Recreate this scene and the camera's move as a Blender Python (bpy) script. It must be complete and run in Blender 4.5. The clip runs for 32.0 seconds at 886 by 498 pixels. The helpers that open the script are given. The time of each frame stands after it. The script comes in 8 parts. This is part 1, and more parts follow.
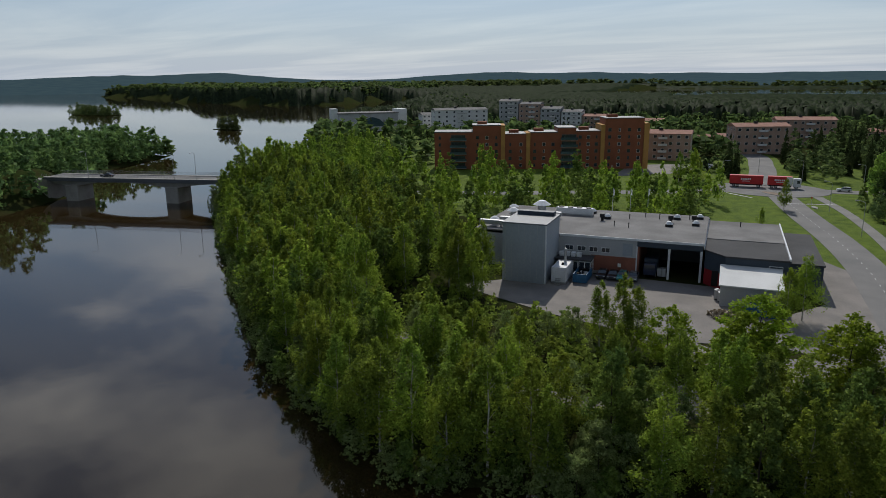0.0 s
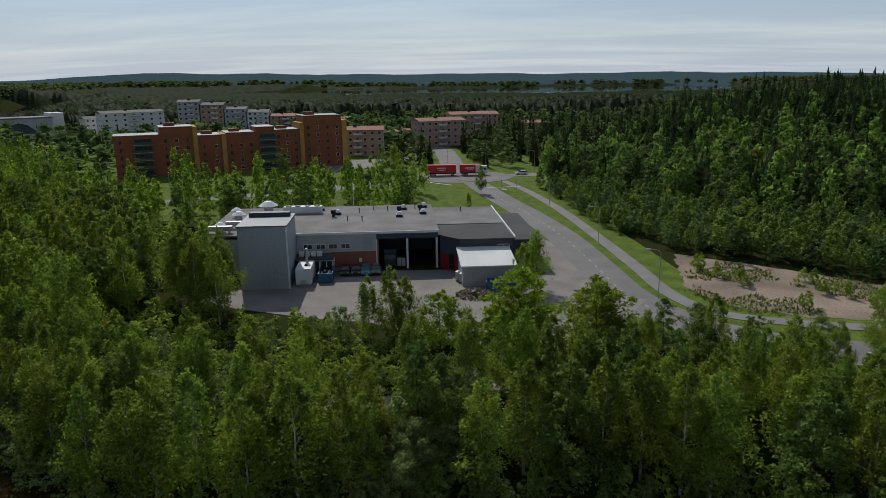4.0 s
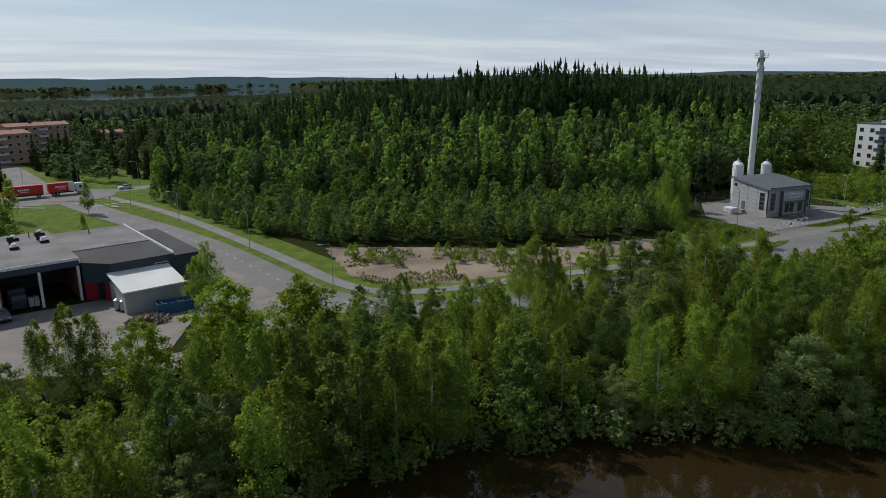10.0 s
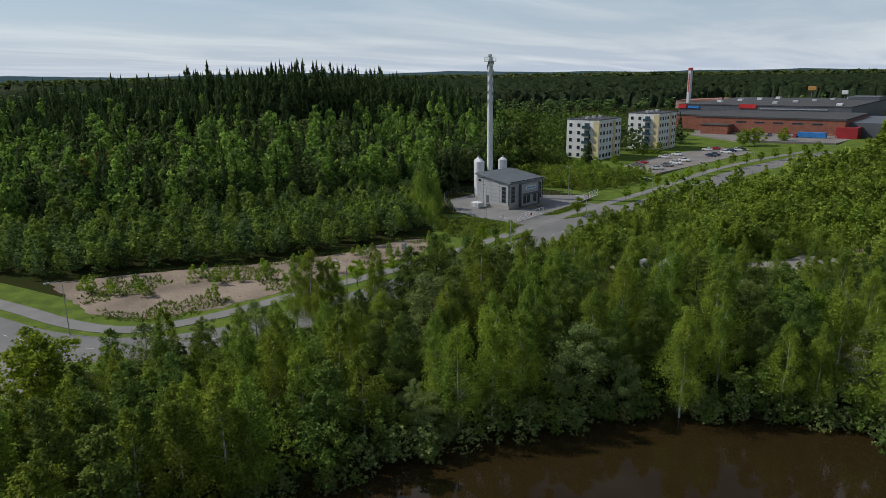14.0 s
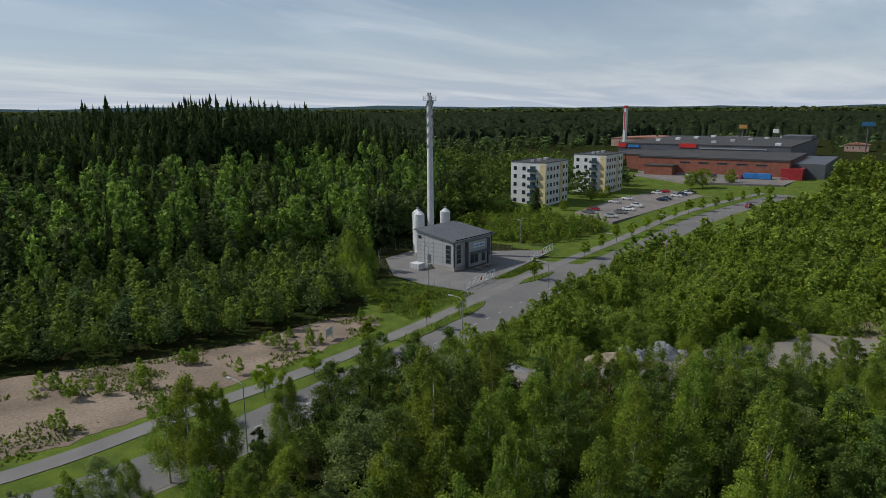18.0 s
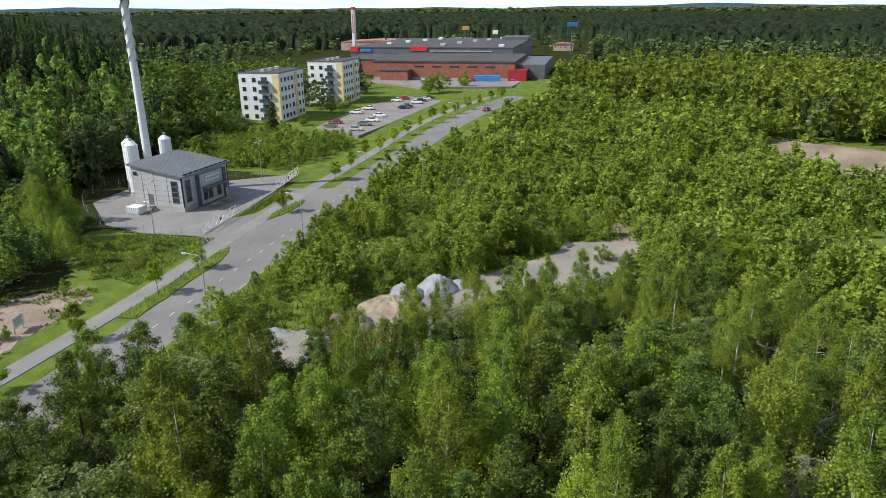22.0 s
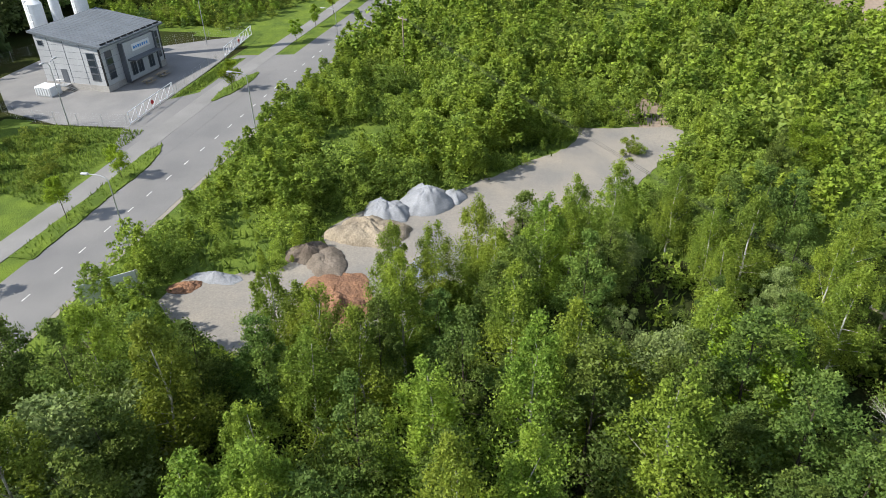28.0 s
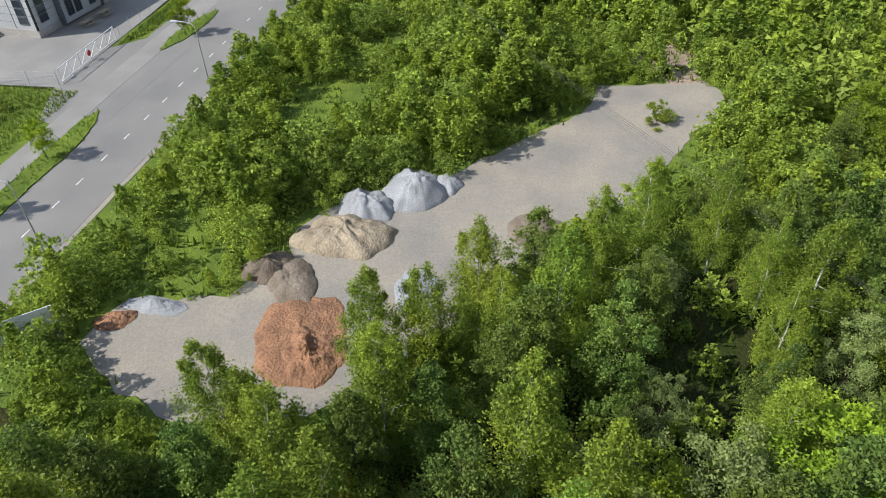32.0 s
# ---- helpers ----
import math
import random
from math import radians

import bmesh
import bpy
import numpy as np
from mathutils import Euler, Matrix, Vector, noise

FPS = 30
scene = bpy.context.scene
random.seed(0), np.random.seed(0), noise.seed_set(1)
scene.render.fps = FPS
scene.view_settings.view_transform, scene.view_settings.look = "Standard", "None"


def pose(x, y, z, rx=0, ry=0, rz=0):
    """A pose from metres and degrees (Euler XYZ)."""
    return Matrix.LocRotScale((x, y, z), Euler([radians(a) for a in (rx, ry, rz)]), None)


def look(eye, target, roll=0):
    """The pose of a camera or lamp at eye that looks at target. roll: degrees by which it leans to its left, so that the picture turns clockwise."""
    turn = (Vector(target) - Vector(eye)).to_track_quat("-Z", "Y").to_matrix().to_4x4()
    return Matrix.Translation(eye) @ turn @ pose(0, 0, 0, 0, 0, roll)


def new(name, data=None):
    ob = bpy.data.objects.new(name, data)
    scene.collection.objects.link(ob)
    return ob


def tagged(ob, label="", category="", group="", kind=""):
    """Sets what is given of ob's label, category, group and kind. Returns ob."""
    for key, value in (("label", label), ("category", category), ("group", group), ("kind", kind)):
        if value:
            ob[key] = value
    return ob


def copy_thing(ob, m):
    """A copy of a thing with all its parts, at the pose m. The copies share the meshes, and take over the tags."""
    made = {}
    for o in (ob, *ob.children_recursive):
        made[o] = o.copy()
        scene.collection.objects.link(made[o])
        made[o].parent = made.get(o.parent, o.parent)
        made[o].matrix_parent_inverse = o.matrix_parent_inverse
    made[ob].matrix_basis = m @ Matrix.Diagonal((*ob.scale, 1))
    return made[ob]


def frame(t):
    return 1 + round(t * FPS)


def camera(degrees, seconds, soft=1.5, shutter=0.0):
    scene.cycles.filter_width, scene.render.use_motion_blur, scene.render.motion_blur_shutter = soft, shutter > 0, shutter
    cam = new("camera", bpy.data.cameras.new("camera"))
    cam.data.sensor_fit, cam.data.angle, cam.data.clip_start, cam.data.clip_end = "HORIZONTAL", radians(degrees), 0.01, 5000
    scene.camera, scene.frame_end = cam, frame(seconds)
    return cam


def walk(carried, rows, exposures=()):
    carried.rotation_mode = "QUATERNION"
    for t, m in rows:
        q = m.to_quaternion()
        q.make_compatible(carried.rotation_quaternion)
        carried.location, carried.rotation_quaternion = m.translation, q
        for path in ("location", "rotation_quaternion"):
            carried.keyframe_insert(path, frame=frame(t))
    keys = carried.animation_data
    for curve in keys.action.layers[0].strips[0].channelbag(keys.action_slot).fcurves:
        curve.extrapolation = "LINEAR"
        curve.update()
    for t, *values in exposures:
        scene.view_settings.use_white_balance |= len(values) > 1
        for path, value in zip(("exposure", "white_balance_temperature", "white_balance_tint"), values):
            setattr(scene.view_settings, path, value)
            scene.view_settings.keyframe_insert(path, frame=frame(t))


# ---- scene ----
cam = camera(66.2, 32.0, 0.75)
# seconds, place in metres, yaw, pitch and roll in degrees
ROWS = [
    (0.0, 4.46, 6.36, 36.53, 33.49, -13.88, 0.57),
    (0.5, 3.22, 6.81, 36.41, 30.11, -13.90, 0.56),
    (1.0, 1.97, 7.23, 36.25, 26.74, -13.94, 0.59),
    (1.5, 0.66, 7.58, 36.05, 23.36, -13.96, 0.64),
    (2.0, -0.68, 7.84, 35.83, 20.00, -13.97, 0.67),
    (2.5, -2.05, 8.02, 35.58, 16.59, -13.99, 0.67),
    (3.0, -3.44, 8.12, 35.33, 13.20, -14.01, 0.67),
    (3.5, -4.82, 8.15, 35.10, 9.80, -14.01, 0.66),
    (5.5, -9.93, 7.32, 34.86, -0.68, -14.13, 0.66),
    (6.0, -11.24, 7.32, 34.84, -3.74, -14.13, 0.66),
    (6.5, -12.54, 7.37, 34.82, -6.83, -14.13, 0.68),
    (7.0, -13.79, 7.50, 34.79, -9.85, -14.14, 0.72),
    (7.5, -14.97, 7.68, 34.77, -12.85, -14.13, 0.73),
    (8.0, -16.08, 7.88, 34.77, -15.88, -14.12, 0.74),
    (8.5, -17.11, 8.07, 34.82, -18.94, -14.13, 0.80),
    (9.0, -18.08, 8.27, 34.88, -22.00, -14.12, 0.81),
    (9.5, -18.99, 8.49, 34.93, -25.04, -14.09, 0.82),
    (10.0, -19.85, 8.76, 34.98, -28.02, -14.09, 0.83),
    (10.5, -20.67, 9.10, 35.02, -31.01, -14.10, 0.87),
    (11.0, -21.50, 9.52, 35.07, -33.99, -14.10, 0.89),
    (11.5, -22.21, 10.06, 35.12, -36.95, -14.10, 0.90),
    (12.0, -22.65, 10.78, 35.19, -39.90, -14.21, 0.90),
    (12.5, -22.68, 11.72, 35.27, -42.81, -14.30, 0.82),
    (13.0, -22.26, 12.88, 35.40, -45.64, -14.36, 0.78),
    (13.5, -21.39, 14.23, 35.57, -48.24, -14.42, 0.75),
    (14.0, -20.12, 15.75, 35.78, -50.09, -14.45, 0.74),
    (14.5, -18.56, 17.40, 36.01, -51.08, -14.45, 0.74),
    (16.5, -7.21, 26.97, 36.83, -51.09, -11.81, 0.35),
    (17.0, -4.22, 29.33, 37.04, -52.30, -11.78, 0.37),
    (17.5, -1.31, 31.58, 37.22, -53.92, -11.75, 0.37),
    (18.0, 1.31, 33.60, 37.33, -55.65, -11.75, 0.34),
    (18.5, 3.62, 35.34, 37.44, -58.08, -11.75, 0.29),
    (19.0, 5.67, 36.80, 37.57, -60.39, -11.75, 0.23),
    (19.5, 7.51, 38.04, 37.65, -62.60, -11.74, 0.16),
    (20.0, 9.23, 39.13, 37.63, -65.07, -11.74, 0.19),
    (20.5, 10.91, 40.09, 37.54, -67.39, -11.75, 0.26),
    (21.0, 12.55, 40.93, 37.37, -70.65, -12.19, 0.28),
    (21.5, 14.19, 41.71, 37.22, -74.54, -15.63, 0.39),
    (22.0, 15.87, 42.44, 37.13, -77.90, -19.56, 0.41),
    (22.5, 17.55, 43.07, 37.04, -79.37, -23.50, 0.52),
    (23.0, 19.24, 43.55, 36.94, -79.40, -27.46, 0.63),
    (23.5, 20.98, 43.93, 36.86, -79.43, -31.38, 0.72),
    (24.0, 22.82, 44.26, 36.82, -79.37, -32.21, 0.76),
    (24.5, 24.70, 44.57, 36.79, -79.33, -32.23, 0.82),
    (25.0, 26.60, 44.88, 36.75, -79.33, -32.25, 0.88),
    (25.5, 28.49, 45.17, 36.69, -79.32, -32.27, 0.90),
    (26.0, 30.31, 45.47, 36.58, -79.33, -32.27, 0.93),
    (26.5, 32.09, 45.77, 36.46, -79.33, -32.21, 0.91),
    (28.5, 39.10, 48.34, 35.98, -80.10, -33.19, 0.72),
    (29.0, 41.01, 48.72, 35.98, -80.19, -35.94, 0.71),
    (29.5, 42.95, 49.05, 35.99, -80.26, -38.81, 0.77),
    (30.0, 44.89, 49.32, 35.99, -80.27, -40.24, 0.80),
    (30.5, 46.76, 49.56, 35.97, -80.29, -40.21, 0.86),
    (31.0, 48.55, 49.78, 35.95, -80.32, -40.15, 0.89),
    (31.5, 50.30, 50.01, 35.91, -80.39, -40.08, 0.93),
    (32.0, 52.04, 50.25, 35.87, -80.40, -40.02, 0.93),
]
EXPOSURES = [(0.0, -0.29), (6.0, -0.22), (13.0, -0.05), (16.5, -0.17), (19.0, -0.26), (20.5, -0.4), (21.0, -0.35), (22.0, 0.82), (23.0, 1.28), (25.0, 1.33), (26.5, 1.24), (29.0, 1.06), (32.0, 1.0)]
walk(cam, [(t, pose(x, y, z, 90 + pitch, roll, yaw)) for t, x, y, z, yaw, pitch, roll in ROWS], EXPOSURES)

# ---- light ----
SUN_EL, SUN_AZ = radians(42), radians(-25)
world = bpy.data.worlds.new("sky")
scene.world = world
world.use_nodes = True
wn, wl = world.node_tree.nodes, world.node_tree.links
wn.clear()
w_out, w_bg = wn.new("ShaderNodeOutputWorld"), wn.new("ShaderNodeBackground")
w_sky = wn.new("ShaderNodeTexSky")
w_sky.sky_type, w_sky.sun_disc = "NISHITA", False
w_sky.sun_elevation, w_sky.sun_rotation = SUN_EL, SUN_AZ
w_sky.air_density, w_sky.dust_density, w_sky.ozone_density = 1.0, 0.3, 3.0
# clouds lie on a level sheet overhead: direction / (height + a little)
w_tc, w_sep, w_com = wn.new("ShaderNodeTexCoord"), wn.new("ShaderNodeSeparateXYZ"), wn.new("ShaderNodeCombineXYZ")
wl.new(w_tc.outputs["Generated"], w_sep.inputs[0])


def w_math(op, a, b):
    n = wn.new("ShaderNodeMath")
    n.operation = op
    for i, v in enumerate((a, b)):
        if isinstance(v, (int, float)):
            n.inputs[i].default_value = v
        else:
            wl.new(v, n.inputs[i])
    return n.outputs[0]


w_h = w_math("ADD", w_math("MAXIMUM", w_sep.outputs[2], 0.0), 0.06)
wl.new(w_math("DIVIDE", w_sep.outputs[0], w_h), w_com.inputs[0])
wl.new(w_math("DIVIDE", w_sep.outputs[1], w_h), w_com.inputs[1])
w_map = wn.new("ShaderNodeMapping")
w_map.inputs["Scale"].default_value = (0.30, 0.75, 1)
w_map.inputs["Rotation"].default_value = (0, 0, radians(-25))
wl.new(w_com.outputs[0], w_map.inputs["Vector"])
w_n1, w_n2 = wn.new("ShaderNodeTexNoise"), wn.new("ShaderNodeTexNoise")
for n, s, d, r in ((w_n1, 0.9, 7, 0.55), (w_n2, 0.35, 3, 0.5)):
    n.inputs["Scale"].default_value, n.inputs["Detail"].default_value, n.inputs["Roughness"].default_value = s, d, r
    n.inputs["Distortion"].default_value = 0.4
    wl.new(w_map.outputs[0], n.inputs["Vector"])
w_ramp = wn.new("ShaderNodeValToRGB")
w_ramp.color_ramp.elements[0].position, w_ramp.color_ramp.elements[1].position = 0.40, 0.66
w_ramp.color_ramp.elements[0].color = (0.05, 0.05, 0.05, 1)
w_ramp.color_ramp.elements[1].color = (0.85, 0.85, 0.85, 1)
wl.new(w_math("ADD", w_math("MULTIPLY", w_n1.outputs[0], 0.6), w_math("MULTIPLY", w_n2.outputs[0], 0.4)), w_ramp.inputs[0])
w_mix = wn.new("ShaderNodeMix")
w_mix.data_type = "RGBA"
# paler towards the horizon
w_low = w_math("MULTIPLY", w_math("SUBTRACT", 1.0, w_math("MINIMUM", w_math("DIVIDE", w_math("MAXIMUM", w_sep.outputs[2], 0.0), 0.22), 1.0)), 0.92)
wl.new(w_math("MAXIMUM", w_ramp.outputs[0], w_low), w_mix.inputs["Factor"])
w_tone = wn.new("ShaderNodeMix")
w_tone.data_type = "RGBA"
w_tone.inputs["A"].default_value, w_tone.inputs["B"].default_value = (5.9, 6.9, 8.5, 1), (8.4, 9.1, 10.1, 1)
w_rng = wn.new("ShaderNodeMapRange")
w_rng.inputs["From Min"].default_value, w_rng.inputs["From Max"].default_value = 0.42, 0.68
wl.new(w_n1.outputs[0], w_rng.inputs["Value"])
wl.new(w_rng.outputs[0], w_tone.inputs["Factor"])
wl.new(w_tone.outputs["Result"], w_mix.inputs["B"])
wl.new(w_sky.outputs[0], w_mix.inputs["A"])
# heaped clouds higher up
w_n3 = wn.new("ShaderNodeTexNoise")
w_n3.inputs["Scale"].default_value, w_n3.inputs["Detail"].default_value, w_n3.inputs["Roughness"].default_value = 0.85, 6, 0.55
wl.new(w_com.outputs[0], w_n3.inputs["Vector"])
w_r3, w_up = wn.new("ShaderNodeMapRange"), wn.new("ShaderNodeMapRange")
w_r3.inputs["From Min"].default_value, w_r3.inputs["From Max"].default_value = 0.50, 0.62
w_up.inputs["From Min"].default_value, w_up.inputs["From Max"].default_value = 0.17, 0.30
wl.new(w_n3.outputs[0], w_r3.inputs["Value"])
wl.new(w_sep.outputs[2], w_up.inputs["Value"])
w_top = wn.new("ShaderNodeMix")
w_top.data_type = "RGBA"
w_dn = wn.new("ShaderNodeMapRange")
w_dn.inputs["From Min"].default_value, w_dn.inputs["From Max"].default_value = 0.75, 0.52
wl.new(w_sep.outputs[2], w_dn.inputs["Value"])
wl.new(w_math("MULTIPLY", w_math("MULTIPLY", w_r3.outputs[0], w_up.outputs[0]), w_dn.outputs[0]), w_top.inputs["Factor"])
wl.new(w_mix.outputs["Result"], w_top.inputs["A"])
w_top.inputs["B"].default_value = (12.0, 12.4, 13.0, 1)
# the upper sky is brighter on the sun's side
w_dot, w_side, w_gain, w_all = wn.new("ShaderNodeVectorMath"), wn.new("ShaderNodeMapRange"), wn.new("ShaderNodeVectorMath"), wn.new("ShaderNodeMix")
w_dot.operation, w_gain.operation, w_all.data_type = "DOT_PRODUCT", "SCALE", "RGBA"
w_dot.inputs[1].default_value = (math.sin(SUN_AZ) * math.cos(SUN_EL), math.cos(SUN_AZ) * math.cos(SUN_EL), math.sin(SUN_EL))
wl.new(w_tc.outputs["Generated"], w_dot.inputs[0])
w_side.inputs["From Min"].default_value, w_side.inputs["From Max"].default_value = 0.45, 0.88
w_side.inputs["To Min"].default_value, w_side.inputs["To Max"].default_value = 0.58, 1.4
wl.new(w_dot.outputs["Value"], w_side.inputs["Value"])
wl.new(w_top.outputs["Result"], w_gain.inputs[0]), wl.new(w_side.outputs[0], w_gain.inputs["Scale"])
wl.new(w_up.outputs[0], w_all.inputs["Factor"])
wl.new(w_top.outputs["Result"], w_all.inputs["A"]), wl.new(w_gain.outputs[0], w_all.inputs["B"])
wl.new(w_all.outputs["Result"], w_bg.inputs["Color"])
w_bg.inputs["Strength"].default_value = 0.085
wl.new(w_bg.outputs[0], w_out.inputs["Surface"])

sun = new("sun", bpy.data.lights.new("sun", "SUN"))
sun.data.energy, sun.data.angle, sun.data.color = 3.5, radians(0.55), (1.0, 0.95, 0.87)
SUN_DIR = Vector((math.sin(SUN_AZ) * math.cos(SUN_EL), math.cos(SUN_AZ) * math.cos(SUN_EL), math.sin(SUN_EL)))
sun.matrix_world = look(SUN_DIR * 300, (0, 0, 0))

# ---- materials ----
def material(name, colour, rough=0.8, vary=0.15, scale=1.0, fine=12.0, bump=0.1, metal=0.0, tint=None, per_object=0.0, spec=0.35):
    """A surface whose colour wanders at two scales, with a fine relief. tint: the colour it wanders to."""
    m = bpy.data.materials.new(name)
    m.use_nodes = True
    n, l = m.node_tree.nodes, m.node_tree.links
    b = n["Principled BSDF"]
    b.inputs["Roughness"].default_value, b.inputs["Metallic"].default_value = rough, metal
    b.inputs["Specular IOR Level"].default_value = spec
    tc = n.new("ShaderNodeTexCoord")
    big, small = n.new("ShaderNodeTexNoise"), n.new("ShaderNodeTexNoise")
    for t, s, d in ((big, scale, 4), (small, fine, 5)):
        t.inputs["Scale"].default_value, t.inputs["Detail"].default_value = s, d
        l.new(tc.outputs["Object"], t.inputs["Vector"])
    mix = n.new("ShaderNodeMix")
    mix.data_type = "RGBA"
    ramp = n.new("ShaderNodeMapRange")
    ramp.inputs["From Min"].default_value, ramp.inputs["From Max"].default_value = 0.35, 0.65
    l.new(big.outputs[0], ramp.inputs["Value"])
    l.new(ramp.outputs[0], mix.inputs["Factor"])
    c = Vector(colour)
    t = Vector(tint) if tint else c * (1 - 2 * vary)
    mix.inputs["A"].default_value, mix.inputs["B"].default_value = (*c, 1), (*t, 1)
    hsv = n.new("ShaderNodeHueSaturation")
    l.new(mix.outputs["Result"], hsv.inputs["Color"])
    val = n.new("ShaderNodeMapRange")
    val.inputs["To Min"].default_value, val.inputs["To Max"].default_value = 1 - vary * 1.3, 1 + vary * 1.3
    val.inputs["From Min"].default_value, val.inputs["From Max"].default_value = 0.3, 0.7
    l.new(small.outputs[0], val.inputs["Value"])
    out = val.outputs[0]
    if per_object:
        info, rng, mul = n.new("ShaderNodeObjectInfo"), n.new("ShaderNodeMapRange"), n.new("ShaderNodeMath")
        rng.inputs["To Min"].default_value, rng.inputs["To Max"].default_value = 1 - per_object, 1 + per_object
        l.new(info.outputs["Random"], rng.inputs["Value"])
        mul.operation = "MULTIPLY"
        l.new(out, mul.inputs[0]), l.new(rng.outputs[0], mul.inputs[1])
        out = mul.outputs[0]
    l.new(out, hsv.inputs["Value"])
    l.new(hsv.outputs[0], b.inputs["Base Color"])
    if bump:
        bp = n.new("ShaderNodeBump")
        bp.inputs["Strength"].default_value, bp.inputs["Distance"].default_value = min(1, bump * 3), bump * 0.3
        l.new(small.outputs[0], bp.inputs["Height"])
        l.new(bp.outputs[0], b.inputs["Normal"])
    return m


def leaf_material(name, colour, other, through_light=0.4, hue=0.018, gloss=0.008):
    """Leaves: some light passes through; the tone differs from leaf to leaf, branch to branch and tree to tree."""
    m = bpy.data.materials.new(name)
    m.use_nodes = True
    n, l = m.node_tree.nodes, m.node_tree.links
    n.clear()
    out = n.new("ShaderNodeOutputMaterial")
    geo, info, tc = n.new("ShaderNodeNewGeometry"), n.new("ShaderNodeObjectInfo"), n.new("ShaderNodeTexCoord")
    noise_a = n.new("ShaderNodeTexNoise")
    noise_a.inputs["Scale"].default_value, noise_a.inputs["Detail"].default_value = 0.20, 2
    l.new(geo.outputs["Position"], noise_a.inputs["Vector"])
    mix = n.new("ShaderNodeMix")
    mix.data_type = "RGBA"
    rng = n.new("ShaderNodeMapRange")
    rng.inputs["From Min"].default_value, rng.inputs["From Max"].default_value = 0.40, 0.60
    l.new(noise_a.outputs[0], rng.inputs["Value"])
    l.new(rng.outputs[0], mix.inputs["Factor"])
    mix.inputs["A"].default_value, mix.inputs["B"].default_value = (*colour, 1), (*other, 1)
    hsv = n.new("ShaderNodeHueSaturation")
    l.new(mix.outputs["Result"], hsv.inputs["Color"])
    v1, v2, mul, h1 = n.new("ShaderNodeMapRange"), n.new("ShaderNodeMapRange"), n.new("ShaderNodeMath"), n.new("ShaderNodeMapRange")
    v1.inputs["To Min"].default_value, v1.inputs["To Max"].default_value = 0.60, 1.40
    v2.inputs["To Min"].default_value, v2.inputs["To Max"].default_value = 0.78, 1.22
    h1.inputs["To Min"].default_value, h1.inputs["To Max"].default_value = 0.5 - hue, 0.5 + hue
    l.new(geo.outputs["Random Per Island"], v1.inputs["Value"])
    l.new(info.outputs["Random"], v2.inputs["Value"])
    l.new(info.outputs["Random"], h1.inputs["Value"])
    mul.operation = "MULTIPLY"
    l.new(v1.outputs[0], mul.inputs[0]), l.new(v2.outputs[0], mul.inputs[1])
    l.new(mul.outputs[0], hsv.inputs["Value"]), l.new(h1.outputs[0], hsv.inputs["Hue"])
    dif, tra, gls, ms, mg = (n.new(f"ShaderNode{k}") for k in ("BsdfDiffuse", "BsdfTranslucent", "BsdfGlossy", "MixShader", "MixShader"))
    l.new(hsv.outputs[0], dif.inputs["Color"]), l.new(hsv.outputs[0], tra.inputs["Color"])
    ms.inputs[0].default_value, mg.inputs[0].default_value = through_light, gloss
    gls.inputs["Roughness"].default_value = 0.55
    l.new(dif.outputs[0], ms.inputs[1]), l.new(tra.outputs[0], ms.inputs[2])
    l.new(ms.outputs[0], mg.inputs[1]), l.new(gls.outputs[0], mg.inputs[2])
    l.new(mg.outputs[0], out.inputs["Surface"])
    return m


def glass(name, colour=(0.03, 0.04, 0.05), rough=0.08):
    m = material(name, colour, rough, 0.1, 0.4, 3, 0)
    m.node_tree.nodes["Principled BSDF"].inputs["Specular IOR Level"].default_value = 0.7
    return m


BIRCH = leaf_material("birch_leaves", (0.250, 0.320, 0.040), (0.159, 0.230, 0.034), 0.45, 0.010)
ALDER = leaf_material("alder_leaves", (0.166, 0.229, 0.045), (0.102, 0.161, 0.036), 0.42, 0.008)
WILLOW = leaf_material("willow_leaves", (0.232, 0.292, 0.099), (0.159, 0.211, 0.071), 0.42, 0.006)
MAPLE = leaf_material("maple_leaves", (0.255, 0.345, 0.028), (0.185, 0.270, 0.026), 0.42, 0.007)
SPRUCE = leaf_material("spruce_needles", (0.062, 0.086, 0.032), (0.036, 0.054, 0.021), 0.35, 0.012, 0.0)
SHRUB = leaf_material("shrub_leaves", (0.257, 0.326, 0.050), (0.164, 0.226, 0.040), 0.43, 0.009)
FARLEAF = leaf_material("far_leaves", (0.138, 0.181, 0.053), (0.077, 0.115, 0.040), 0.4)
FOREST_BIRCH = leaf_material("forest_birch_leaves", (0.243, 0.324, 0.060), (0.130, 0.194, 0.046), 0.42)
FOREST_ASPEN = leaf_material("forest_aspen_leaves", (0.170, 0.240, 0.078), (0.095, 0.148, 0.054), 0.4)
BRONZE = leaf_material("bronze_aspen_leaves", (0.210, 0.175, 0.045), (0.150, 0.135, 0.036), 0.4)
# the crowns' shade on each other is put into this dark green
SHADED_CANOPY = leaf_material("far_canopy", (0.042, 0.060, 0.024), (0.020, 0.031, 0.014), 0.3)
GRASS_BLADES = leaf_material("grass_blades", (0.150, 0.205, 0.030), (0.110, 0.160, 0.026), 0.35)
GRASS = material("grass", (0.125, 0.175, 0.028), 0.95, 0.25, 0.3, 7, 0.4, tint=(0.078, 0.118, 0.024), spec=0.05)
BARK = material("bark", (0.075, 0.06, 0.045), 0.95, 0.25, 2.0, 18, 0.3)
ASPHALT = material("asphalt", (0.140, 0.138, 0.135), 0.9, 0.10, 0.12, 30, 0.05, tint=(0.182, 0.177, 0.170))
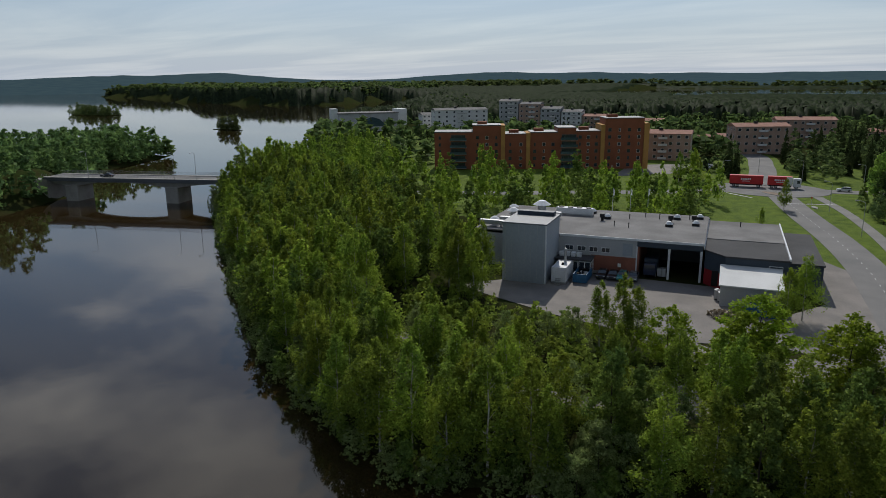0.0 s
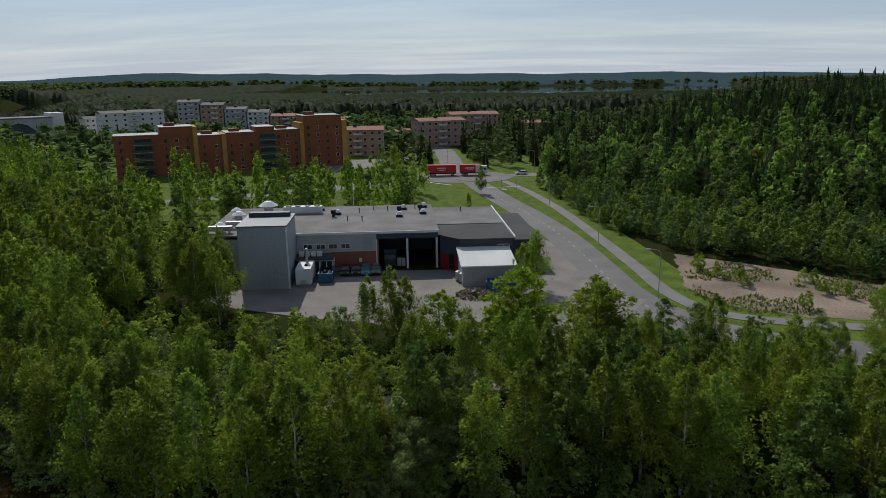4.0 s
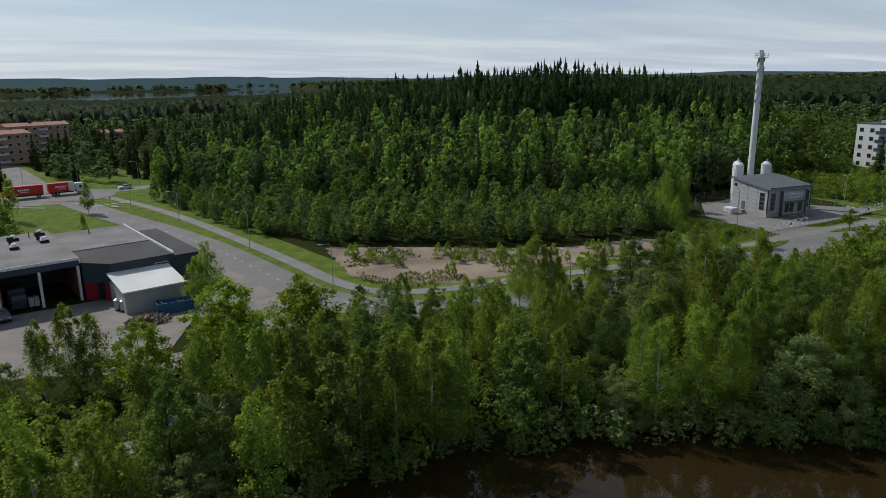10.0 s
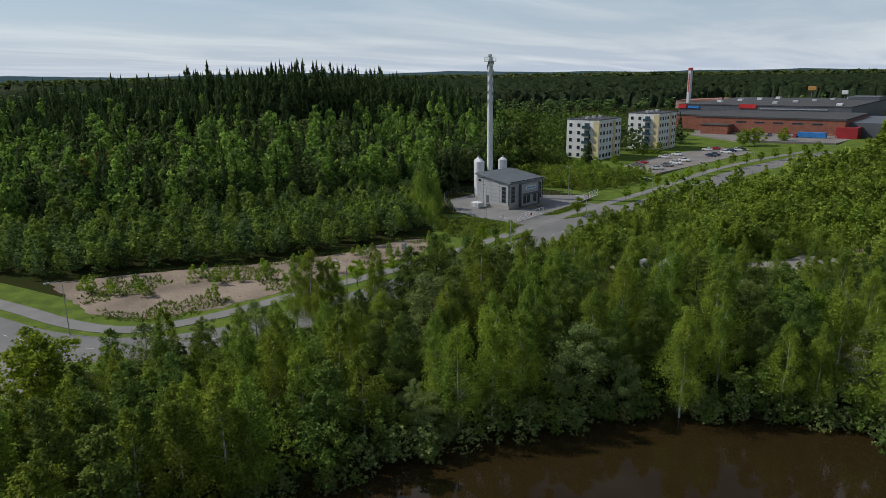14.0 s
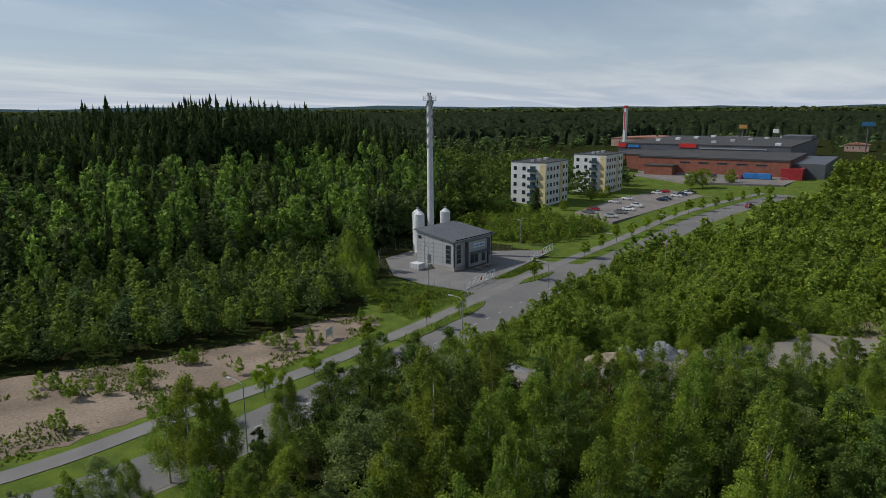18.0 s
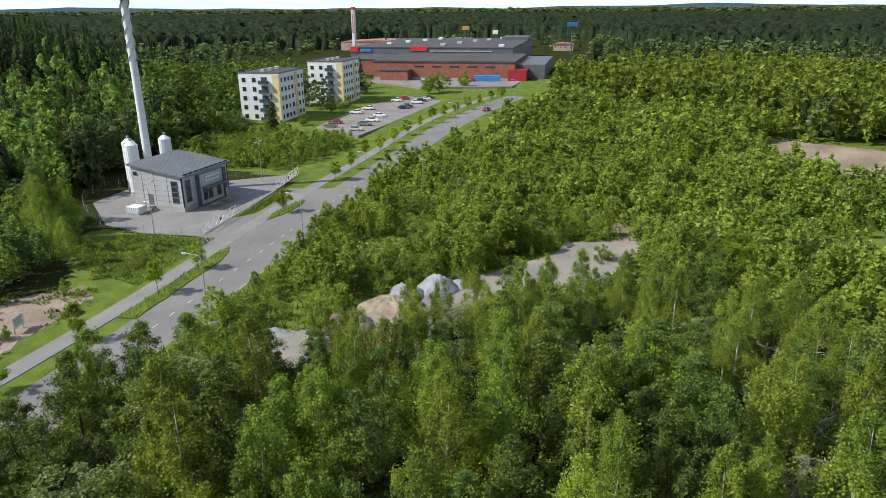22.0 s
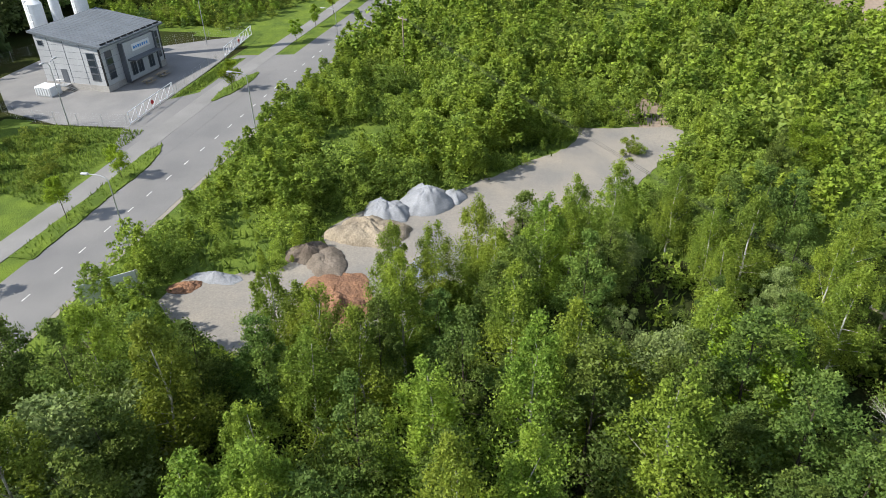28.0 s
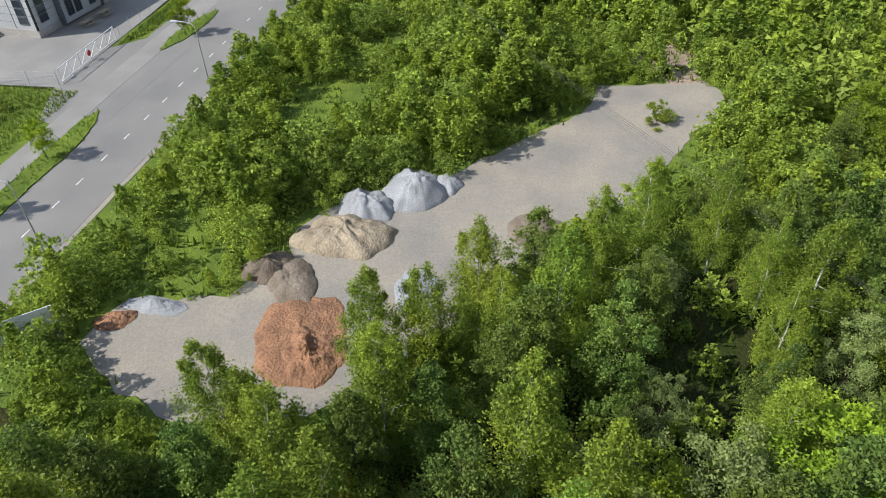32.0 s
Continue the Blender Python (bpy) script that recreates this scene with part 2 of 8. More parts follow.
YARD_ASPHALT = material("yard_asphalt", (0.225, 0.205, 0.188), 0.9, 0.16, 0.2, 20, 0.06, tint=(0.165, 0.153, 0.142))
PLANT_ASPHALT = material("plant_asphalt", (0.165, 0.163, 0.16), 0.9, 0.10, 0.2, 24, 0.05, tint=(0.205, 0.20, 0.192))
PATH = material("path_asphalt", (0.21, 0.205, 0.195), 0.9, 0.10, 0.2, 25, 0.05)
GRAVEL = material("gravel", (0.250, 0.225, 0.186), 0.95, 0.12, 0.16, 7, 0.08, tint=(0.182, 0.172, 0.156))
DIRT = material("dirt", (0.285, 0.222, 0.168), 0.95, 0.16, 0.10, 2.5, 0.12, tint=(0.165, 0.128, 0.095))
KERB = material("kerb_stone", (0.32, 0.31, 0.29), 0.85, 0.15, 1, 10, 0.1)
PAINT = material("road_paint", (0.60, 0.60, 0.58), 0.7, 0.15, 2, 12, 0.02)
FOREST_FLOOR = material("forest_floor", (0.026, 0.038, 0.011), 0.95, 0.3, 0.2, 4, 0.3, tint=(0.034, 0.034, 0.014), spec=0.0)

# birch bark: pale with dark bands
DEADWOOD = material("dead_wood", (0.42, 0.40, 0.36), 0.9, 0.2, 1.5, 10, 0.15, tint=(0.26, 0.24, 0.21))
BIRCH_BARK = material("birch_bark", (0.62, 0.60, 0.55), 0.8, 0.2, 1.2, 8, 0.1, tint=(0.16, 0.14, 0.12))

WATER = bpy.data.materials.new("water")
WATER.use_nodes = True
_n, _l = WATER.node_tree.nodes, WATER.node_tree.links
_b = _n["Principled BSDF"]
_b.inputs["Base Color"].default_value = (0.024, 0.0155, 0.006, 1)
_b.inputs["Roughness"].default_value, _b.inputs["IOR"].default_value = 0.035, 1.333
_tc, _nz, _bp = _n.new("ShaderNodeTexCoord"), _n.new("ShaderNodeTexNoise"), _n.new("ShaderNodeBump")
_nz.inputs["Scale"].default_value, _nz.inputs["Detail"].default_value = 0.5, 3
_bp.inputs["Strength"].default_value, _bp.inputs["Distance"].default_value = 0.10, 0.06
_l.new(_tc.outputs["Object"], _nz.inputs["Vector"]), _l.new(_nz.outputs[0], _bp.inputs["Height"]), _l.new(_bp.outputs[0], _b.inputs["Normal"])

# far hills: blue distance haze is put into colour and glow
HILLS = bpy.data.materials.new("hazed_hills")
HILLS.use_nodes = True
_n, _l = HILLS.node_tree.nodes, HILLS.node_tree.links
_b = _n["Principled BSDF"]
_b.inputs["Roughness"].default_value = 1.0
_tc, _nz, _rp = _n.new("ShaderNodeTexCoord"), _n.new("ShaderNodeTexNoise"), _n.new("ShaderNodeValToRGB")
_nz.inputs["Scale"].default_value, _nz.inputs["Detail"].default_value = 0.02, 6
_rp.color_ramp.elements[0].position, _rp.color_ramp.elements[1].position = 0.35, 0.7
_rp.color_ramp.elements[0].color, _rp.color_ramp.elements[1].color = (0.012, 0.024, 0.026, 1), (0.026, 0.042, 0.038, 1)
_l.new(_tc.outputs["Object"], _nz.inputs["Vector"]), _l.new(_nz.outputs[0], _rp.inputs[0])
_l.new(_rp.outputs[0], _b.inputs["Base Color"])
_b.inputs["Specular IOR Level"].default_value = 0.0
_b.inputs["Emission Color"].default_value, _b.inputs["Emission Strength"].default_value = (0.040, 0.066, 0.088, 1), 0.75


# ---- making meshes ----
def part(name, bm, mat, parent=None, label=""):
    me = bpy.data.meshes.new(name)
    bm.to_mesh(me)
    bm.free()
    me.materials.append(mat)
    ob = new(name, me)
    if parent:
        ob.parent = parent
    if label:
        ob["label"] = label
    return ob


def mesh_np(name, verts, faces, mat, parent=None, smooth=False, normals=None):
    """An object from arrays of points and of faces, which all have the same number of corners."""
    verts, faces = np.asarray(verts, np.float32), np.asarray(faces, np.int32)
    me = bpy.data.meshes.new(name)
    me.vertices.add(len(verts)), me.loops.add(faces.size), me.polygons.add(len(faces))
    me.vertices.foreach_set("co", verts.ravel())
    me.loops.foreach_set("vertex_index", faces.ravel())
    me.polygons.foreach_set("loop_start", np.arange(len(faces), dtype=np.int32) * faces.shape[1])
    me.update(calc_edges=True)
    if not smooth:
        me.shade_flat()
    if normals is not None:
        me.attributes.new("custom_normal", "FLOAT_VECTOR", "POINT").data.foreach_set("vector", np.asarray(normals, np.float32).ravel())
        me.update()
    me.materials.append(mat)
    ob = new(name, me)
    if parent:
        ob.parent = parent
    return ob


def thing(name, m=None, label="", category="", group="", kind=""):
    ob = new(name)
    if m is not None:
        ob.matrix_basis = m
    return tagged(ob, label, category, group, kind)


def box(x0, y0, z0, x1, y1, z1, bm=None, bevel=0.0):
    bm = bm or bmesh.new()
    r = bmesh.ops.create_cube(bm, size=1)
    for v in r["verts"]:
        v.co = Vector(((x0 + x1) / 2 + v.co.x * (x1 - x0), (y0 + y1) / 2 + v.co.y * (y1 - y0), (z0 + z1) / 2 + v.co.z * (z1 - z0)))
    if bevel:
        es = list({e for v in r["verts"] for e in v.link_edges})
        bmesh.ops.bevel(bm, geom=es, offset=bevel, segments=1, affect="EDGES")
    return bm


def tube(bm, a, b, ra, rb, seg=8, caps=True):
    """A tapered round bar from a to b."""
    a, b = Vector(a), Vector(b)
    q = (b - a).to_track_quat("Z", "Y")
    rings = []
    for c, r in ((a, ra), (b, rb)):
        rings.append([bm.verts.new(c + q @ Vector((r * math.cos(2 * math.pi * i / seg), r * math.sin(2 * math.pi * i / seg), 0))) for i in range(seg)])
    for i in range(seg):
        bm.faces.new((rings[0][i], rings[0][(i + 1) % seg], rings[1][(i + 1) % seg], rings[1][i]))
    if caps:
        bm.faces.new(rings[0][::-1]), bm.faces.new(rings[1])
    return bm


def prism(points, z0, z1, bm=None):
    """An upright block over an outline that runs counter-clockwise."""
    bm = bm or bmesh.new()
    lo = [bm.verts.new((x, y, z0)) for x, y in points]
    hi = [bm.verts.new((x, y, z1)) for x, y in points]
    k = len(points)
    for i in range(k):
        bm.faces.new((lo[i], lo[(i + 1) % k], hi[(i + 1) % k], hi[i]))
    bm.faces.new(hi), bm.faces.new(lo[::-1])
    return bm

# ---- the lie of the land ----
WATER_Z = -2.5
LAKE = [(62, 17), (57, 30), (48, 43), (38, 51), (28, 57), (16, 62), (2, 64), (-12, 60), (-32, 55), (-44, 57), (-56, 62), (-66, 67), (-80, 76), (-100, 90),
        (-127, 109), (-160, 134), (-182, 150), (-200, 176), (-235, 232), (-262, 277), (-305, 322), (-372, 400), (-420, 470), (-500, 640), (-600, 860), (-720, 1120), (-850, 1250), (-900, 1140), (-840, 950), (-870, 865), (-1010, 900),
        (-1250, 930), (-1500, 1150), (-2100, 1250), (-2500, 1800), (-3400, 1700), (-3600, 300), (-1500, 40), (-600, 150), (-420, 215), (-330, 240), (-300, 185), (-262, 150), (-240, 132),
        (-222, 104), (-205, 70), (-170, 30), (-120, -20), (-60, -60), (20, -90), (60, -130), (80, -220), (120, -220), (108, -120), (90, -60), (75, -15), (67, 6)]
FAR_LAKE = [(-780, 1720), (-480, 1800), (-400, 1480), (-330, 1640), (-70, 1560), (250, 1500), (540, 1650), (860, 2400), (900, 3300), (-60, 3300), (-110, 3050), (-330, 2900), (-620, 2800), (-960, 3000), (-800, 2200)]


def s_step(v):
    v = np.clip(v, 0, 1)
    return v * v * (3 - 2 * v)


def poly_distance(px, py, poly):
    """Distance to an outline, negative inside."""
    best, inside = np.full(px.shape, 1e9), np.zeros(px.shape, bool)
    for (ax, ay), (bx, by) in zip(poly, poly[1:] + poly[:1]):
        dx, dy = bx - ax, by - ay
        t = np.clip(((px - ax) * dx + (py - ay) * dy) / (dx * dx + dy * dy), 0, 1)
        best = np.minimum(best, np.hypot(px - ax - t * dx, py - ay - t * dy))
        if ay != by:
            inside ^= ((ay > py) != (by > py)) & (px < (bx - ax) * (py - ay) / (by - ay) + ax)
    return np.where(inside, -best, best)


def terrain(px, py):
    px, py = np.atleast_1d(np.asarray(px, float)), np.atleast_1d(np.asarray(py, float))
    h = 16 * s_step((py - 135) / 130) * s_step((px - 20) / 85) * (1 - s_step((px - 200) / 130)) * (1 - 0.9 * s_step((py - 380) / 250))
    h = h + 1.6 * s_step((px - 175) / 60) + 1.6 * s_step((px - 300) / 60) + 6 * s_step((px - 600) / 500)
    h = h + 16 * s_step((py - 640) / 200) * s_step((-500 - px) / 200) * (1 - 0.9 * s_step((py - 1050) / 250) * s_step((px + 1000) / 200))
    h = h + 7.5 * np.exp(-((px + 170) ** 2 + (py - 163) ** 2) / 26 ** 2) + 7.5 * np.exp(-((px + 252) ** 2 + (py - 127) ** 2) / 26 ** 2)
    d = np.minimum(poly_distance(px, py, LAKE), poly_distance(px, py, FAR_LAKE))
    bank = -2.6 + 2.6 * s_step(d / 11) + np.clip(d, -4, 0) * 0.8
    return np.where(d < 11, bank + h * s_step(d / 11), h)


def ground_z(x, y):
    return float(terrain(x, y)[0])


def spaced(lo, hi, step, far, grow=1.045):
    mid = list(np.arange(lo, hi + step, step))
    up, down, s = mid[-1], mid[0], step
    while up < far:
        s *= grow
        up, down = up + s, down - s
        mid = [down, *mid, up]
    return np.array(mid)


gx, gy = spaced(-280, 300, 4, 4300), spaced(-60, 330, 4, 4300)
GX, GY = np.meshgrid(gx, gy)
GZ = terrain(GX.ravel(), GY.ravel())
idx = np.arange(GX.size).reshape(GX.shape)
quads = np.stack([idx[:-1, :-1], idx[:-1, 1:], idx[1:, 1:], idx[1:, :-1]], -1).reshape(-1, 4)
ground = mesh_np("ground", np.stack([GX.ravel(), GY.ravel(), GZ], 1), quads, FOREST_FLOOR, smooth=True)
tagged(ground, "dark forest floor with moss, litter and grass", "ground", kind="structure")

bm = bmesh.new()
bm.faces.new([bm.verts.new((x, y, WATER_Z)) for x, y in ((-4400, -4400), (4400, -4400), (4400, 4400), (-4400, 4400))])
tagged(part("water", bm, WATER), "calm dark brown river and lake water", "water", kind="structure")

# hills on the horizon
rows_h = []
for ring, (rad, share) in enumerate(((3300, 0.0), (3700, 0.45), (4100, 0.8), (4400, 1.0), (4600, 0.9))):
    for i in range(360):
        a = 2 * math.pi * i / 360
        p = Vector((math.cos(a) * 2.2, math.sin(a) * 2.2, 0))
        top = 76 + 36 * noise.noise(p * 1.7) + 16 * noise.noise(p * 5) + 5 * noise.noise(p * 21)
        top *= 0.78 - 0.3 * math.cos(a)
        rows_h.append((rad * math.cos(a), rad * math.sin(a), -6 + (top + 6) * share))
n_r = 360
faces_h = [(r * n_r + i, r * n_r + (i + 1) % n_r, (r + 1) * n_r + (i + 1) % n_r, (r + 1) * n_r + i) for r in range(4) for i in range(n_r)]
tagged(mesh_np("backdrop", rows_h, faces_h, HILLS, smooth=True), "wooded hills on the horizon, blue haze painted on", "hills", kind="structure")


def glide(points, step=3.0):
    """Points along a smooth line through the given ones."""
    p = [Vector((*q, 0)) for q in points]
    p = [2 * p[0] - p[1], *p, 2 * p[-1] - p[-2]]
    out = []
    for i in range(1, len(p) - 2):
        k = max(2, int((p[i + 1] - p[i]).length / step))
        for j in range(k):
            t = j / k
            out.append(0.5 * (2 * p[i] + (p[i + 1] - p[i - 1]) * t + (2 * p[i - 1] - 5 * p[i] + 4 * p[i + 1] - p[i + 2]) * t * t + (3 * p[i] - p[i - 1] - 3 * p[i + 1] + p[i + 2]) * t ** 3))
    out.append(p[-2])
    return out


def strip(name, line, left, right, lift, mat, label, category, kind="structure", depth=0.25):
    """A band along a line, from left to right of it in metres, with a real edge."""
    pts = line if isinstance(line[0], Vector) else glide(line)
    v, f = [], []
    for i, p in enumerate(pts):
        d = (pts[min(i + 1, len(pts) - 1)] - pts[max(i - 1, 0)]).normalized()
        nrm = Vector((-d.y, d.x, 0))
        a, b = p + nrm * left, p - nrm * right
        za, zb = (ground_z(q.x, q.y) + lift for q in (a, b))
        zz = max(za, zb)
        v += [(a.x, a.y, zz), (b.x, b.y, zz), (a.x, a.y, zz - depth), (b.x, b.y, zz - depth)]
        if i:
            o, n = 4 * (i - 1), 4 * i
            f += [(o, o + 1, n + 1, n), (o + 2, o, n, n + 2), (o + 1, o + 3, n + 3, n + 1)]
    return tagged(mesh_np(name, v, f, mat), label, category, kind=kind)


def ragged(outline, step=1.2, amp=0.6):
    """An outline with an uneven edge."""
    out = []
    for (ax, ay), (bx, by) in zip(outline, outline[1:] + outline[:1]):
        k = max(1, int(math.hypot(bx - ax, by - ay) / step))
        for j in range(k):
            x, y = ax + (bx - ax) * j / k, ay + (by - ay) * j / k
            q = Vector((x * 0.7, y * 0.7, 5.0))
            out.append((x + amp * (noise.noise(q) + 0.5 * noise.noise(q * 3)), y + amp * (noise.noise(q + Vector((9, 4, 2))) + 0.5 * noise.noise(q * 3 + Vector((1, 7, 3))))))
    return out


def drape(name, outline, lift, mat, label, category, cell=2.5):
    """A sheet that follows the lie of the land."""
    xs, ys = [p[0] for p in outline], [p[1] for p in outline]
    ax, ay = np.arange(min(xs), max(xs) + cell, cell), np.arange(min(ys), max(ys) + cell, cell)
    AX, AY = np.meshgrid(ax, ay)
    z = terrain(AX.ravel(), AY.ravel()) + lift
    k = np.arange(AX.size).reshape(AX.shape)
    q = np.stack([k[:-1, :-1], k[:-1, 1:], k[1:, 1:], k[1:, :-1]], -1).reshape(-1, 4)
    mid = np.stack([AX.ravel()[q].mean(1), AY.ravel()[q].mean(1)], 1)
    q = q[poly_distance(mid[:, 0], mid[:, 1], outline) < 0]
    return tagged(mesh_np(name, np.stack([AX.ravel(), AY.ravel(), z], 1), q, mat, smooth=True), label, category, kind="structure")


def sheet(name, outline, lift, mat, label, category, depth=0.3, kind="structure"):
    bm = prism(outline, lift - depth, lift)
    bmesh.ops.recalc_face_normals(bm, faces=bm.faces)
    return tagged(part(name, bm, mat), label, category, kind=kind)


MAIN_ROAD = [(-30, 262), (-22, 236), (-13, 208), (-4.3, 183), (2.8, 158), (7.6, 134), (10.8, 118), (17, 106), (28, 98.2), (44, 95.2), (70, 94), (110, 93.3), (150, 92.5), (200, 89.5), (258, 83), (308, 73), (380, 52), (470, 20)]
WEST_ROAD = [(-30, 258), (-55, 236), (-90, 213), (-130, 189), (-172, 164), (-205, 148.5), (-240, 133), (-290, 112), (-360, 92)]
NORTH_ROAD = [(-30, 258), (-36, 285), (-42, 320), (-55, 370), (-95, 430)]
EAST_ROAD = [(-30, 258), (-5, 262), (30, 275), (80, 300)]
CYCLE_PATH = [(-14, 246), (-5, 222), (3.4, 192), (9.8, 162), (14.8, 136), (17.6, 120), (22.5, 110.5), (33, 106.5), (48, 105), (66, 102.6), (90, 101.5), (118, 101.5), (150, 101.2), (200, 98.8), (258, 93), (308, 83)]
SIDE_ROAD = [(11, 117), (5, 106), (-3, 99), (-12, 97), (-22, 101), (-32, 106)]
RIVER_PATH = [(-62, 84), (-44, 79), (-28, 75), (-12, 80), (-3, 88), (-2, 97)]
strip("grass_verge", MAIN_ROAD, 14.5, 7.5, 0.03, GRASS, "mown green verge along the road", "grass", depth=0.3)
strip("grass_verge", WEST_ROAD[:4], 9, 9, 0.035, GRASS, "mown green verge along the street", "grass", depth=0.3)
strip("grass_verge", NORTH_ROAD, 8, 8, 0.04, GRASS, "mown green verge along the street", "grass", depth=0.3)
drape("meadow", [(-175, 185), (-130, 182), (-90, 162), (-40, 168), (-4, 160), (17, 160), (12, 190), (0, 230), (20, 264), (60, 292), (60, 310), (0, 330), (-100, 340), (-180, 330), (-260, 400), (-340, 400), (-300, 330), (-235, 240)], 0.016, GRASS, "rough grass round the junction and the blocks", "grass", 4.0)
LAWN = [(-36, 162), (-4, 150), (-6, 165), (-16, 200), (-24, 224), (-36, 216)]
sheet("lawn", LAWN, 0.045, GRASS, "rough grass slope behind the warehouse", "grass")
road = strip("road", MAIN_ROAD, 4.0, 4.0, 0.08, ASPHALT, "grey asphalt two-lane road with worn wheel tracks", "road", depth=0.4)
strip("road", WEST_ROAD[:5], 3.8, 3.8, 0.085, ASPHALT, "grey asphalt street leading to the bridge", "road", depth=0.4)
strip("road", NORTH_ROAD, 5.0, 5.0, 0.09, ASPHALT, "grey asphalt street between the blocks", "road", depth=0.4)
strip("road", EAST_ROAD, 3.8, 3.8, 0.095, ASPHALT, "grey asphalt street towards the forest", "road", depth=0.4)
strip("road", SIDE_ROAD, 3.0, 3.0, 0.10, YARD_ASPHALT, "patched asphalt drive to the warehouse yard", "road", depth=0.4)
strip("road_shoulder", MAIN_ROAD[6:], 0.0, 4.55, 0.06, GRAVEL, "narrow gravel shoulder of the road", "road shoulder", depth=0.3)
sheet("side_yard", [(-6, 106), (4, 104), (9, 118), (5.5, 134), (0.5, 154), (-7, 163), (-12, 152), (-2, 130), (-8, 118)], 0.07, YARD_ASPHALT, "asphalt strip between warehouse and road", "yard")
drape("meadow", [(146, 100), (200, 97), (258, 91), (308, 81), (356, 66), (356, 160), (300, 165), (215, 166), (204, 140), (165, 134), (160, 110)], 0.06, GRASS, "green meadow and lawns by the houses", "grass")
sheet("street_car_park", [(-86, 262), (-62, 286), (-66, 318), (-92, 300)], 0.08, YARD_ASPHALT, "asphalt car park beside the orange row", "car park")
drape("lawn", [(-150, 232), (-98, 215), (-60, 242), (-84, 282), (-120, 262)], 0.05, GRASS, "lawn before the orange row", "grass")
strip("pavement", CYCLE_PATH, 1.45, 1.45, 0.11, PATH, "light grey asphalt cycle path", "path", depth=0.4)
strip("footpath", RIVER_PATH, 1.3, 1.3, 0.05, GRAVEL, "narrow gravel path among the trees", "path")
sheet("junction", [(-29 + 18 * math.cos(a * math.pi / 12), 256 + 16 * math.sin(a * math.pi / 12)) for a in range(24)], 0.105, ASPHALT, "wide asphalt junction", "road")
sheet("warehouse_yard", [(-60, 107.5), (-38, 102), (-20, 100), (-12, 103), (-5, 120), (-18, 131), (-46, 127)], 0.09, YARD_ASPHALT, "patched asphalt loading yard", "yard")
sheet("plant_yard", [(116.3, 107.2), (139, 107.6), (147, 108), (163, 109.5), (159, 116), (153, 124), (151, 141), (134, 143), (119, 128), (115.9, 118)], 0.09, PLANT_ASPHALT, "asphalt yard round the heating plant", "yard")
strip("plant_drive", [(122, 108), (122, 97)], 5, 5, 0.095, ASPHALT, "asphalt drive to the plant gate", "road")
strip("plant_drive", [(143, 107), (143, 97)], 3.5, 4.5, 0.095, ASPHALT, "asphalt drive to the plant yard", "road")
CLEARING = [(80, 82), (77.5, 79), (74.5, 72), (75.5, 65), (80, 59.5), (87, 55), (92.5, 50), (97.2, 45.5), (105.2, 40.6), (115.7, 36), (122, 30.5), (127.5, 33), (125, 45.2), (118.5, 46.8), (111.1, 53.9), (103.8, 59.5), (100, 67.5), (95, 70.8), (91, 69.8), (86.2, 73.4), (85, 77.2), (84.6, 80.8)]
drape("meadow", [(78, 88.5), (150, 86.5), (200, 84), (258, 77), (308, 67), (300, 40), (262, 5), (235, -30), (200, -60), (120, -40), (100, 0), (99, 28), (92, 40), (70, 60), (66, 74)], 0.014, GRASS, "rough green meadow among saplings", "grass", 4)
drape("meadow", [(88, 104), (115.6, 104), (115.4, 118), (117.5, 127), (106, 130), (100, 120), (92, 114)], 0.045, GRASS, "green meadow beside the plant yard", "grass", 1.2)
sheet("grass_strip", ragged([(127.5, 107), (147, 107.4), (149, 104.2), (131, 104)], 1.0, 0.25), 0.10, GRASS, "grass strip before the plant fence", "grass")
BARE = [[(183, -2), (205, 0), (222, -9), (210, -36), (172, -23), (157, -9)], [(169, 58), (175, 60), (174, 64), (169, 63)], [(201, 31), (209, 33), (211, 37), (203, 37)], [(236, 13), (248, 16), (247, 21), (238, 18)],
        [(125, 33), (134, 34), (141, 33), (141, 36), (133, 38), (126, 38)], [(128, 37), (131, 37), (136, 42), (133, 43)]]
for outline in BARE:
    drape("bare_patch", ragged(outline, 1.0, 0.6), 0.055, DIRT, "bare trodden soil among the saplings", "bare soil", 0.8)
sheet("gravel_lot", ragged(CLEARING), 0.06, GRAVEL, "bare gravel storage lot with wheel tracks", "gravel lot")
DIRT_FIELD = [(21, 123), (26, 113), (36, 109.3), (56, 107.5), (70, 106.8), (89, 107.5), (93, 112), (86, 118), (70, 119.5), (56, 126), (46, 133), (33, 141), (24, 146)]
sheet("dirt_field", ragged(DIRT_FIELD, 1.5, 1.0), 0.07, DIRT, "bare reddish soil with scraped tracks", "bare soil")
LOT = [(206, 109), (222, 107), (287, 101), (300, 118), (264, 128), (218, 127)]
sheet("car_park", LOT, ground_z(250, 115) + 0.15, YARD_ASPHALT, "asphalt car park", "car park", depth=1.6)

# ---- trees ----
rng = np.random.default_rng(7)


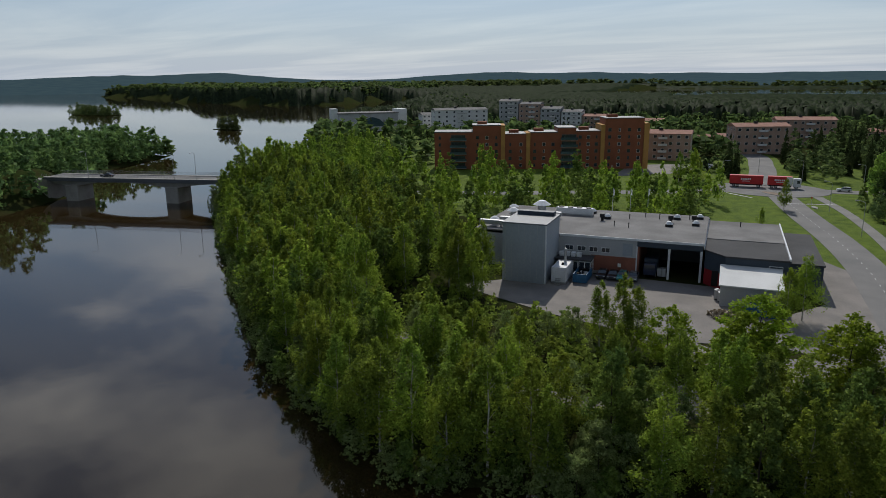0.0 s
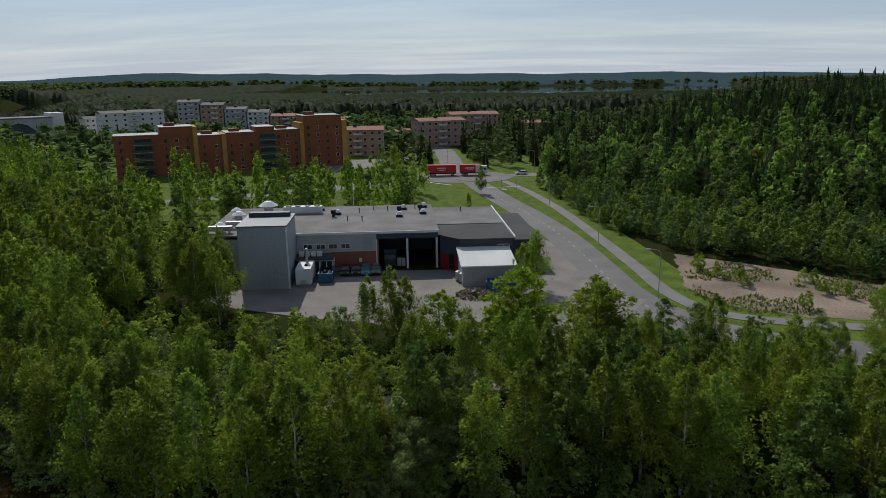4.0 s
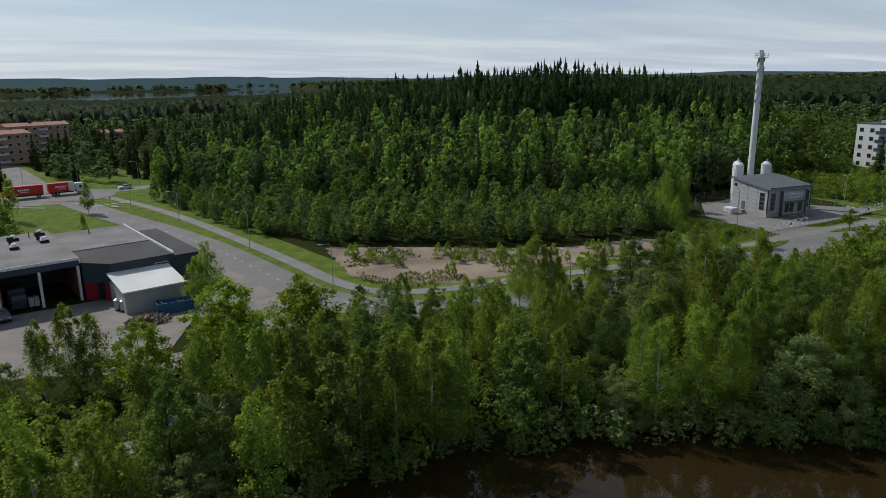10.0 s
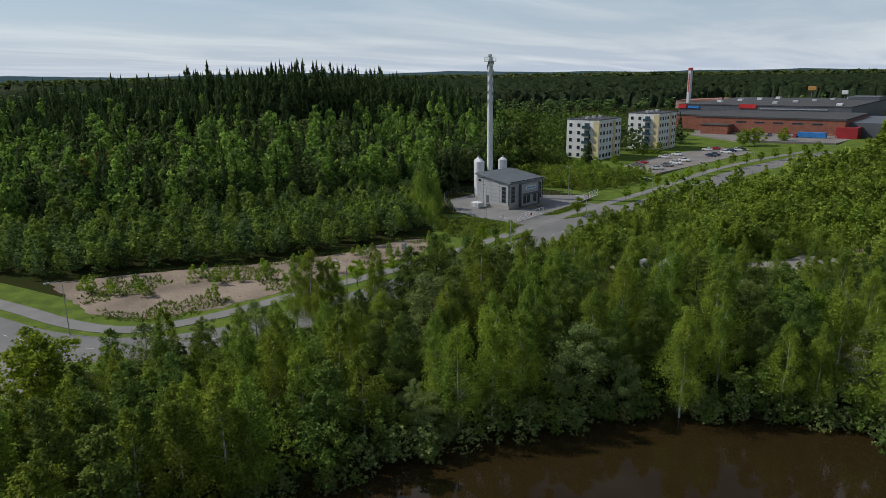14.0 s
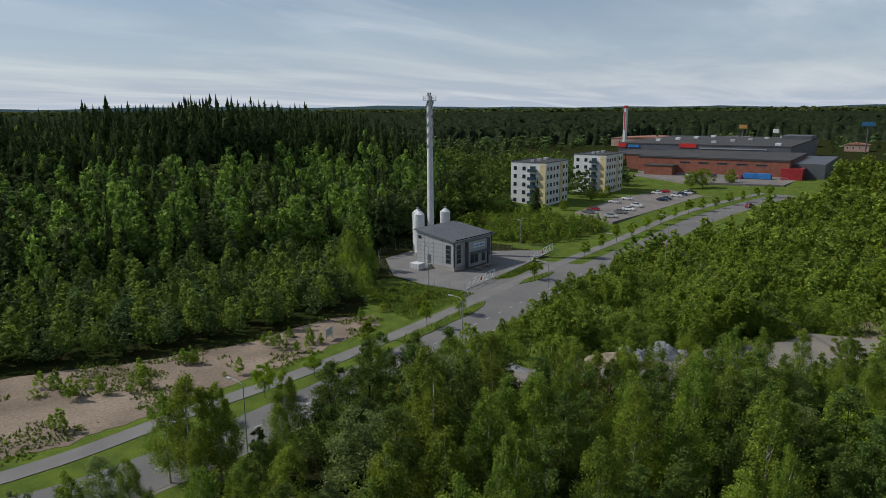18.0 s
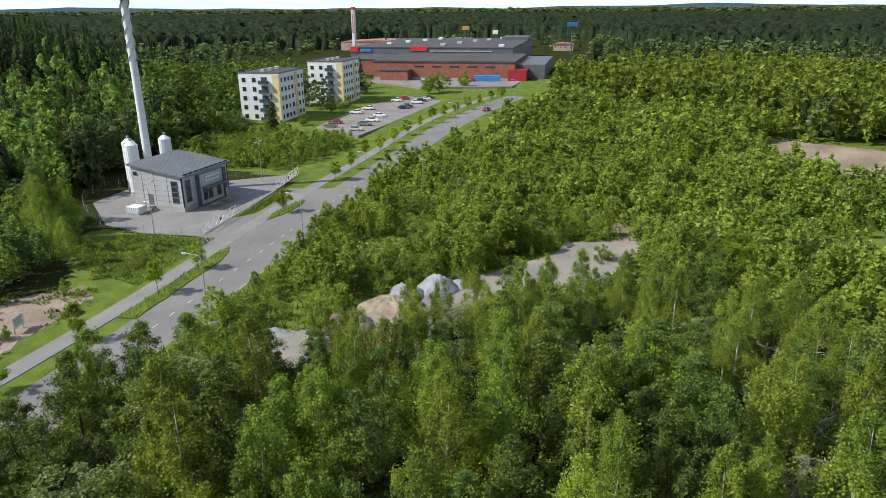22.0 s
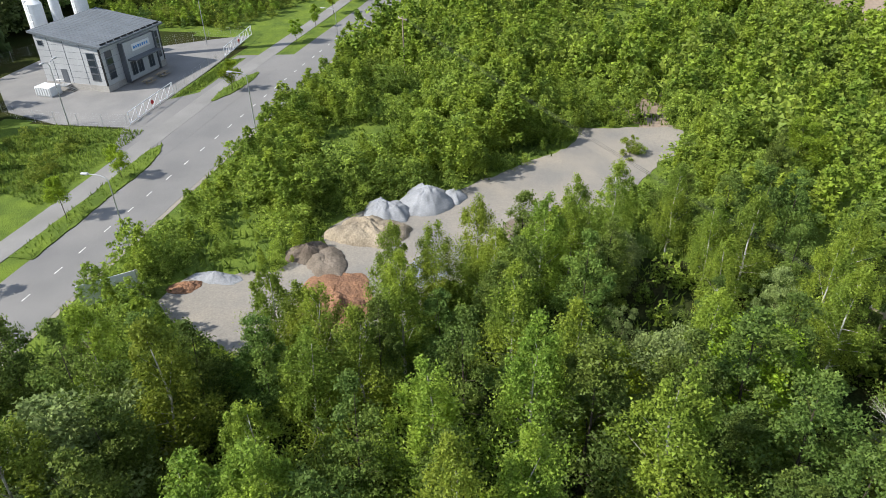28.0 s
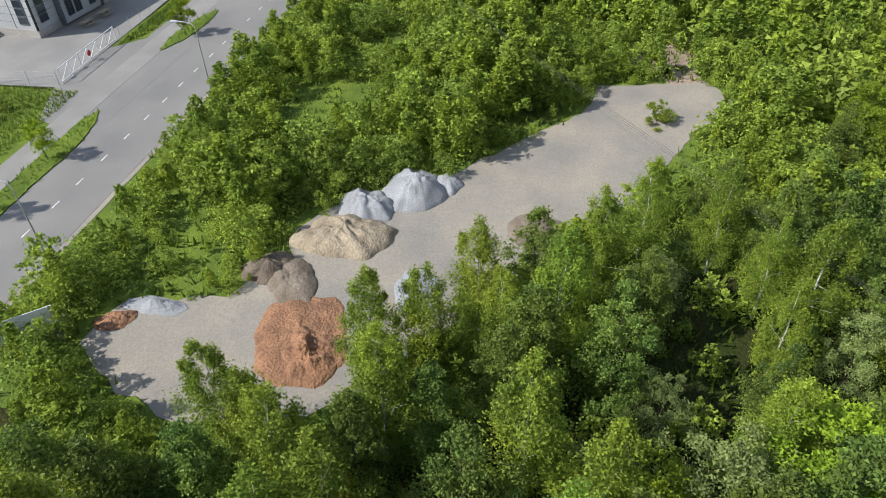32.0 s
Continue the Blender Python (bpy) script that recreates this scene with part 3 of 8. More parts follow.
def leaf_faces(c, size, r, flat=0.0, away=None):
    """Small leaf-shaped faces at the points c, turned every way; their shading follows the bulge of branch and crown."""
    k = len(c)
    a = r.normal(size=(k, 3))
    a[:, 2] *= 1 - flat
    a /= np.linalg.norm(a, axis=1, keepdims=True)
    b = np.cross(a, r.normal(size=(k, 3)))
    b /= np.linalg.norm(b, axis=1, keepdims=True)
    s = (size * r.uniform(0.6, 1.4, k))[:, None]
    v = np.stack([c - a * s * 0.7 - b * s * 0.75, c + a * s * 1.15, c - a * s * 0.7 + b * s * 0.75], 1)
    radial = c * [1, 1, 0] / (np.hypot(c[:, 0], c[:, 1]).max() + 0.01)
    nrm = away * 0.75 + radial * 0.95 + r.normal(0, 0.46, (k, 3)) + [0, 0, 0.35]
    nrm /= np.linalg.norm(nrm, axis=1, keepdims=True) + 1e-6
    return v.reshape(-1, 3), np.arange(3 * k).reshape(-1, 3), np.repeat(nrm, 3, axis=0)


def crown_points(kind, H, R, n_clump, n_leaf, r):
    """Places of the leaves: clumps at branch ends, in the habit of the kind of tree. Also the clumps, for the limbs."""
    base = {"birch": 0.20, "alder": 0.10, "willow": 0.05, "maple": 0.16, "shrub": 0.0, "spruce": 0.04, "street_maple": 0.34}[kind]
    s = np.sort(r.random(n_clump * 3))
    if kind == "birch":
        prof = np.minimum(1, (s / 0.22)) ** 0.6 * (1 - s) ** 0.62 * 1.25
    elif kind == "alder":
        prof = np.minimum(1, (s / 0.18)) ** 0.5 * (1 - s ** 1.6) ** 0.75
    elif kind in ("maple", "street_maple"):
        prof = np.minimum(1, (s / 0.25)) ** 0.5 * (1 - s ** 2.4) ** 0.6
    elif kind == "spruce":
        prof = (1 - s) ** 0.9
    else:
        prof = (1 - s ** 2.2) ** 0.55
    keep = np.sort(r.choice(len(s), n_clump, replace=False, p=(prof + 0.12) / (prof + 0.12).sum()))
    s, prof = s[keep], prof[keep]
    ang = np.cumsum(np.full(n_clump, 2.4)) + r.normal(0, 0.5, n_clump)
    rad = R * prof * (0.25 + 0.75 * np.sqrt(r.random(n_clump))) * r.uniform(0.65, 1.38, n_clump)
    c = np.stack([rad * np.cos(ang), rad * np.sin(ang), H * (base + (1 - base) * s)], 1)
    size = {"birch": 0.085, "alder": 0.10, "willow": 0.13, "maple": 0.13, "shrub": 0.2, "spruce": 0.05, "street_maple": 0.15}[kind] * H
    size = size * r.uniform(0.5, 1.3, n_clump) * (1.08 - 0.6 * s)
    which = r.integers(0, n_clump, n_leaf)
    d = r.normal(size=(n_leaf, 3))
    d /= np.linalg.norm(d, axis=1, keepdims=True)
    d *= (r.random(n_leaf) ** 0.6)[:, None] * r.uniform(0.8, 1.25, n_leaf)[:, None]
    squash = np.array([1, 1, 1.35 if kind == "birch" else 0.75])
    p = c[which] + d * size[which][:, None] * squash
    if kind == "birch":
        p[:, 2] -= np.abs(r.normal(0, 0.035 * H, n_leaf)) * (np.hypot(p[:, 0], p[:, 1]) / R)
    p[:, 2] = np.clip(p[:, 2], 0.25, H * 1.04)
    return p, c, d


def spruce_points(H, R, levels, per, r):
    """Drooping sprays all the way up the stem, shorter towards a thin leader."""
    n = levels * per
    s = np.sort(1 - r.random(n) ** 0.72)
    s = s * 0.95
    a = np.arange(n) * 2.4 + r.normal(0, 0.4, n)
    ro = (R * 0.90 * (1 - s) ** 0.70 + 0.20) * r.uniform(0.6, 1.2, n)
    z = H * (0.04 + 0.96 * s)
    out = np.stack([np.cos(a), np.sin(a), 0 * a], 1)
    side = np.stack([-np.sin(a), np.cos(a), 0 * a], 1) * np.maximum(0.16, ro * 0.32)[:, None]
    up = np.array([0, 0, 1.0])
    q0, q1 = out * (ro * 0.02)[:, None] + up * (z + 0.14 * ro)[:, None], out * ro[:, None] + up * (z - r.uniform(0.25, 0.55, n) * ro)[:, None]
    qm = (q0 + q1) / 2 + up * (0.05 * ro)[:, None]
    low = q1 * [1, 1, 0] * 0.75 + up * (q1[:, 2:3] - 0.30 * ro[:, None])
    v = np.stack([q0 + side * 0.5, q0 - side * 0.5, q1, qm + side, qm - side, low], 1).reshape(-1, 3)
    k = len(v)
    for b in (0.3, 1.35, 2.4, 3.4, 4.5, 5.5):   # the pointed top
        w, zb = R * r.uniform(0.05, 0.12), H * r.uniform(0.82, 0.92)
        v = np.concatenate([v, [(w * math.cos(b), w * math.sin(b), zb), (w * math.cos(b + 1.5), w * math.sin(b + 1.5), zb - 0.05 * H), (0, 0, H * 1.01)]])
    nrm = np.repeat(out * 0.9 + r.normal(0, 0.25, (n, 3)) + up * 0.55, 6, axis=0)
    nrm = np.concatenate([nrm, v[k:] * [1, 1, 0] + [0, 0, 0.4]])
    return v, np.arange(len(v)).reshape(-1, 3), nrm / np.linalg.norm(nrm, axis=1, keepdims=True)


def trunk_mesh(H, c, r, thick, limbs, stem_top=0.9):
    bm = bmesh.new()
    pts, lean = [], r.normal(0, 0.02 * H, 2)
    for i in range(6):
        t = i / 5
        pts.append(Vector((lean[0] * t * t + r.normal(0, 0.01 * H) * t, lean[1] * t * t + r.normal(0, 0.01 * H) * t, -0.4 + (H * stem_top + 0.4) * t)))
    for i in range(5):
        tube(bm, pts[i], pts[i + 1], thick * (1 - 0.18 * i), thick * (1 - 0.18 * (i + 1)), 6, i in (0, 4))
    order = r.permutation(len(c))[:limbs]
    for i in order:
        t = min(0.95, max(0.1, (c[i][2] - 0.10 * H) / (H * stem_top)))
        j = min(4, int(t * 5))
        start = pts[j].lerp(pts[j + 1], t * 5 - j)
        tube(bm, start, Vector(c[i]), thick * 0.28 * (1.1 - t), thick * 0.06, 4, False)
    return bm


KINDS = {  # leaves, bark, label, category
    "birch": (BIRCH, BIRCH_BARK, "slender birch with pale trunk and drooping light green leaves", "birch"),
    "alder": (ALDER, BARK, "dense dark green alder with a brown trunk", "tree"),
    "willow": (WILLOW, BARK, "rounded grey-green willow with many stems", "willow"),
    "maple": (MAPLE, BARK, "broad bright yellow-green maple in fresh leaf", "maple"),
    "street_maple": (MAPLE, BARK, "young street maple with a ball of bright green leaves", "maple"),
    "shrub": (SHRUB, BARK, "low bushy green sapling", "shrub"),
    "spruce": (SPRUCE, BARK, "dark green pointed spruce", "spruce"),
}
NEAR_LEAVES = {"birch": (5000, 0.14), "alder": (5000, 0.155), "willow": (5000, 0.145), "maple": (4600, 0.18), "shrub": (900, 0.13), "street_maple": (1500, 0.15)}
NAMES = {"street_maple": "street_tree", "birch": "birch_tree", "alder": "alder_tree", "willow": "willow_tree", "maple": "maple_tree", "shrub": "shrub", "spruce": "spruce_tree"}
UNIT_H = {"street_maple": 4.8, "birch": 12.0, "alder": 11.0, "willow": 8.5, "maple": 10.0, "shrub": 3.0, "spruce": 15.0}
UNIT_R = {"street_maple": 1.35, "birch": 2.35, "alder": 2.7, "willow": 3.3, "maple": 3.6, "shrub": 1.3, "spruce": 3.0}
templates = {}


def tree_template(kind, variant, light=False):
    """The meshes of a single tree, built once for each kind and variant."""
    key = (kind, variant, light)
    if key not in templates:
        r = np.random.default_rng(100 + 17 * variant + 1000 * sorted(KINDS).index(kind))
        H, R = UNIT_H[kind], UNIT_R[kind] * r.uniform(0.85, 1.15)
        leaf, bark, _, _ = KINDS[kind]
        root = new(NAMES[kind])
        if kind == "spruce":
            v, f, nrm = spruce_points(H, R, 26, 11, r)
            c = v[2::6]
        else:
            n, size = NEAR_LEAVES[kind][0] * 6 // 5, NEAR_LEAVES[kind][1] * 0.90
            if light == 2:
                n, size = NEAR_LEAVES[kind]
            if light:  # 1: seen from afar, 2: passed close by
                n, size = ((n * 3 // 10, size * 1.75), (n * 30 // 10, size * 0.55))[light == 2]
            p, c, away = crown_points(kind, H, R, 16 if kind in ("shrub", "street_maple") else 66, n, r)
            v, f, nrm = leaf_faces(p, size, r, 0.3, away)
        limbs = {"shrub": 5, "street_maple": 7, "spruce": 0}.get(kind, 22)
        thick = 0.03 if kind == "shrub" else 0.012 * H
        part("trunk", trunk_mesh(H, c, r, thick, limbs), bark, root)
        mesh_np("crown", v, f, leaf, root, normals=nrm)
        templates[key] = [root, False]
    return templates[key]


def plant_tree(kind, x, y, height, variant=0, wide=1.0, label="", group="riverside trees", light=False):
    ent = tree_template(kind, variant, light)
    s = height / UNIT_H[kind]
    m = Matrix.Translation((x, y, ground_z(x, y) - 0.05)) @ Matrix.Rotation((x * 7.3 + y * 3.1) % 6.283, 4, "Z") @ Matrix.Diagonal((s * wide, s * wide, s, 1))
    if ent[1]:
        ob = copy_thing(ent[0], Matrix())
    else:
        ob, ent[1] = ent[0], True
    ob.matrix_basis = m
    return tagged(ob, label or KINDS[kind][2], KINDS[kind][3], group)


def inside(px, py, poly):
    return poly_distance(np.asarray(px, float), np.asarray(py, float), poly) < 0


def line_distance(px, py, line):
    best = np.full(np.shape(px), 1e9)
    for (ax, ay), (bx, by) in zip(line, line[1:]):
        dx, dy = bx - ax, by - ay
        t = np.clip(((px - ax) * dx + (py - ay) * dy) / (dx * dx + dy * dy), 0, 1)
        best = np.minimum(best, np.hypot(px - ax - t * dx, py - ay - t * dy))
    return best


KEEP_LINES = [(MAIN_ROAD, 6.0), (CYCLE_PATH, 3.0), (WEST_ROAD, 10), (NORTH_ROAD, 7.5), (EAST_ROAD, 6.5), (SIDE_ROAD, 4.0), (RIVER_PATH, 1.8)]
KEEP_AREAS = [[(-61, 108.5), (-38, 102), (-18, 99), (-8, 103), (4, 128), (2, 156), (-10, 169), (-66, 162), (-68, 126)], CLEARING, DIRT_FIELD, LOT, [(203, 96), (300, 84), (355, 66), (357, 158), (345, 158), (300, 132), (258, 132), (222, 138), (203, 132)], [(-86, 262), (-62, 286), (-66, 318), (-92, 300)],
              [(113, 97), (162, 97), (165, 130), (150, 146), (130, 146), (115, 124)],
              LAWN, *BARE, [(94, 104), (116, 104), (116, 120), (108, 122), (100, 114)]]


def free(px, py, margin=0.0, areas=True):
    ok = np.minimum(poly_distance(px, py, LAKE), poly_distance(px, py, FAR_LAKE)) > 0.3
    for line, w in KEEP_LINES:
        ok &= line_distance(px, py, line) > w + margin
    if areas:
        for a in KEEP_AREAS:
            ok &= poly_distance(px, py, a) > margin
    for x0, y0, x1, y1 in HOUSES:
        ok &= ~((px > x0 - 2 - margin) & (px < x1 + 2 + margin) & (py > y0 - 2 - margin) & (py < y1 + 2 + margin))
    return ok


def scatter(poly, spacing, seed, margin=0.0, keep=1.0):
    """Uneven places inside an outline, about so far apart."""
    r = np.random.default_rng(seed)
    xs, ys = [p[0] for p in poly], [p[1] for p in poly]
    X, Y = np.meshgrid(np.arange(min(xs), max(xs), spacing), np.arange(min(ys), max(ys), spacing * 0.9))
    X = X + (np.arange(X.shape[0]) % 2 * spacing / 2)[:, None]
    X, Y = (X + r.uniform(-0.42, 0.42, X.shape) * spacing).ravel(), (Y + r.uniform(-0.42, 0.42, Y.shape) * spacing).ravel()
    ok = inside(X, Y, poly) & (r.random(X.shape) < keep)
    X, Y = X[ok], Y[ok]
    ok = free(X, Y, margin)
    return X[ok], Y[ok], r


wood_stock = {}


def low_tree(kind, variant, level):
    """A lighter tree for woods. level 0: close by, 3: further off, 1: far, 2: farthest."""
    key = (kind, variant, level)
    if key not in wood_stock:
        r = np.random.default_rng(500 + 13 * variant + 100 * level + 1000 * sorted(KINDS).index(kind))
        H, R = UNIT_H[kind], UNIT_R[kind] * r.uniform(0.85, 1.15)
        if kind == "spruce":
            v, f, nrm = spruce_points(H, R, *((16, 9) if level != 2 else (5, 5)), r)
        else:
            n, size = ((1650, 0.0195 * H), (240, 0.052 * H), (34, 0.16 * H), (680, 0.031 * H))[level]
            if kind == "shrub":
                n, size = ((1250, 0.028 * H), (130, 0.095 * H), (24, 0.25 * H), (380, 0.053 * H))[level]
            p, c, away = crown_points(kind, H, R, (46, 34, 18, 40)[level], n, r)
            v, f, nrm = leaf_faces(p, size, r, 0.3, away)
        wood_stock[key] = (v, f, nrm)
    return wood_stock[key]


def woods(name, kind, px, py, heights, level, label, category, seed=1, mat=None, wide=1.0):
    """Many trees in one mesh."""
    if not len(px):
        return None
    r = np.random.default_rng(seed)
    z = terrain(px, py)
    V, F, N, off = [], [], [], 0
    for i in range(len(px)):
        v, f, nrm = low_tree(kind, int(r.integers(0, 6)), level)
        s, w, a = heights[i] / UNIT_H[kind], wide * r.uniform(0.85, 1.2), r.uniform(0, 6.28)
        c, sn = math.cos(a) * s * w, math.sin(a) * s * w
        V.append(np.stack([px[i] + v[:, 0] * c - v[:, 1] * sn, py[i] + v[:, 0] * sn + v[:, 1] * c, z[i] + v[:, 2] * s], 1))
        N.append(np.stack([nrm[:, 0] * math.cos(a) - nrm[:, 1] * math.sin(a), nrm[:, 0] * math.sin(a) + nrm[:, 1] * math.cos(a), nrm[:, 2]], 1))
        F.append(f + off)
        off += len(v)
    return tagged(mesh_np(name, np.concatenate(V), np.concatenate(F), mat or KINDS[kind][0], normals=np.concatenate(N)), label, category, kind="stuff")

# ---- building materials ----
PANEL = material("grey_panel", (0.40, 0.41, 0.42), 0.55, 0.06, 0.3, 4, 0.02, per_object=0.04)
PANEL_DARK = material("dark_grey_panel", (0.10, 0.11, 0.125), 0.55, 0.08, 0.3, 4, 0.02)
WHITE_METAL = material("white_metal", (0.66, 0.68, 0.70), 0.45, 0.06, 0.4, 5, 0.02)
COLD_WALL = material("pale_blue_sheet", (0.312, 0.351, 0.390), 0.5, 0.05, 0.2, 2, 0.02)
ROOF_METAL = material("roof_metal", (0.136, 0.152, 0.168), 0.5, 0.08, 0.3, 4, 0.02)
ROOF_FELT = material("roof_felt", (0.132, 0.128, 0.124), 0.95, 0.14, 0.15, 6, 0.08, tint=(0.21, 0.205, 0.20))
ROOF_FELT_DARK = material("dark_roof_felt", (0.068, 0.068, 0.070), 0.95, 0.14, 0.15, 6, 0.08)
BRICK = material("red_brick", (0.27, 0.105, 0.07), 0.9, 0.12, 0.4, 14, 0.08)
ORANGE = material("orange_brick", (0.27, 0.092, 0.046), 0.9, 0.10, 0.25, 12, 0.06)
OCHRE = material("ochre_render", (0.47, 0.25, 0.075), 0.9, 0.08, 0.4, 9, 0.04)
CREAM = material("cream_render", (0.62, 0.52, 0.30), 0.9, 0.06, 0.4, 9, 0.03)
OFFWHITE = material("white_render", (0.68, 0.69, 0.68), 0.85, 0.06, 0.2, 6, 0.03)
PINK = material("pink_brick", (0.42, 0.29, 0.23), 0.9, 0.10, 0.3, 10, 0.05)
GREYWALL = material("grey_render", (0.42, 0.43, 0.44), 0.9, 0.08, 0.2, 8, 0.03)
NAVY = material("dark_blue_sheet", (0.045, 0.062, 0.085), 0.55, 0.08, 0.3, 5, 0.03)
RED_SHEET = material("red_sheet", (0.30, 0.02, 0.025), 0.55, 0.08, 0.3, 5, 0.03)
BLACK = material("black_plastic", (0.015, 0.015, 0.016), 0.6, 0.1, 2, 10, 0.03)
STEEL = material("galvanised_steel", (0.45, 0.46, 0.47), 0.45, 0.1, 1, 8, 0.03, metal=0.6)
CONCRETE = material("concrete", (0.36, 0.345, 0.32), 0.9, 0.12, 0.3, 8, 0.08)
BLUE_PAINT = material("blue_paint", (0.03, 0.13, 0.26), 0.5, 0.12, 1, 8, 0.04)
BLUE_BRIGHT = material("bright_blue_paint", (0.04, 0.22, 0.55), 0.5, 0.1, 1, 8, 0.04)
RED_PAINT = material("red_paint", (0.55, 0.03, 0.03), 0.5, 0.08, 1, 8, 0.03)
RUBBER = material("tyre_rubber", (0.02, 0.02, 0.02), 0.9, 0.1, 3, 20, 0.05)
GLASS = glass("window_glass")
GLASS_BLUE = glass("curtain_glass", (0.05, 0.09, 0.11))
TILE_ROOF = material("terracotta_roof", (0.34, 0.17, 0.12), 0.9, 0.12, 0.5, 8, 0.1)
LAMP_GLASS = glass("lamp_glass", (0.6, 0.6, 0.55), 0.2)
WOOD_SLAT = material("weathered_wood", (0.33, 0.27, 0.19), 0.85, 0.2, 0.8, 12, 0.1)

_shared = {}


def shared(name, key, build, mat, parent, m):
    """An object on a mesh that alike pieces share."""
    if key not in _shared:
        bm = build()
        me = bpy.data.meshes.new(name)
        bm.to_mesh(me)
        bm.free()
        me.materials.append(mat)
        _shared[key] = me
    ob = new(name, _shared[key])
    ob.parent = parent
    ob.matrix_basis = m
    return ob


def ring(w, h, t, d):
    """A flat frame in the x-z plane, t wide, from y=-d to 0.02."""
    bm = bmesh.new()
    for x0, z0, x1, z1 in ((-w / 2, -h / 2, w / 2, -h / 2 + t), (-w / 2, h / 2 - t, w / 2, h / 2), (-w / 2, -h / 2 + t, -w / 2 + t, h / 2 - t), (w / 2 - t, -h / 2 + t, w / 2, h / 2 - t)):
        box(x0, -d, z0, x1, 0.02, z1, bm)
    return bm


def window(parent, x, y, z, w, h, face=0, frame_mat=None, pane_mat=None, bars=0, t=0.09):
    """A window whose pane faces -y turned by face degrees."""
    fm, pm = frame_mat or OFFWHITE, pane_mat or GLASS
    m = pose(x, y, z, 0, 0, face)

    def frame_mesh():
        bm = ring(w, h, t, 0.07)
        for i in range(bars):
            xx = -w / 2 + w * (i + 1) / (bars + 1)
            box(xx - 0.03, -0.06, -h / 2, xx + 0.03, 0.02, h / 2, bm)
        return bm

    ob = shared("window", ("wf", w, h, t, bars, fm.name), frame_mesh, fm, parent, m)
    shared("pane", ("wp", w, h, pm.name), lambda: box(-w / 2 + 0.02, -0.035, -h / 2 + 0.02, w / 2 - 0.02, 0.01, h / 2 - 0.02), pm, ob, Matrix())
    return ob


def balcony(parent, x, y, z, w, d, face=0, rail_mat=None):
    m = pose(x, y, z, 0, 0, face)
    ob = shared("balcony", ("bal", w, d), lambda: box(-w / 2, -d, -0.1, w / 2, 0.05, 0.1), CONCRETE, parent, m)
    rm = rail_mat or GLASS_BLUE

    def rail():
        bm = box(-w / 2, -d - 0.03, 0.1, w / 2, -d, 1.1)
        box(-w / 2, -d, 0.1, -w / 2 + 0.04, 0, 1.1, bm)
        return box(w / 2 - 0.04, -d, 0.1, w / 2, 0, 1.1, bm)

    shared("railing", ("brail", w, d, rm.name), rail, rm, ob, Matrix())
    return ob


def flat_roof(parent, x0, y0, x1, y1, z, mat, rim=0.35):
    """Roof sheet with a raised rim."""
    bm = box(x0, y0, z, x1, y1, z + 0.12)
    part("roof", bm, mat, parent)
    bm = bmesh.new()
    for a in ((x0 - 0.1, y0 - 0.1, x1 + 0.1, y0 + 0.15), (x0 - 0.1, y1 - 0.15, x1 + 0.1, y1 + 0.1), (x0 - 0.1, y0 + 0.15, x0 + 0.15, y1 - 0.15), (x1 - 0.15, y0 + 0.15, x1 + 0.1, y1 - 0.15)):
        box(a[0], a[1], z - 0.05, a[2], a[3], z + rim, bm)
    part("roof_edge", bm, PANEL_DARK, parent)


# ---- vehicles ----
CAR_COLOURS = {}
for nm, c in (("red", (0.34, 0.012, 0.02)), ("white", (0.72, 0.73, 0.74)), ("silver", (0.42, 0.43, 0.44)), ("black", (0.012, 0.013, 0.016)), ("dark_blue", (0.015, 0.025, 0.06)), ("teal", (0.03, 0.25, 0.24)), ("grey", (0.15, 0.155, 0.16))):
    mt = material(nm + "_car_paint", c, 0.28, 0.03, 0.5, 3, 0)
    mt.node_tree.nodes["Principled BSDF"].inputs["Coat Weight"].default_value = 0.6
    CAR_COLOURS[nm] = mt


def profile_loft(points, half, inset=0.0, top=None):
    """A body from a side outline (x, z), narrower by inset at and above the height top."""
    bm = bmesh.new()
    sides = []
    for s in (-1, 1):
        sides.append([bm.verts.new((x, s * (half - (inset if top is not None and z >= top else 0)), z)) for x, z in points])
    k = len(points)
    for i in range(k):
        bm.faces.new((sides[0][i], sides[1][i], sides[1][(i + 1) % k], sides[0][(i + 1) % k]))
    bm.faces.new(sides[0][::-1]), bm.faces.new(sides[1])
    bmesh.ops.recalc_face_normals(bm, faces=bm.faces)
    bmesh.ops.bevel(bm, geom=list(bm.edges), offset=0.05, segments=2, affect="EDGES", clamp_overlap=True)
    return bm


def wheel(parent, x, y, r=0.32):
    w = shared("wheel", ("tyre", r), lambda: tube(bmesh.new(), (0, -0.11, 0), (0, 0.11, 0), r, r, 16), RUBBER, parent, pose(x, y, r))
    shared("rim", ("rim", r), lambda: tube(bmesh.new(), (0, -0.12, 0), (0, 0.12, 0), r * 0.62, r * 0.62, 12), STEEL, w, Matrix())


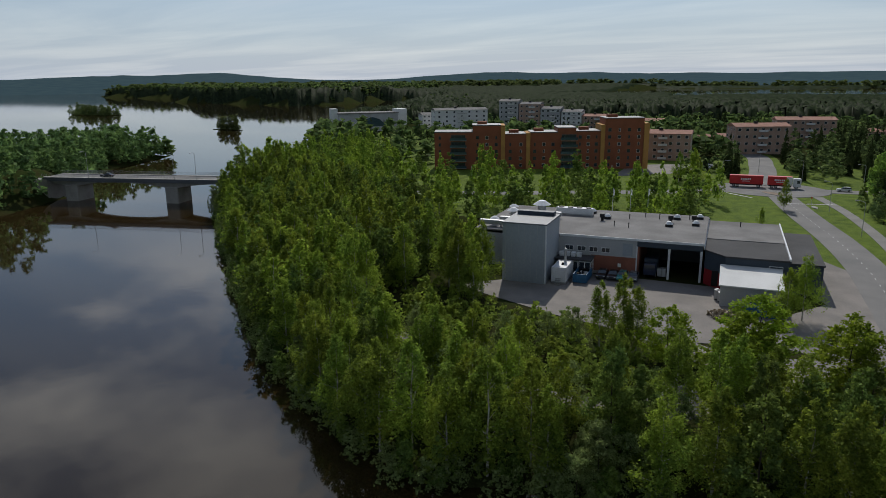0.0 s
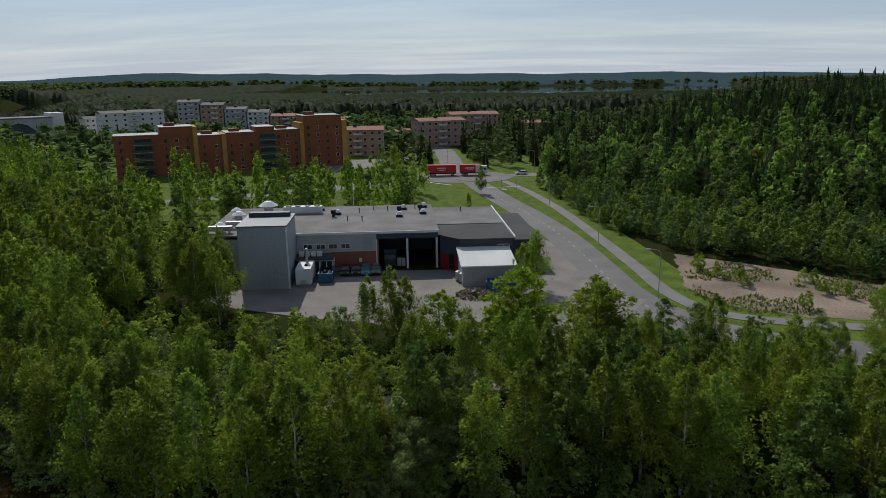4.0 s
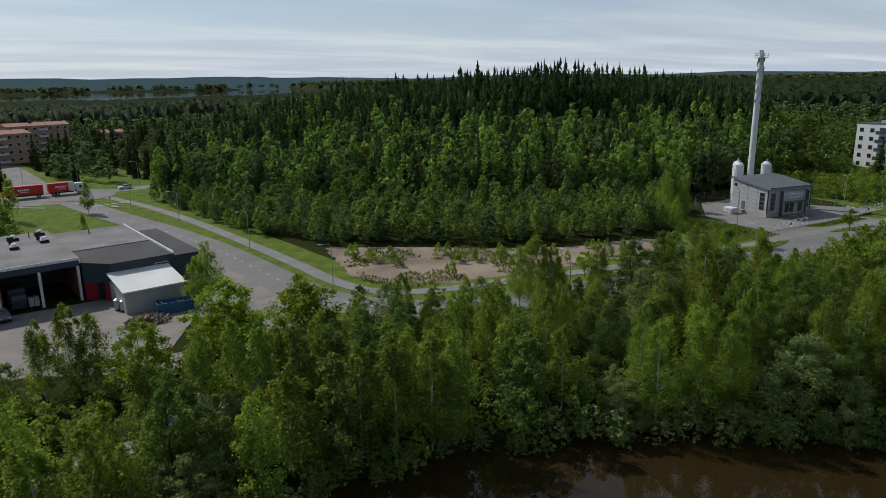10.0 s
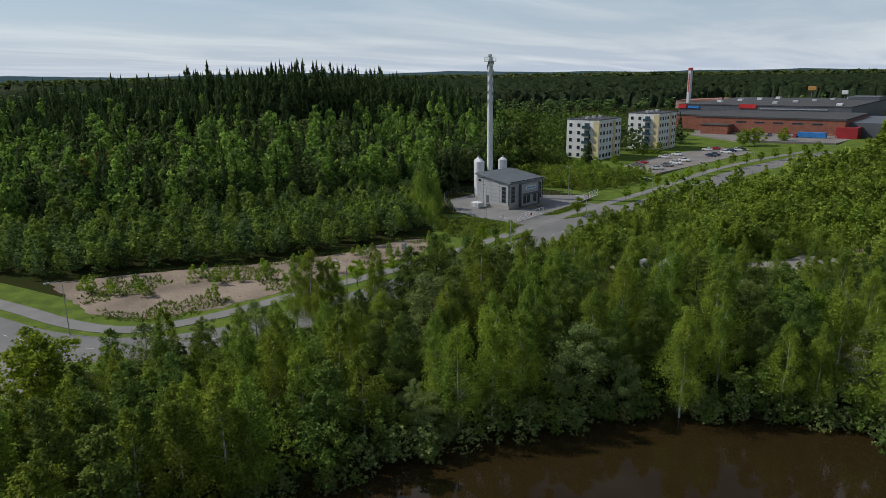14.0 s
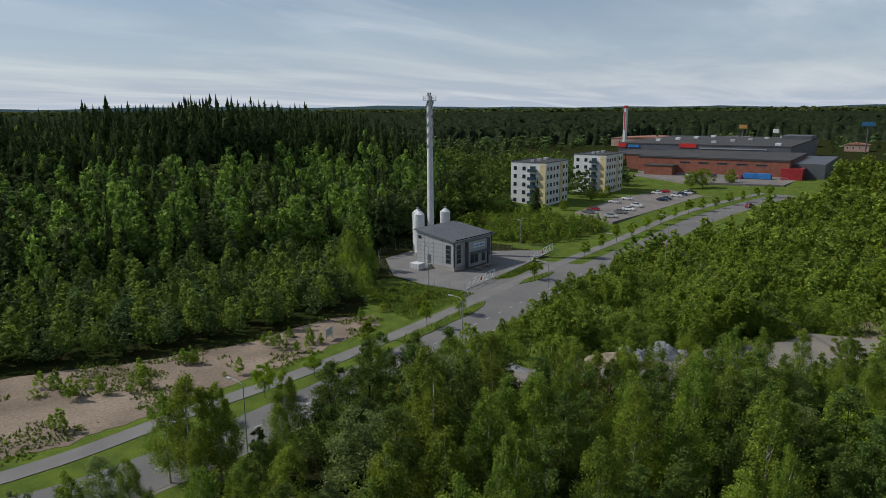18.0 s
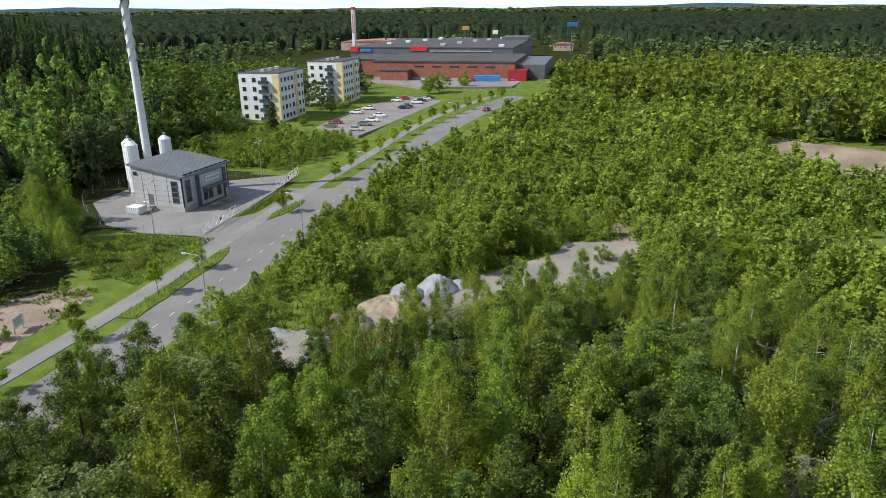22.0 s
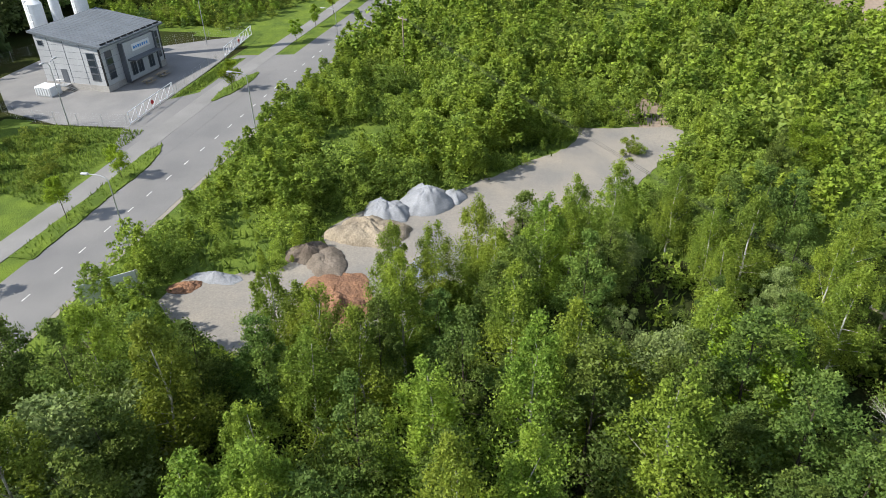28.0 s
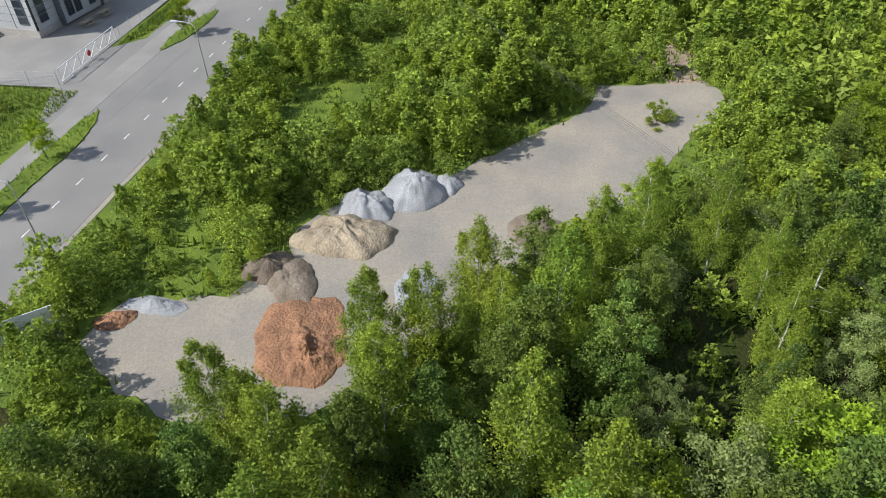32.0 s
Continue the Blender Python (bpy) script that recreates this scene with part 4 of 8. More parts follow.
def car(x, y, heading, colour, z=None, estate=False, label="", group="parked cars"):
    z = ground_z(x, y) + 0.1 if z is None else z
    ob = thing("car", pose(x, y, z, 0, 0, heading), label or f"{colour.replace('_', ' ')} {'estate' if estate else 'hatchback'} car on asphalt", "car", group)
    paint = CAR_COLOURS[colour]
    tail = 2.15
    body = [(-2.2, 0.35), (-2.2, 0.72), (-1.95, 0.86), (-0.95, 0.95), (0.8, 1.0), (tail - 0.1, 0.98), (tail, 0.75), (tail, 0.35), (1.6, 0.22), (-1.7, 0.22)]
    part("body", profile_loft(body, 0.88), paint, ob)
    roof_end = 1.95 if estate else 1.35
    cabin = [(-1.0, 0.93), (-0.25, 1.40), (0.3, 1.46), (roof_end - 0.25, 1.42), (roof_end + 0.2, 0.97)]
    part("cabin", profile_loft(cabin, 0.80, 0.17, 1.2), GLASS, ob)
    part("roof", box(-0.22, -0.60, 1.425, roof_end - 0.3, 0.60, 1.49, None, 0.03), paint, ob)
    for sx in (-1.35, 1.35):
        for sy in (-0.78, 0.78):
            wheel(ob, sx, sy)
    for sy in (-0.62, 0.62):
        part("headlight", box(-2.23, sy - 0.17, 0.6, -2.05, sy + 0.17, 0.74, None, 0.03), LAMP_GLASS, ob)
        part("tail_light", box(tail - 0.06, sy - 0.14, 0.68, tail + 0.03, sy + 0.14, 0.86, None, 0.03), RED_PAINT, ob)
    part("bumper", box(-2.26, -0.8, 0.3, -2.1, 0.8, 0.5, None, 0.04), paint if colour != "grey" else BLACK, ob)
    return ob


def lamp_post(x, y, face, height=8.5, arm=1.8, double=False, z=None, group="street lamps"):
    ob = thing("street_lamp", pose(x, y, ground_z(x, y) if z is None else z, 0, 0, face), "grey steel street lamp with a curved arm", "street lamp", group)
    part("pole", tube(bmesh.new(), (0, 0, -0.3), (0, 0, height - 0.5), 0.085, 0.05, 8), STEEL, ob)
    for s in ((1, -1) if double else (1,)):
        bm = bmesh.new()
        pts = [Vector((0, 0, height - 0.5)), Vector((0.25 * s, 0, height - 0.1)), Vector((0.8 * s, 0, height + 0.1)), Vector((arm * s, 0, height + 0.15))]
        for a, b in zip(pts, pts[1:]):
            tube(bm, a, b, 0.04, 0.04, 6)
        part("arm", bm, STEEL, ob)
        head = part("lamp_head", box(min(arm * s, (arm + 0.75) * s), -0.16, height + 0.08, max(arm * s, (arm + 0.75) * s), 0.16, height + 0.24, None, 0.05), PANEL, ob)
        part("lens", box(min((arm + 0.1) * s, (arm + 0.65) * s), -0.12, height + 0.05, max((arm + 0.1) * s, (arm + 0.65) * s), 0.12, height + 0.085), LAMP_GLASS, head)
    return ob


HOUSES = []  # (x0, y0, x1, y1) kept free of trees


def keep_house(x0, y0, x1, y1):
    HOUSES.append((x0, y0, x1, y1))


# ---- heating plant ----
PA = radians(-6)
PLANT = pose(129, 118, 0.1, 0, 0, -6)
plant = thing("heating_plant", PLANT, "small grey panel-clad heating plant with sloping metal roof", "building")
PW, PD, LO, HI = 14.5, 11.6, 6.9, 8.5
bm = bmesh.new()
lo = [bm.verts.new(c) for c in ((0, 0, 0.9), (PW, 0, 0.9), (PW, PD, 0.9), (0, PD, 0.9))]
hi = [bm.verts.new(c) for c in ((0, 0, LO), (PW, 0, LO), (PW, PD, HI), (0, PD, HI))]
for i in range(4):
    bm.faces.new((lo[i], lo[(i + 1) % 4], hi[(i + 1) % 4], hi[i]))
bm.faces.new(hi), bm.faces.new(lo[::-1])
part("wall", bm, PANEL, plant)
part("plinth", box(-0.06, -0.06, -0.1, PW + 0.06, PD + 0.06, 0.95), CONCRETE, plant, "pale concrete plinth")
bm = bmesh.new()
sl = (HI - LO) / PD
rf = [(-0.5, -0.7), (PW + 0.5, -0.7), (PW + 0.5, PD + 0.5), (-0.5, PD + 0.5)]
up = [bm.verts.new((x, y, LO + sl * y + 0.30)) for x, y in rf]
dn = [bm.verts.new((x, y, LO + sl * y + 0.02)) for x, y in rf]
for i in range(4):
    bm.faces.new((dn[i], dn[(i + 1) % 4], up[(i + 1) % 4], up[i]))
bm.faces.new(up), bm.faces.new(dn[::-1])
roof = part("roof", bm, ROOF_METAL, plant, "grey standing-seam metal roof")
for i in range(25):
    x = -0.45 + i * (PW + 0.9) / 24
    bm = bmesh.new()
    q = [bm.verts.new((x + dx, y, LO + sl * y + dz)) for y in (-0.7, PD + 0.5) for dx, dz in ((-0.02, 0.28), (0.02, 0.28), (0.02, 0.36), (-0.02, 0.36))]
    for a in range(4):
        bm.faces.new((q[a], q[(a + 1) % 4], q[4 + (a + 1) % 4], q[4 + a]))
    part("seam", bm, ROOF_METAL, roof)
for i in range(9):  # snow guard along the eave
    part("snow_guard", box(0.3 + i * 1.6, -0.35, LO + 0.28, 1.6 + i * 1.6, -0.25, LO + 0.5), BLACK, roof)
# panel joints on the west and south walls
for y in (3.4, 6.4, 9.2):
    part("joint", box(-0.025, y - 0.04, 0.95, 0.02, y + 0.04, LO + sl * y), PANEL_DARK, plant)
for k in range(6):
    part("panel_seam", box(-0.012, 0, 1.9 + k * 1.0, 0.01, PD, 1.93 + k * 1.0), PANEL_DARK, plant)
for k in range(5):
    part("panel_seam", box(0, -0.012, 1.9 + k * 1.0, PW, 0.01, 1.93 + k * 1.0), PANEL_DARK, plant)
part("corner_trim", box(-0.05, -0.05, 0.9, 0.16, 0.16, LO), BLACK, plant)
part("corner_trim", box(PW - 0.16, -0.05, 0.9, PW + 0.05, 0.16, LO), BLACK, plant)
for k, zz in enumerate((2.2, 3.3, 4.4, 5.5)):
    window(plant, -0.01, 1.75, zz, 1.5, 1.05, -90, PANEL_DARK)
    window(plant, 1.7, -0.01, zz, 1.5, 1.05, 0, PANEL_DARK)
    window(plant, PW - 1.3, -0.01, zz, 1.4, 1.05, 0, PANEL_DARK)
window(plant, -0.01, 10.6, 7.0, 1.0, 0.8, -90, PANEL_DARK)
part("door", box(-0.06, 7.1, 0.95, 0.01, 8.2, 3.1), PANEL_DARK, plant, "dark steel side door")
stair = part("landing", box(-1.5, 6.9, 0.75, -0.07, 8.4, 0.88), STEEL, plant)
for k in range(4):
    part("step", box(-1.5, 6.6 - 0.28 * k, 0.62 - 0.18 * k, -0.4, 6.88 - 0.28 * k, 0.67 - 0.18 * k), STEEL, stair)
bm = bmesh.new()
for yy in (6.9, 7.65, 8.35):
    tube(bm, (-1.45, yy, 0.88), (-1.45, yy, 1.9), 0.025, 0.025, 5)
tube(bm, (-1.45, 6.9, 1.9), (-1.45, 8.35, 1.9), 0.025, 0.025, 5)
part("handrail", bm, STEEL, plant)
# projecting entrance bay on the south side
part("entrance_bay", box(4.2, -0.55, 0.3, 12.1, 0.05, 6.3, None, 0.03), PANEL, plant)
for x in (4.2, 12.1):
    part("bay_fin", box(x - 0.1, -0.9, 0.2, x + 0.1, 0.0, 6.4), PANEL_DARK, plant)
part("canopy", box(5.0, -2.0, 3.5, 11.8, -0.5, 3.75, None, 0.04), PANEL_DARK, plant, "dark entrance canopy")
for x in (6.0, 7.6, 10.4):
    window(plant, x, -0.56, 2.1, 1.3, 2.2, 0, PANEL_DARK, bars=1)
sign = part("sign_board", box(6.4, -0.68, 4.6, 10.8, -0.55, 5.7, None, 0.03), WHITE_METAL, plant, "white sign board with blue lettering")
for k, w in enumerate((0.35, 0.3, 0.4, 0.3, 0.35, 0.3, 0.4)):
    part("sign_mark", box(6.75 + k * 0.53, -0.695, 4.95, 6.75 + k * 0.53 + w, -0.675, 5.35), BLUE_BRIGHT, sign)
for x in (5.2, 8.8):
    t = thing("picnic_table", PLANT @ pose(x, -3.4, 0), "weathered pale wooden picnic table", "table", "picnic tables")
    part("tabletop", box(-0.9, -0.4, 0.7, 0.9, 0.4, 0.76), WOOD_SLAT, t)
    for s in (-0.75, 0.75):
        part("bench", box(-0.9, s - 0.14, 0.4, 0.9, s + 0.14, 0.46), WOOD_SLAT, t)
    for s in (-0.6, 0.6):
        part("leg", box(s - 0.05, -0.8, 0.33, s + 0.05, 0.8, 0.4), WOOD_SLAT, t)
        part("leg", box(s - 0.05, -0.08, 0, s + 0.05, 0.08, 0.7), WOOD_SLAT, t)
u = thing("cooling_unit", PLANT @ pose(-3.2, 8.6, 0), "white ribbed outdoor cooling unit on the yard", "machine")
part("casing", box(-1.1, -1.5, 0.15, 1.1, 1.5, 1.5, None, 0.06), WHITE_METAL, u)
for k in range(6):
    part("rib", box(-1.15, -1.3 + k * 0.48, 0.25, 1.15, -1.2 + k * 0.48, 1.4), PANEL, u)
part("skid", box(-1.1, -1.5, 0, 1.1, 1.5, 0.15), STEEL, u)

chim = thing("chimney", pose(142.3, 134.0, 0), "tall slim light grey steel chimney with spiral strakes", "chimney")
part("base", tube(bmesh.new(), (0, 0, -0.2), (0, 0, 1.2), 1.25, 1.05, 20), CONCRETE, chim)
part("shaft", tube(bmesh.new(), (0, 0, 1.0), (0, 0, 40.2), 0.85, 0.72, 24), WHITE_METAL, chim)
for k in range(3):
    bm, prev = bmesh.new(), None
    for i in range(40):
        a = 2 * math.pi * (i / 40 * 1.6 + k / 3)
        z = 27 + i * 0.31
        q = [bm.verts.new((r_ * math.cos(a), r_ * math.sin(a), z)) for r_ in (0.72, 1.02)]
        if prev:
            bm.faces.new((prev[0], prev[1], q[1], q[0]))
        prev = q
    bmesh.ops.solidify(bm, geom=list(bm.faces), thickness=0.05)
    part("strake", bm, PANEL, chim, "spiral wind strake")
part("platform", tube(bmesh.new(), (0, 0, 39.0), (0, 0, 39.12), 1.7, 1.7, 20), STEEL, chim)
bm = bmesh.new()
for i in range(12):
    a, b = 2 * math.pi * i / 12, 2 * math.pi * (i + 1) / 12
    tube(bm, (1.65 * math.cos(a), 1.65 * math.sin(a), 39.1), (1.65 * math.cos(a), 1.65 * math.sin(a), 40.2), 0.03, 0.03, 5)
    for zz in (39.65, 40.2):
        tube(bm, (1.65 * math.cos(a), 1.65 * math.sin(a), zz), (1.65 * math.cos(b), 1.65 * math.sin(b), zz), 0.03, 0.03, 5)
part("railing", bm, STEEL, chim)
for k in range(3):
    a = 2.1 * k
    part("flue", tube(bmesh.new(), (0.36 * math.cos(a), 0.36 * math.sin(a), 40), (0.36 * math.cos(a), 0.36 * math.sin(a), 41), 0.24, 0.24, 10), STEEL, chim)
for i, (sx, sy) in enumerate(((138.6, 134.9), (141.2, 137.4), (146.3, 132.2))):
    s = thing("silo", pose(sx, sy, 0), "white cylindrical steel storage silo", "silo", "silos")
    part("tank", tube(bmesh.new(), (0, 0, 1.2), (0, 0, 10.9), 1.3, 1.3, 28), WHITE_METAL, s)
    part("top", tube(bmesh.new(), (0, 0, 10.9), (0, 0, 11.7), 1.32, 0.3, 28), WHITE_METAL, s)
    part("skirt", tube(bmesh.new(), (0, 0, -0.2), (0, 0, 1.2), 1.35, 1.4, 24), CONCRETE, s)
    part("vent", tube(bmesh.new(), (0, 0, 11.6), (0, 0, 12.2), 0.22, 0.30, 10), STEEL, s)
    bm = bmesh.new()
    for k in range(18):
        tube(bm, (-1.42, -0.2, 1.2 + k * 0.55), (-1.42, 0.2, 1.2 + k * 0.55), 0.02, 0.02, 4)
    for yy in (-0.2, 0.2):
        tube(bm, (-1.42, yy, 0), (-1.42, yy, 11.4), 0.03, 0.03, 4)
    part("ladder", bm, STEEL, s)
keep_house(127, 114, 150, 142)


def mesh_fence(line, height, label, posts_every=3.0):
    ob = thing("fence", Matrix(), label, "fence")
    pts = glide(line, posts_every) if len(line) > 2 else [Vector((*line[0], 0)).lerp(Vector((*line[1], 0)), i / max(1, round((Vector(line[1]) - Vector(line[0])).length / posts_every))) for i in range(1 + max(1, round((Vector(line[1]) - Vector(line[0])).length / posts_every)))]
    pts = [Vector((p.x, p.y, ground_z(p.x, p.y))) for p in pts]
    for p in pts:
        shared("post", ("fpost", height), lambda: tube(bmesh.new(), (0, 0, -0.2), (0, 0, height), 0.026, 0.026, 6), STEEL, ob, Matrix.Translation(p))
    for a, b in zip(pts, pts[1:]):
        bm = bmesh.new()
        for k in range(6):
            zz = Vector((0, 0, 0.1 + k * (height - 0.15) / 5))
            tube(bm, a + zz, b + zz, 0.004, 0.004, 3, False)
        n = 10
        for k in range(n):
            p = a.lerp(b, k / n)
            tube(bm, p + Vector((0, 0, 0.1)), p + Vector((0, 0, height)), 0.003, 0.003, 3, False)
        part("wire_mesh", bm, STEEL, ob)
    return ob


mesh_fence([(116.6, 107.2), (116, 118), (119, 129), (134, 144), (151, 142)], 1.9, "thin grey wire mesh fence round the plant yard")
mesh_fence([(130.5, 107.4), (147.6, 107.8)], 1.9, "thin grey wire mesh fence by the road")
mesh_fence([(163.4, 109.6), (159.4, 116.4), (153.4, 124.4), (151.4, 141)], 1.9, "thin grey wire mesh fence beside the meadow")
for gx0, gy0, gx1, gy1 in ((117.2, 107.2, 129.8, 107.6), (148.4, 107.9, 163, 109.3)):
    g = thing("gate", Matrix(), "white tubular steel sliding gate", "gate", "yard gates")
    n = max(3, round((gx1 - gx0) / 2.0))
    at = lambda t, z: Vector((gx0 + (gx1 - gx0) * t, gy0 + (gy1 - gy0) * t, z))
    for zz in (0.3, 1.9):
        part("rail", tube(bmesh.new(), at(0, zz), at(1, zz), 0.06, 0.06, 6), WHITE_METAL, g)
    for k in range(n + 1):
        part("upright", tube(bmesh.new(), at(k / n, 0.1), at(k / n, 1.95), 0.05, 0.05, 6), WHITE_METAL, g)
        if k < n:
            part("brace", tube(bmesh.new(), at(k / n, 0.3), at((k + 1) / n, 1.9), 0.035, 0.035, 6), WHITE_METAL, g)
    if n > 4:
        c = at(0.5, 1.1)
        part("stop_disc", tube(bmesh.new(), c + Vector((0, -0.08, 0)), c + Vector((0, -0.05, 0)), 0.35, 0.35, 16), RED_PAINT, g, "round red sign")
lamp_post(115.9, 115.9, 0, 9.0, 0.9, True, group="yard lamps")
lamp_post(155.4, 114.9, 0, 9.0, 0.9, True, group="yard lamps")

# ---- warehouse ----
WH = pose(-57.3, 114.2, 0.05, 0, 0, 11)
wh = thing("warehouse", WH, "low warehouse with grey felt roof, brick and dark blue walls", "building")
part("wall_cold_store", box(3.0, 0, -0.2, 11.2, 10.6, 11.0), COLD_WALL, wh, "tall windowless pale blue cold store")
part("cold_store_roof", box(2.85, -0.15, 11.0, 11.35, 10.75, 11.25), ROOF_METAL, wh)
part("roof_plant_screen", box(3.5, 7.8, 11.25, 10.7, 9.4, 12.0, None, 0.05), NAVY, wh)
for k in range(2, 9):
    part("sheet_seam", box(1.2 * (k + 1) - 0.02, -0.03, 0.3, 1.2 * (k + 1) + 0.02, 0.01, 10.9), PANEL, wh)
part("corner_trim", box(11.05, -0.06, 0, 11.28, 0.16, 11), WHITE_METAL, wh)
# main hall: grey above, brick below, an open loading bay
part("wall_upper", box(11.3, 11.0, 3.6, 26.0, 11.5, 7.0), GREYWALL, wh)
part("wall_brick", box(17.5, 10.97, 0.55, 26.0, 11.5, 3.6), BRICK, wh)
part("wall_office", box(11.3, 11.0, 0, 17.5, 11.5, 3.6), GREYWALL, wh)
part("wall_base", box(17.5, 10.95, -0.2, 26.0, 11.5, 0.55), CONCRETE, wh)
part("wall_side", box(-6, 11.0, -0.2, -5.6, 38, 6.5), GREYWALL, wh)
part("wall_back", box(-6, 37.6, -0.2, 38, 38, 7.0), GREYWALL, wh)
part("wall_link", box(-5.6, 10.7, -0.2, 11.3, 11.1, 6.5), GREYWALL, wh)
# dark back wall: the dimness inside the bay is put into its colour
part("bay_back", box(26, 26, -0.2, 37.6, 26.4, 7), PANEL_DARK, wh)
part("bay_side", box(26.0, 11.5, -0.2, 26.4, 26, 7), BRICK, wh)
part("bay_side", box(37.3, 11.5, -0.2, 37.6, 26, 7), BRICK, wh)
part("bay_header", box(26, 10.95, 5.9, 37.6, 11.4, 7), NAVY, wh)
part("bay_column", box(31.6, 11.0, 0, 32.0, 11.4, 5.9), WHITE_METAL, wh, "white steel column")
part("bay_column", box(37.2, 10.9, 0, 37.6, 11.3, 5.9), WHITE_METAL, wh)
part("bay_column", box(25.9, 10.9, 0, 26.1, 11.3, 5.9), WHITE_METAL, wh)
for x in (28.5, 34.5):
    part("dock_door", box(x - 1.3, 25.9, 0.9, x + 1.3, 26.05, 3.6), PANEL_DARK, wh)
part("roof", box(-6.3, 10.75, 7.0, 37.8, 38.4, 7.3), ROOF_FELT, wh, "grey bitumen felt roof")
part("eave", box(11.25, 10.7, 6.95, 37.8, 10.85, 7.4), WHITE_METAL, wh)
for x in (13.2, 15.6, 17.9, 20.2):
    window(wh, x, 10.99, 4.7, 1.7, 1.0, 0, bars=1)
part("louvre", box(23.4, 10.9, 3.9, 25.2, 11.05, 6.3), COLD_WALL, wh)
part("meter_box", box(22.6, 10.8, 1.6, 23.2, 11.0, 2.3), OFFWHITE, wh)
part("canopy_roof", box(11.4, 6.9, 3.2, 18.2, 11.0, 3.45), ROOF_FELT_DARK, wh, "flat entrance canopy")
part("lobby", box(14.2, 8.0, 0, 18.0, 11.0, 3.2), GREYWALL, wh)
for x in (15.0, 16.3, 17.4):
    window(wh, x, 7.98, 1.6, 1.1, 2.4, 0)
for yy in (8.7, 10.1):
    window(wh, 18.02, yy, 1.6, 1.1, 2.4, 90)
for k in range(4):
    part("condenser", box(11.8 + k * 1.1, 8.6, 3.45, 12.7 + k * 1.1, 9.6, 4.3, None, 0.05), WHITE_METAL, wh)
# dark blue extension with red band
part("wall_extension", prism([(38, 11), (41.5, 7), (51.5, 7), (51.5, 38), (38, 38)], 2.9, 6.1), NAVY, wh, "dark blue sheet metal wall")
part("wall_red_band", prism([(38.02, 11.02), (41.5, 7.03), (51.45, 7.03), (51.45, 37.9), (38.02, 37.9)], -0.2, 2.9), RED_SHEET, wh, "dark red lower wall")
part("roof_extension", prism([(37.85, 10.9), (41.4, 6.8), (51.7, 6.8), (51.7, 38.3), (37.85, 38.3)], 6.1, 6.4), ROOF_FELT_DARK, wh)
part("roof_strip", prism([(37.9, 20), (51.6, 20), (51.6, 38.2), (37.9, 38.2)], 6.4, 6.52), ROOF_FELT, wh)
part("wall_annex", box(51.5, 9.5, -0.2, 57, 35, 5.2), NAVY, wh)
part("roof_annex", box(51.4, 9.3, 5.2, 57.2, 35.2, 5.45), ROOF_FELT_DARK, wh)
for a, b in (((37.8, 10.9), (37.8, 38.3)), ((51.6, 6.8), (51.6, 38.3))):
    part("verge_trim", box(a[0] - 0.12, a[1], 6.35, b[0] + 0.12, b[1], 6.75), WHITE_METAL, wh)
window(wh, 49.5, 6.98, 4.7, 2.2, 1.1, 0, bars=1)
part("dock_gate", box(39.4, 8.2, 0.4, 40.9, 8.5, 3.2), BLACK, wh)
part("dock_gate", box(42.2, 6.9, 0.4, 43.6, 7.0, 2.8), PANEL_DARK, wh)
# white shed against the front
shed = thing("shed", WH @ pose(41.0, -1.8, 0), "white-roofed grey sheet metal shed", "shed")
part("wall", box(0, 0, -0.2, 9.2, 8.7, 3.5), PANEL, shed)
bm = bmesh.new()
q = [bm.verts.new(c) for c in ((-0.3, -0.4, 3.5), (9.5, -0.4, 3.5), (9.5, 8.9, 4.7), (-0.3, 8.9, 4.7), (-0.3, -0.4, 3.7), (9.5, -0.4, 3.7), (9.5, 8.9, 4.9), (-0.3, 8.9, 4.9))]
for f in ((0, 1, 5, 4), (1, 2, 6, 5), (2, 3, 7, 6), (3, 0, 4, 7), (4, 5, 6, 7), (3, 2, 1, 0)):
    bm.faces.new([q[i] for i in f])
part("roof", bm, OFFWHITE, shed, "bright white sheet roof")
for k in range(8):
    part("seam", box(1.1 * k + 0.8, -0.02, 0, 1.1 * k + 0.84, 0.01, 3.5), STEEL, shed)
# roof equipment
for (x, y) in ((13.5, 34), (17.5, 29), (31.5, 33), (36.0, 35), (30.5, 25), (35.5, 27.5)):
    v = thing("roof_ventilator", WH @ pose(x, y, 7.3), "domed roof ventilator on the felt roof", "ventilator", "roof ventilators")
    part("kerb", box(-0.7, -0.7, 0, 0.7, 0.7, 0.5), BLACK, v)
    part("hood", tube(bmesh.new(), (0, 0, 0.5), (0, 0, 1.0), 0.75, 0.4, 14), WHITE_METAL, v)
for (x, y) in ((16.8, 26.5), (30.5, 29), (35.0, 30.5)):
    v = thing("roof_vent_box", WH @ pose(x, y, 7.3), "black boxed extract vent on the felt roof", "vent", "roof vents")
    part("stem", tube(bmesh.new(), (0, 0, 0), (0, 0, 0.8), 0.3, 0.3, 10), BLACK, v)
    part("box", box(-0.5, -0.5, 0.7, 0.5, 0.5, 1.5, None, 0.06), BLACK, v)
for (x, y) in ((22, 30), (25, 33), (28, 32), (34, 33.5), (20, 22), (23, 21), (44, 33)):
    v = thing("roof_pipe", WH @ pose(x, y, 7.3 if x < 38 else 6.5), "thin black vent pipe on the roof", "pipe", "roof pipes")
    part("pipe", tube(bmesh.new(), (0, 0, 0), (0, 0, 0.9), 0.09, 0.09, 8), BLACK, v)
    part("cap", tube(bmesh.new(), (0, 0, 0.9), (0, 0, 1.05), 0.16, 0.16, 8), BLACK, v)
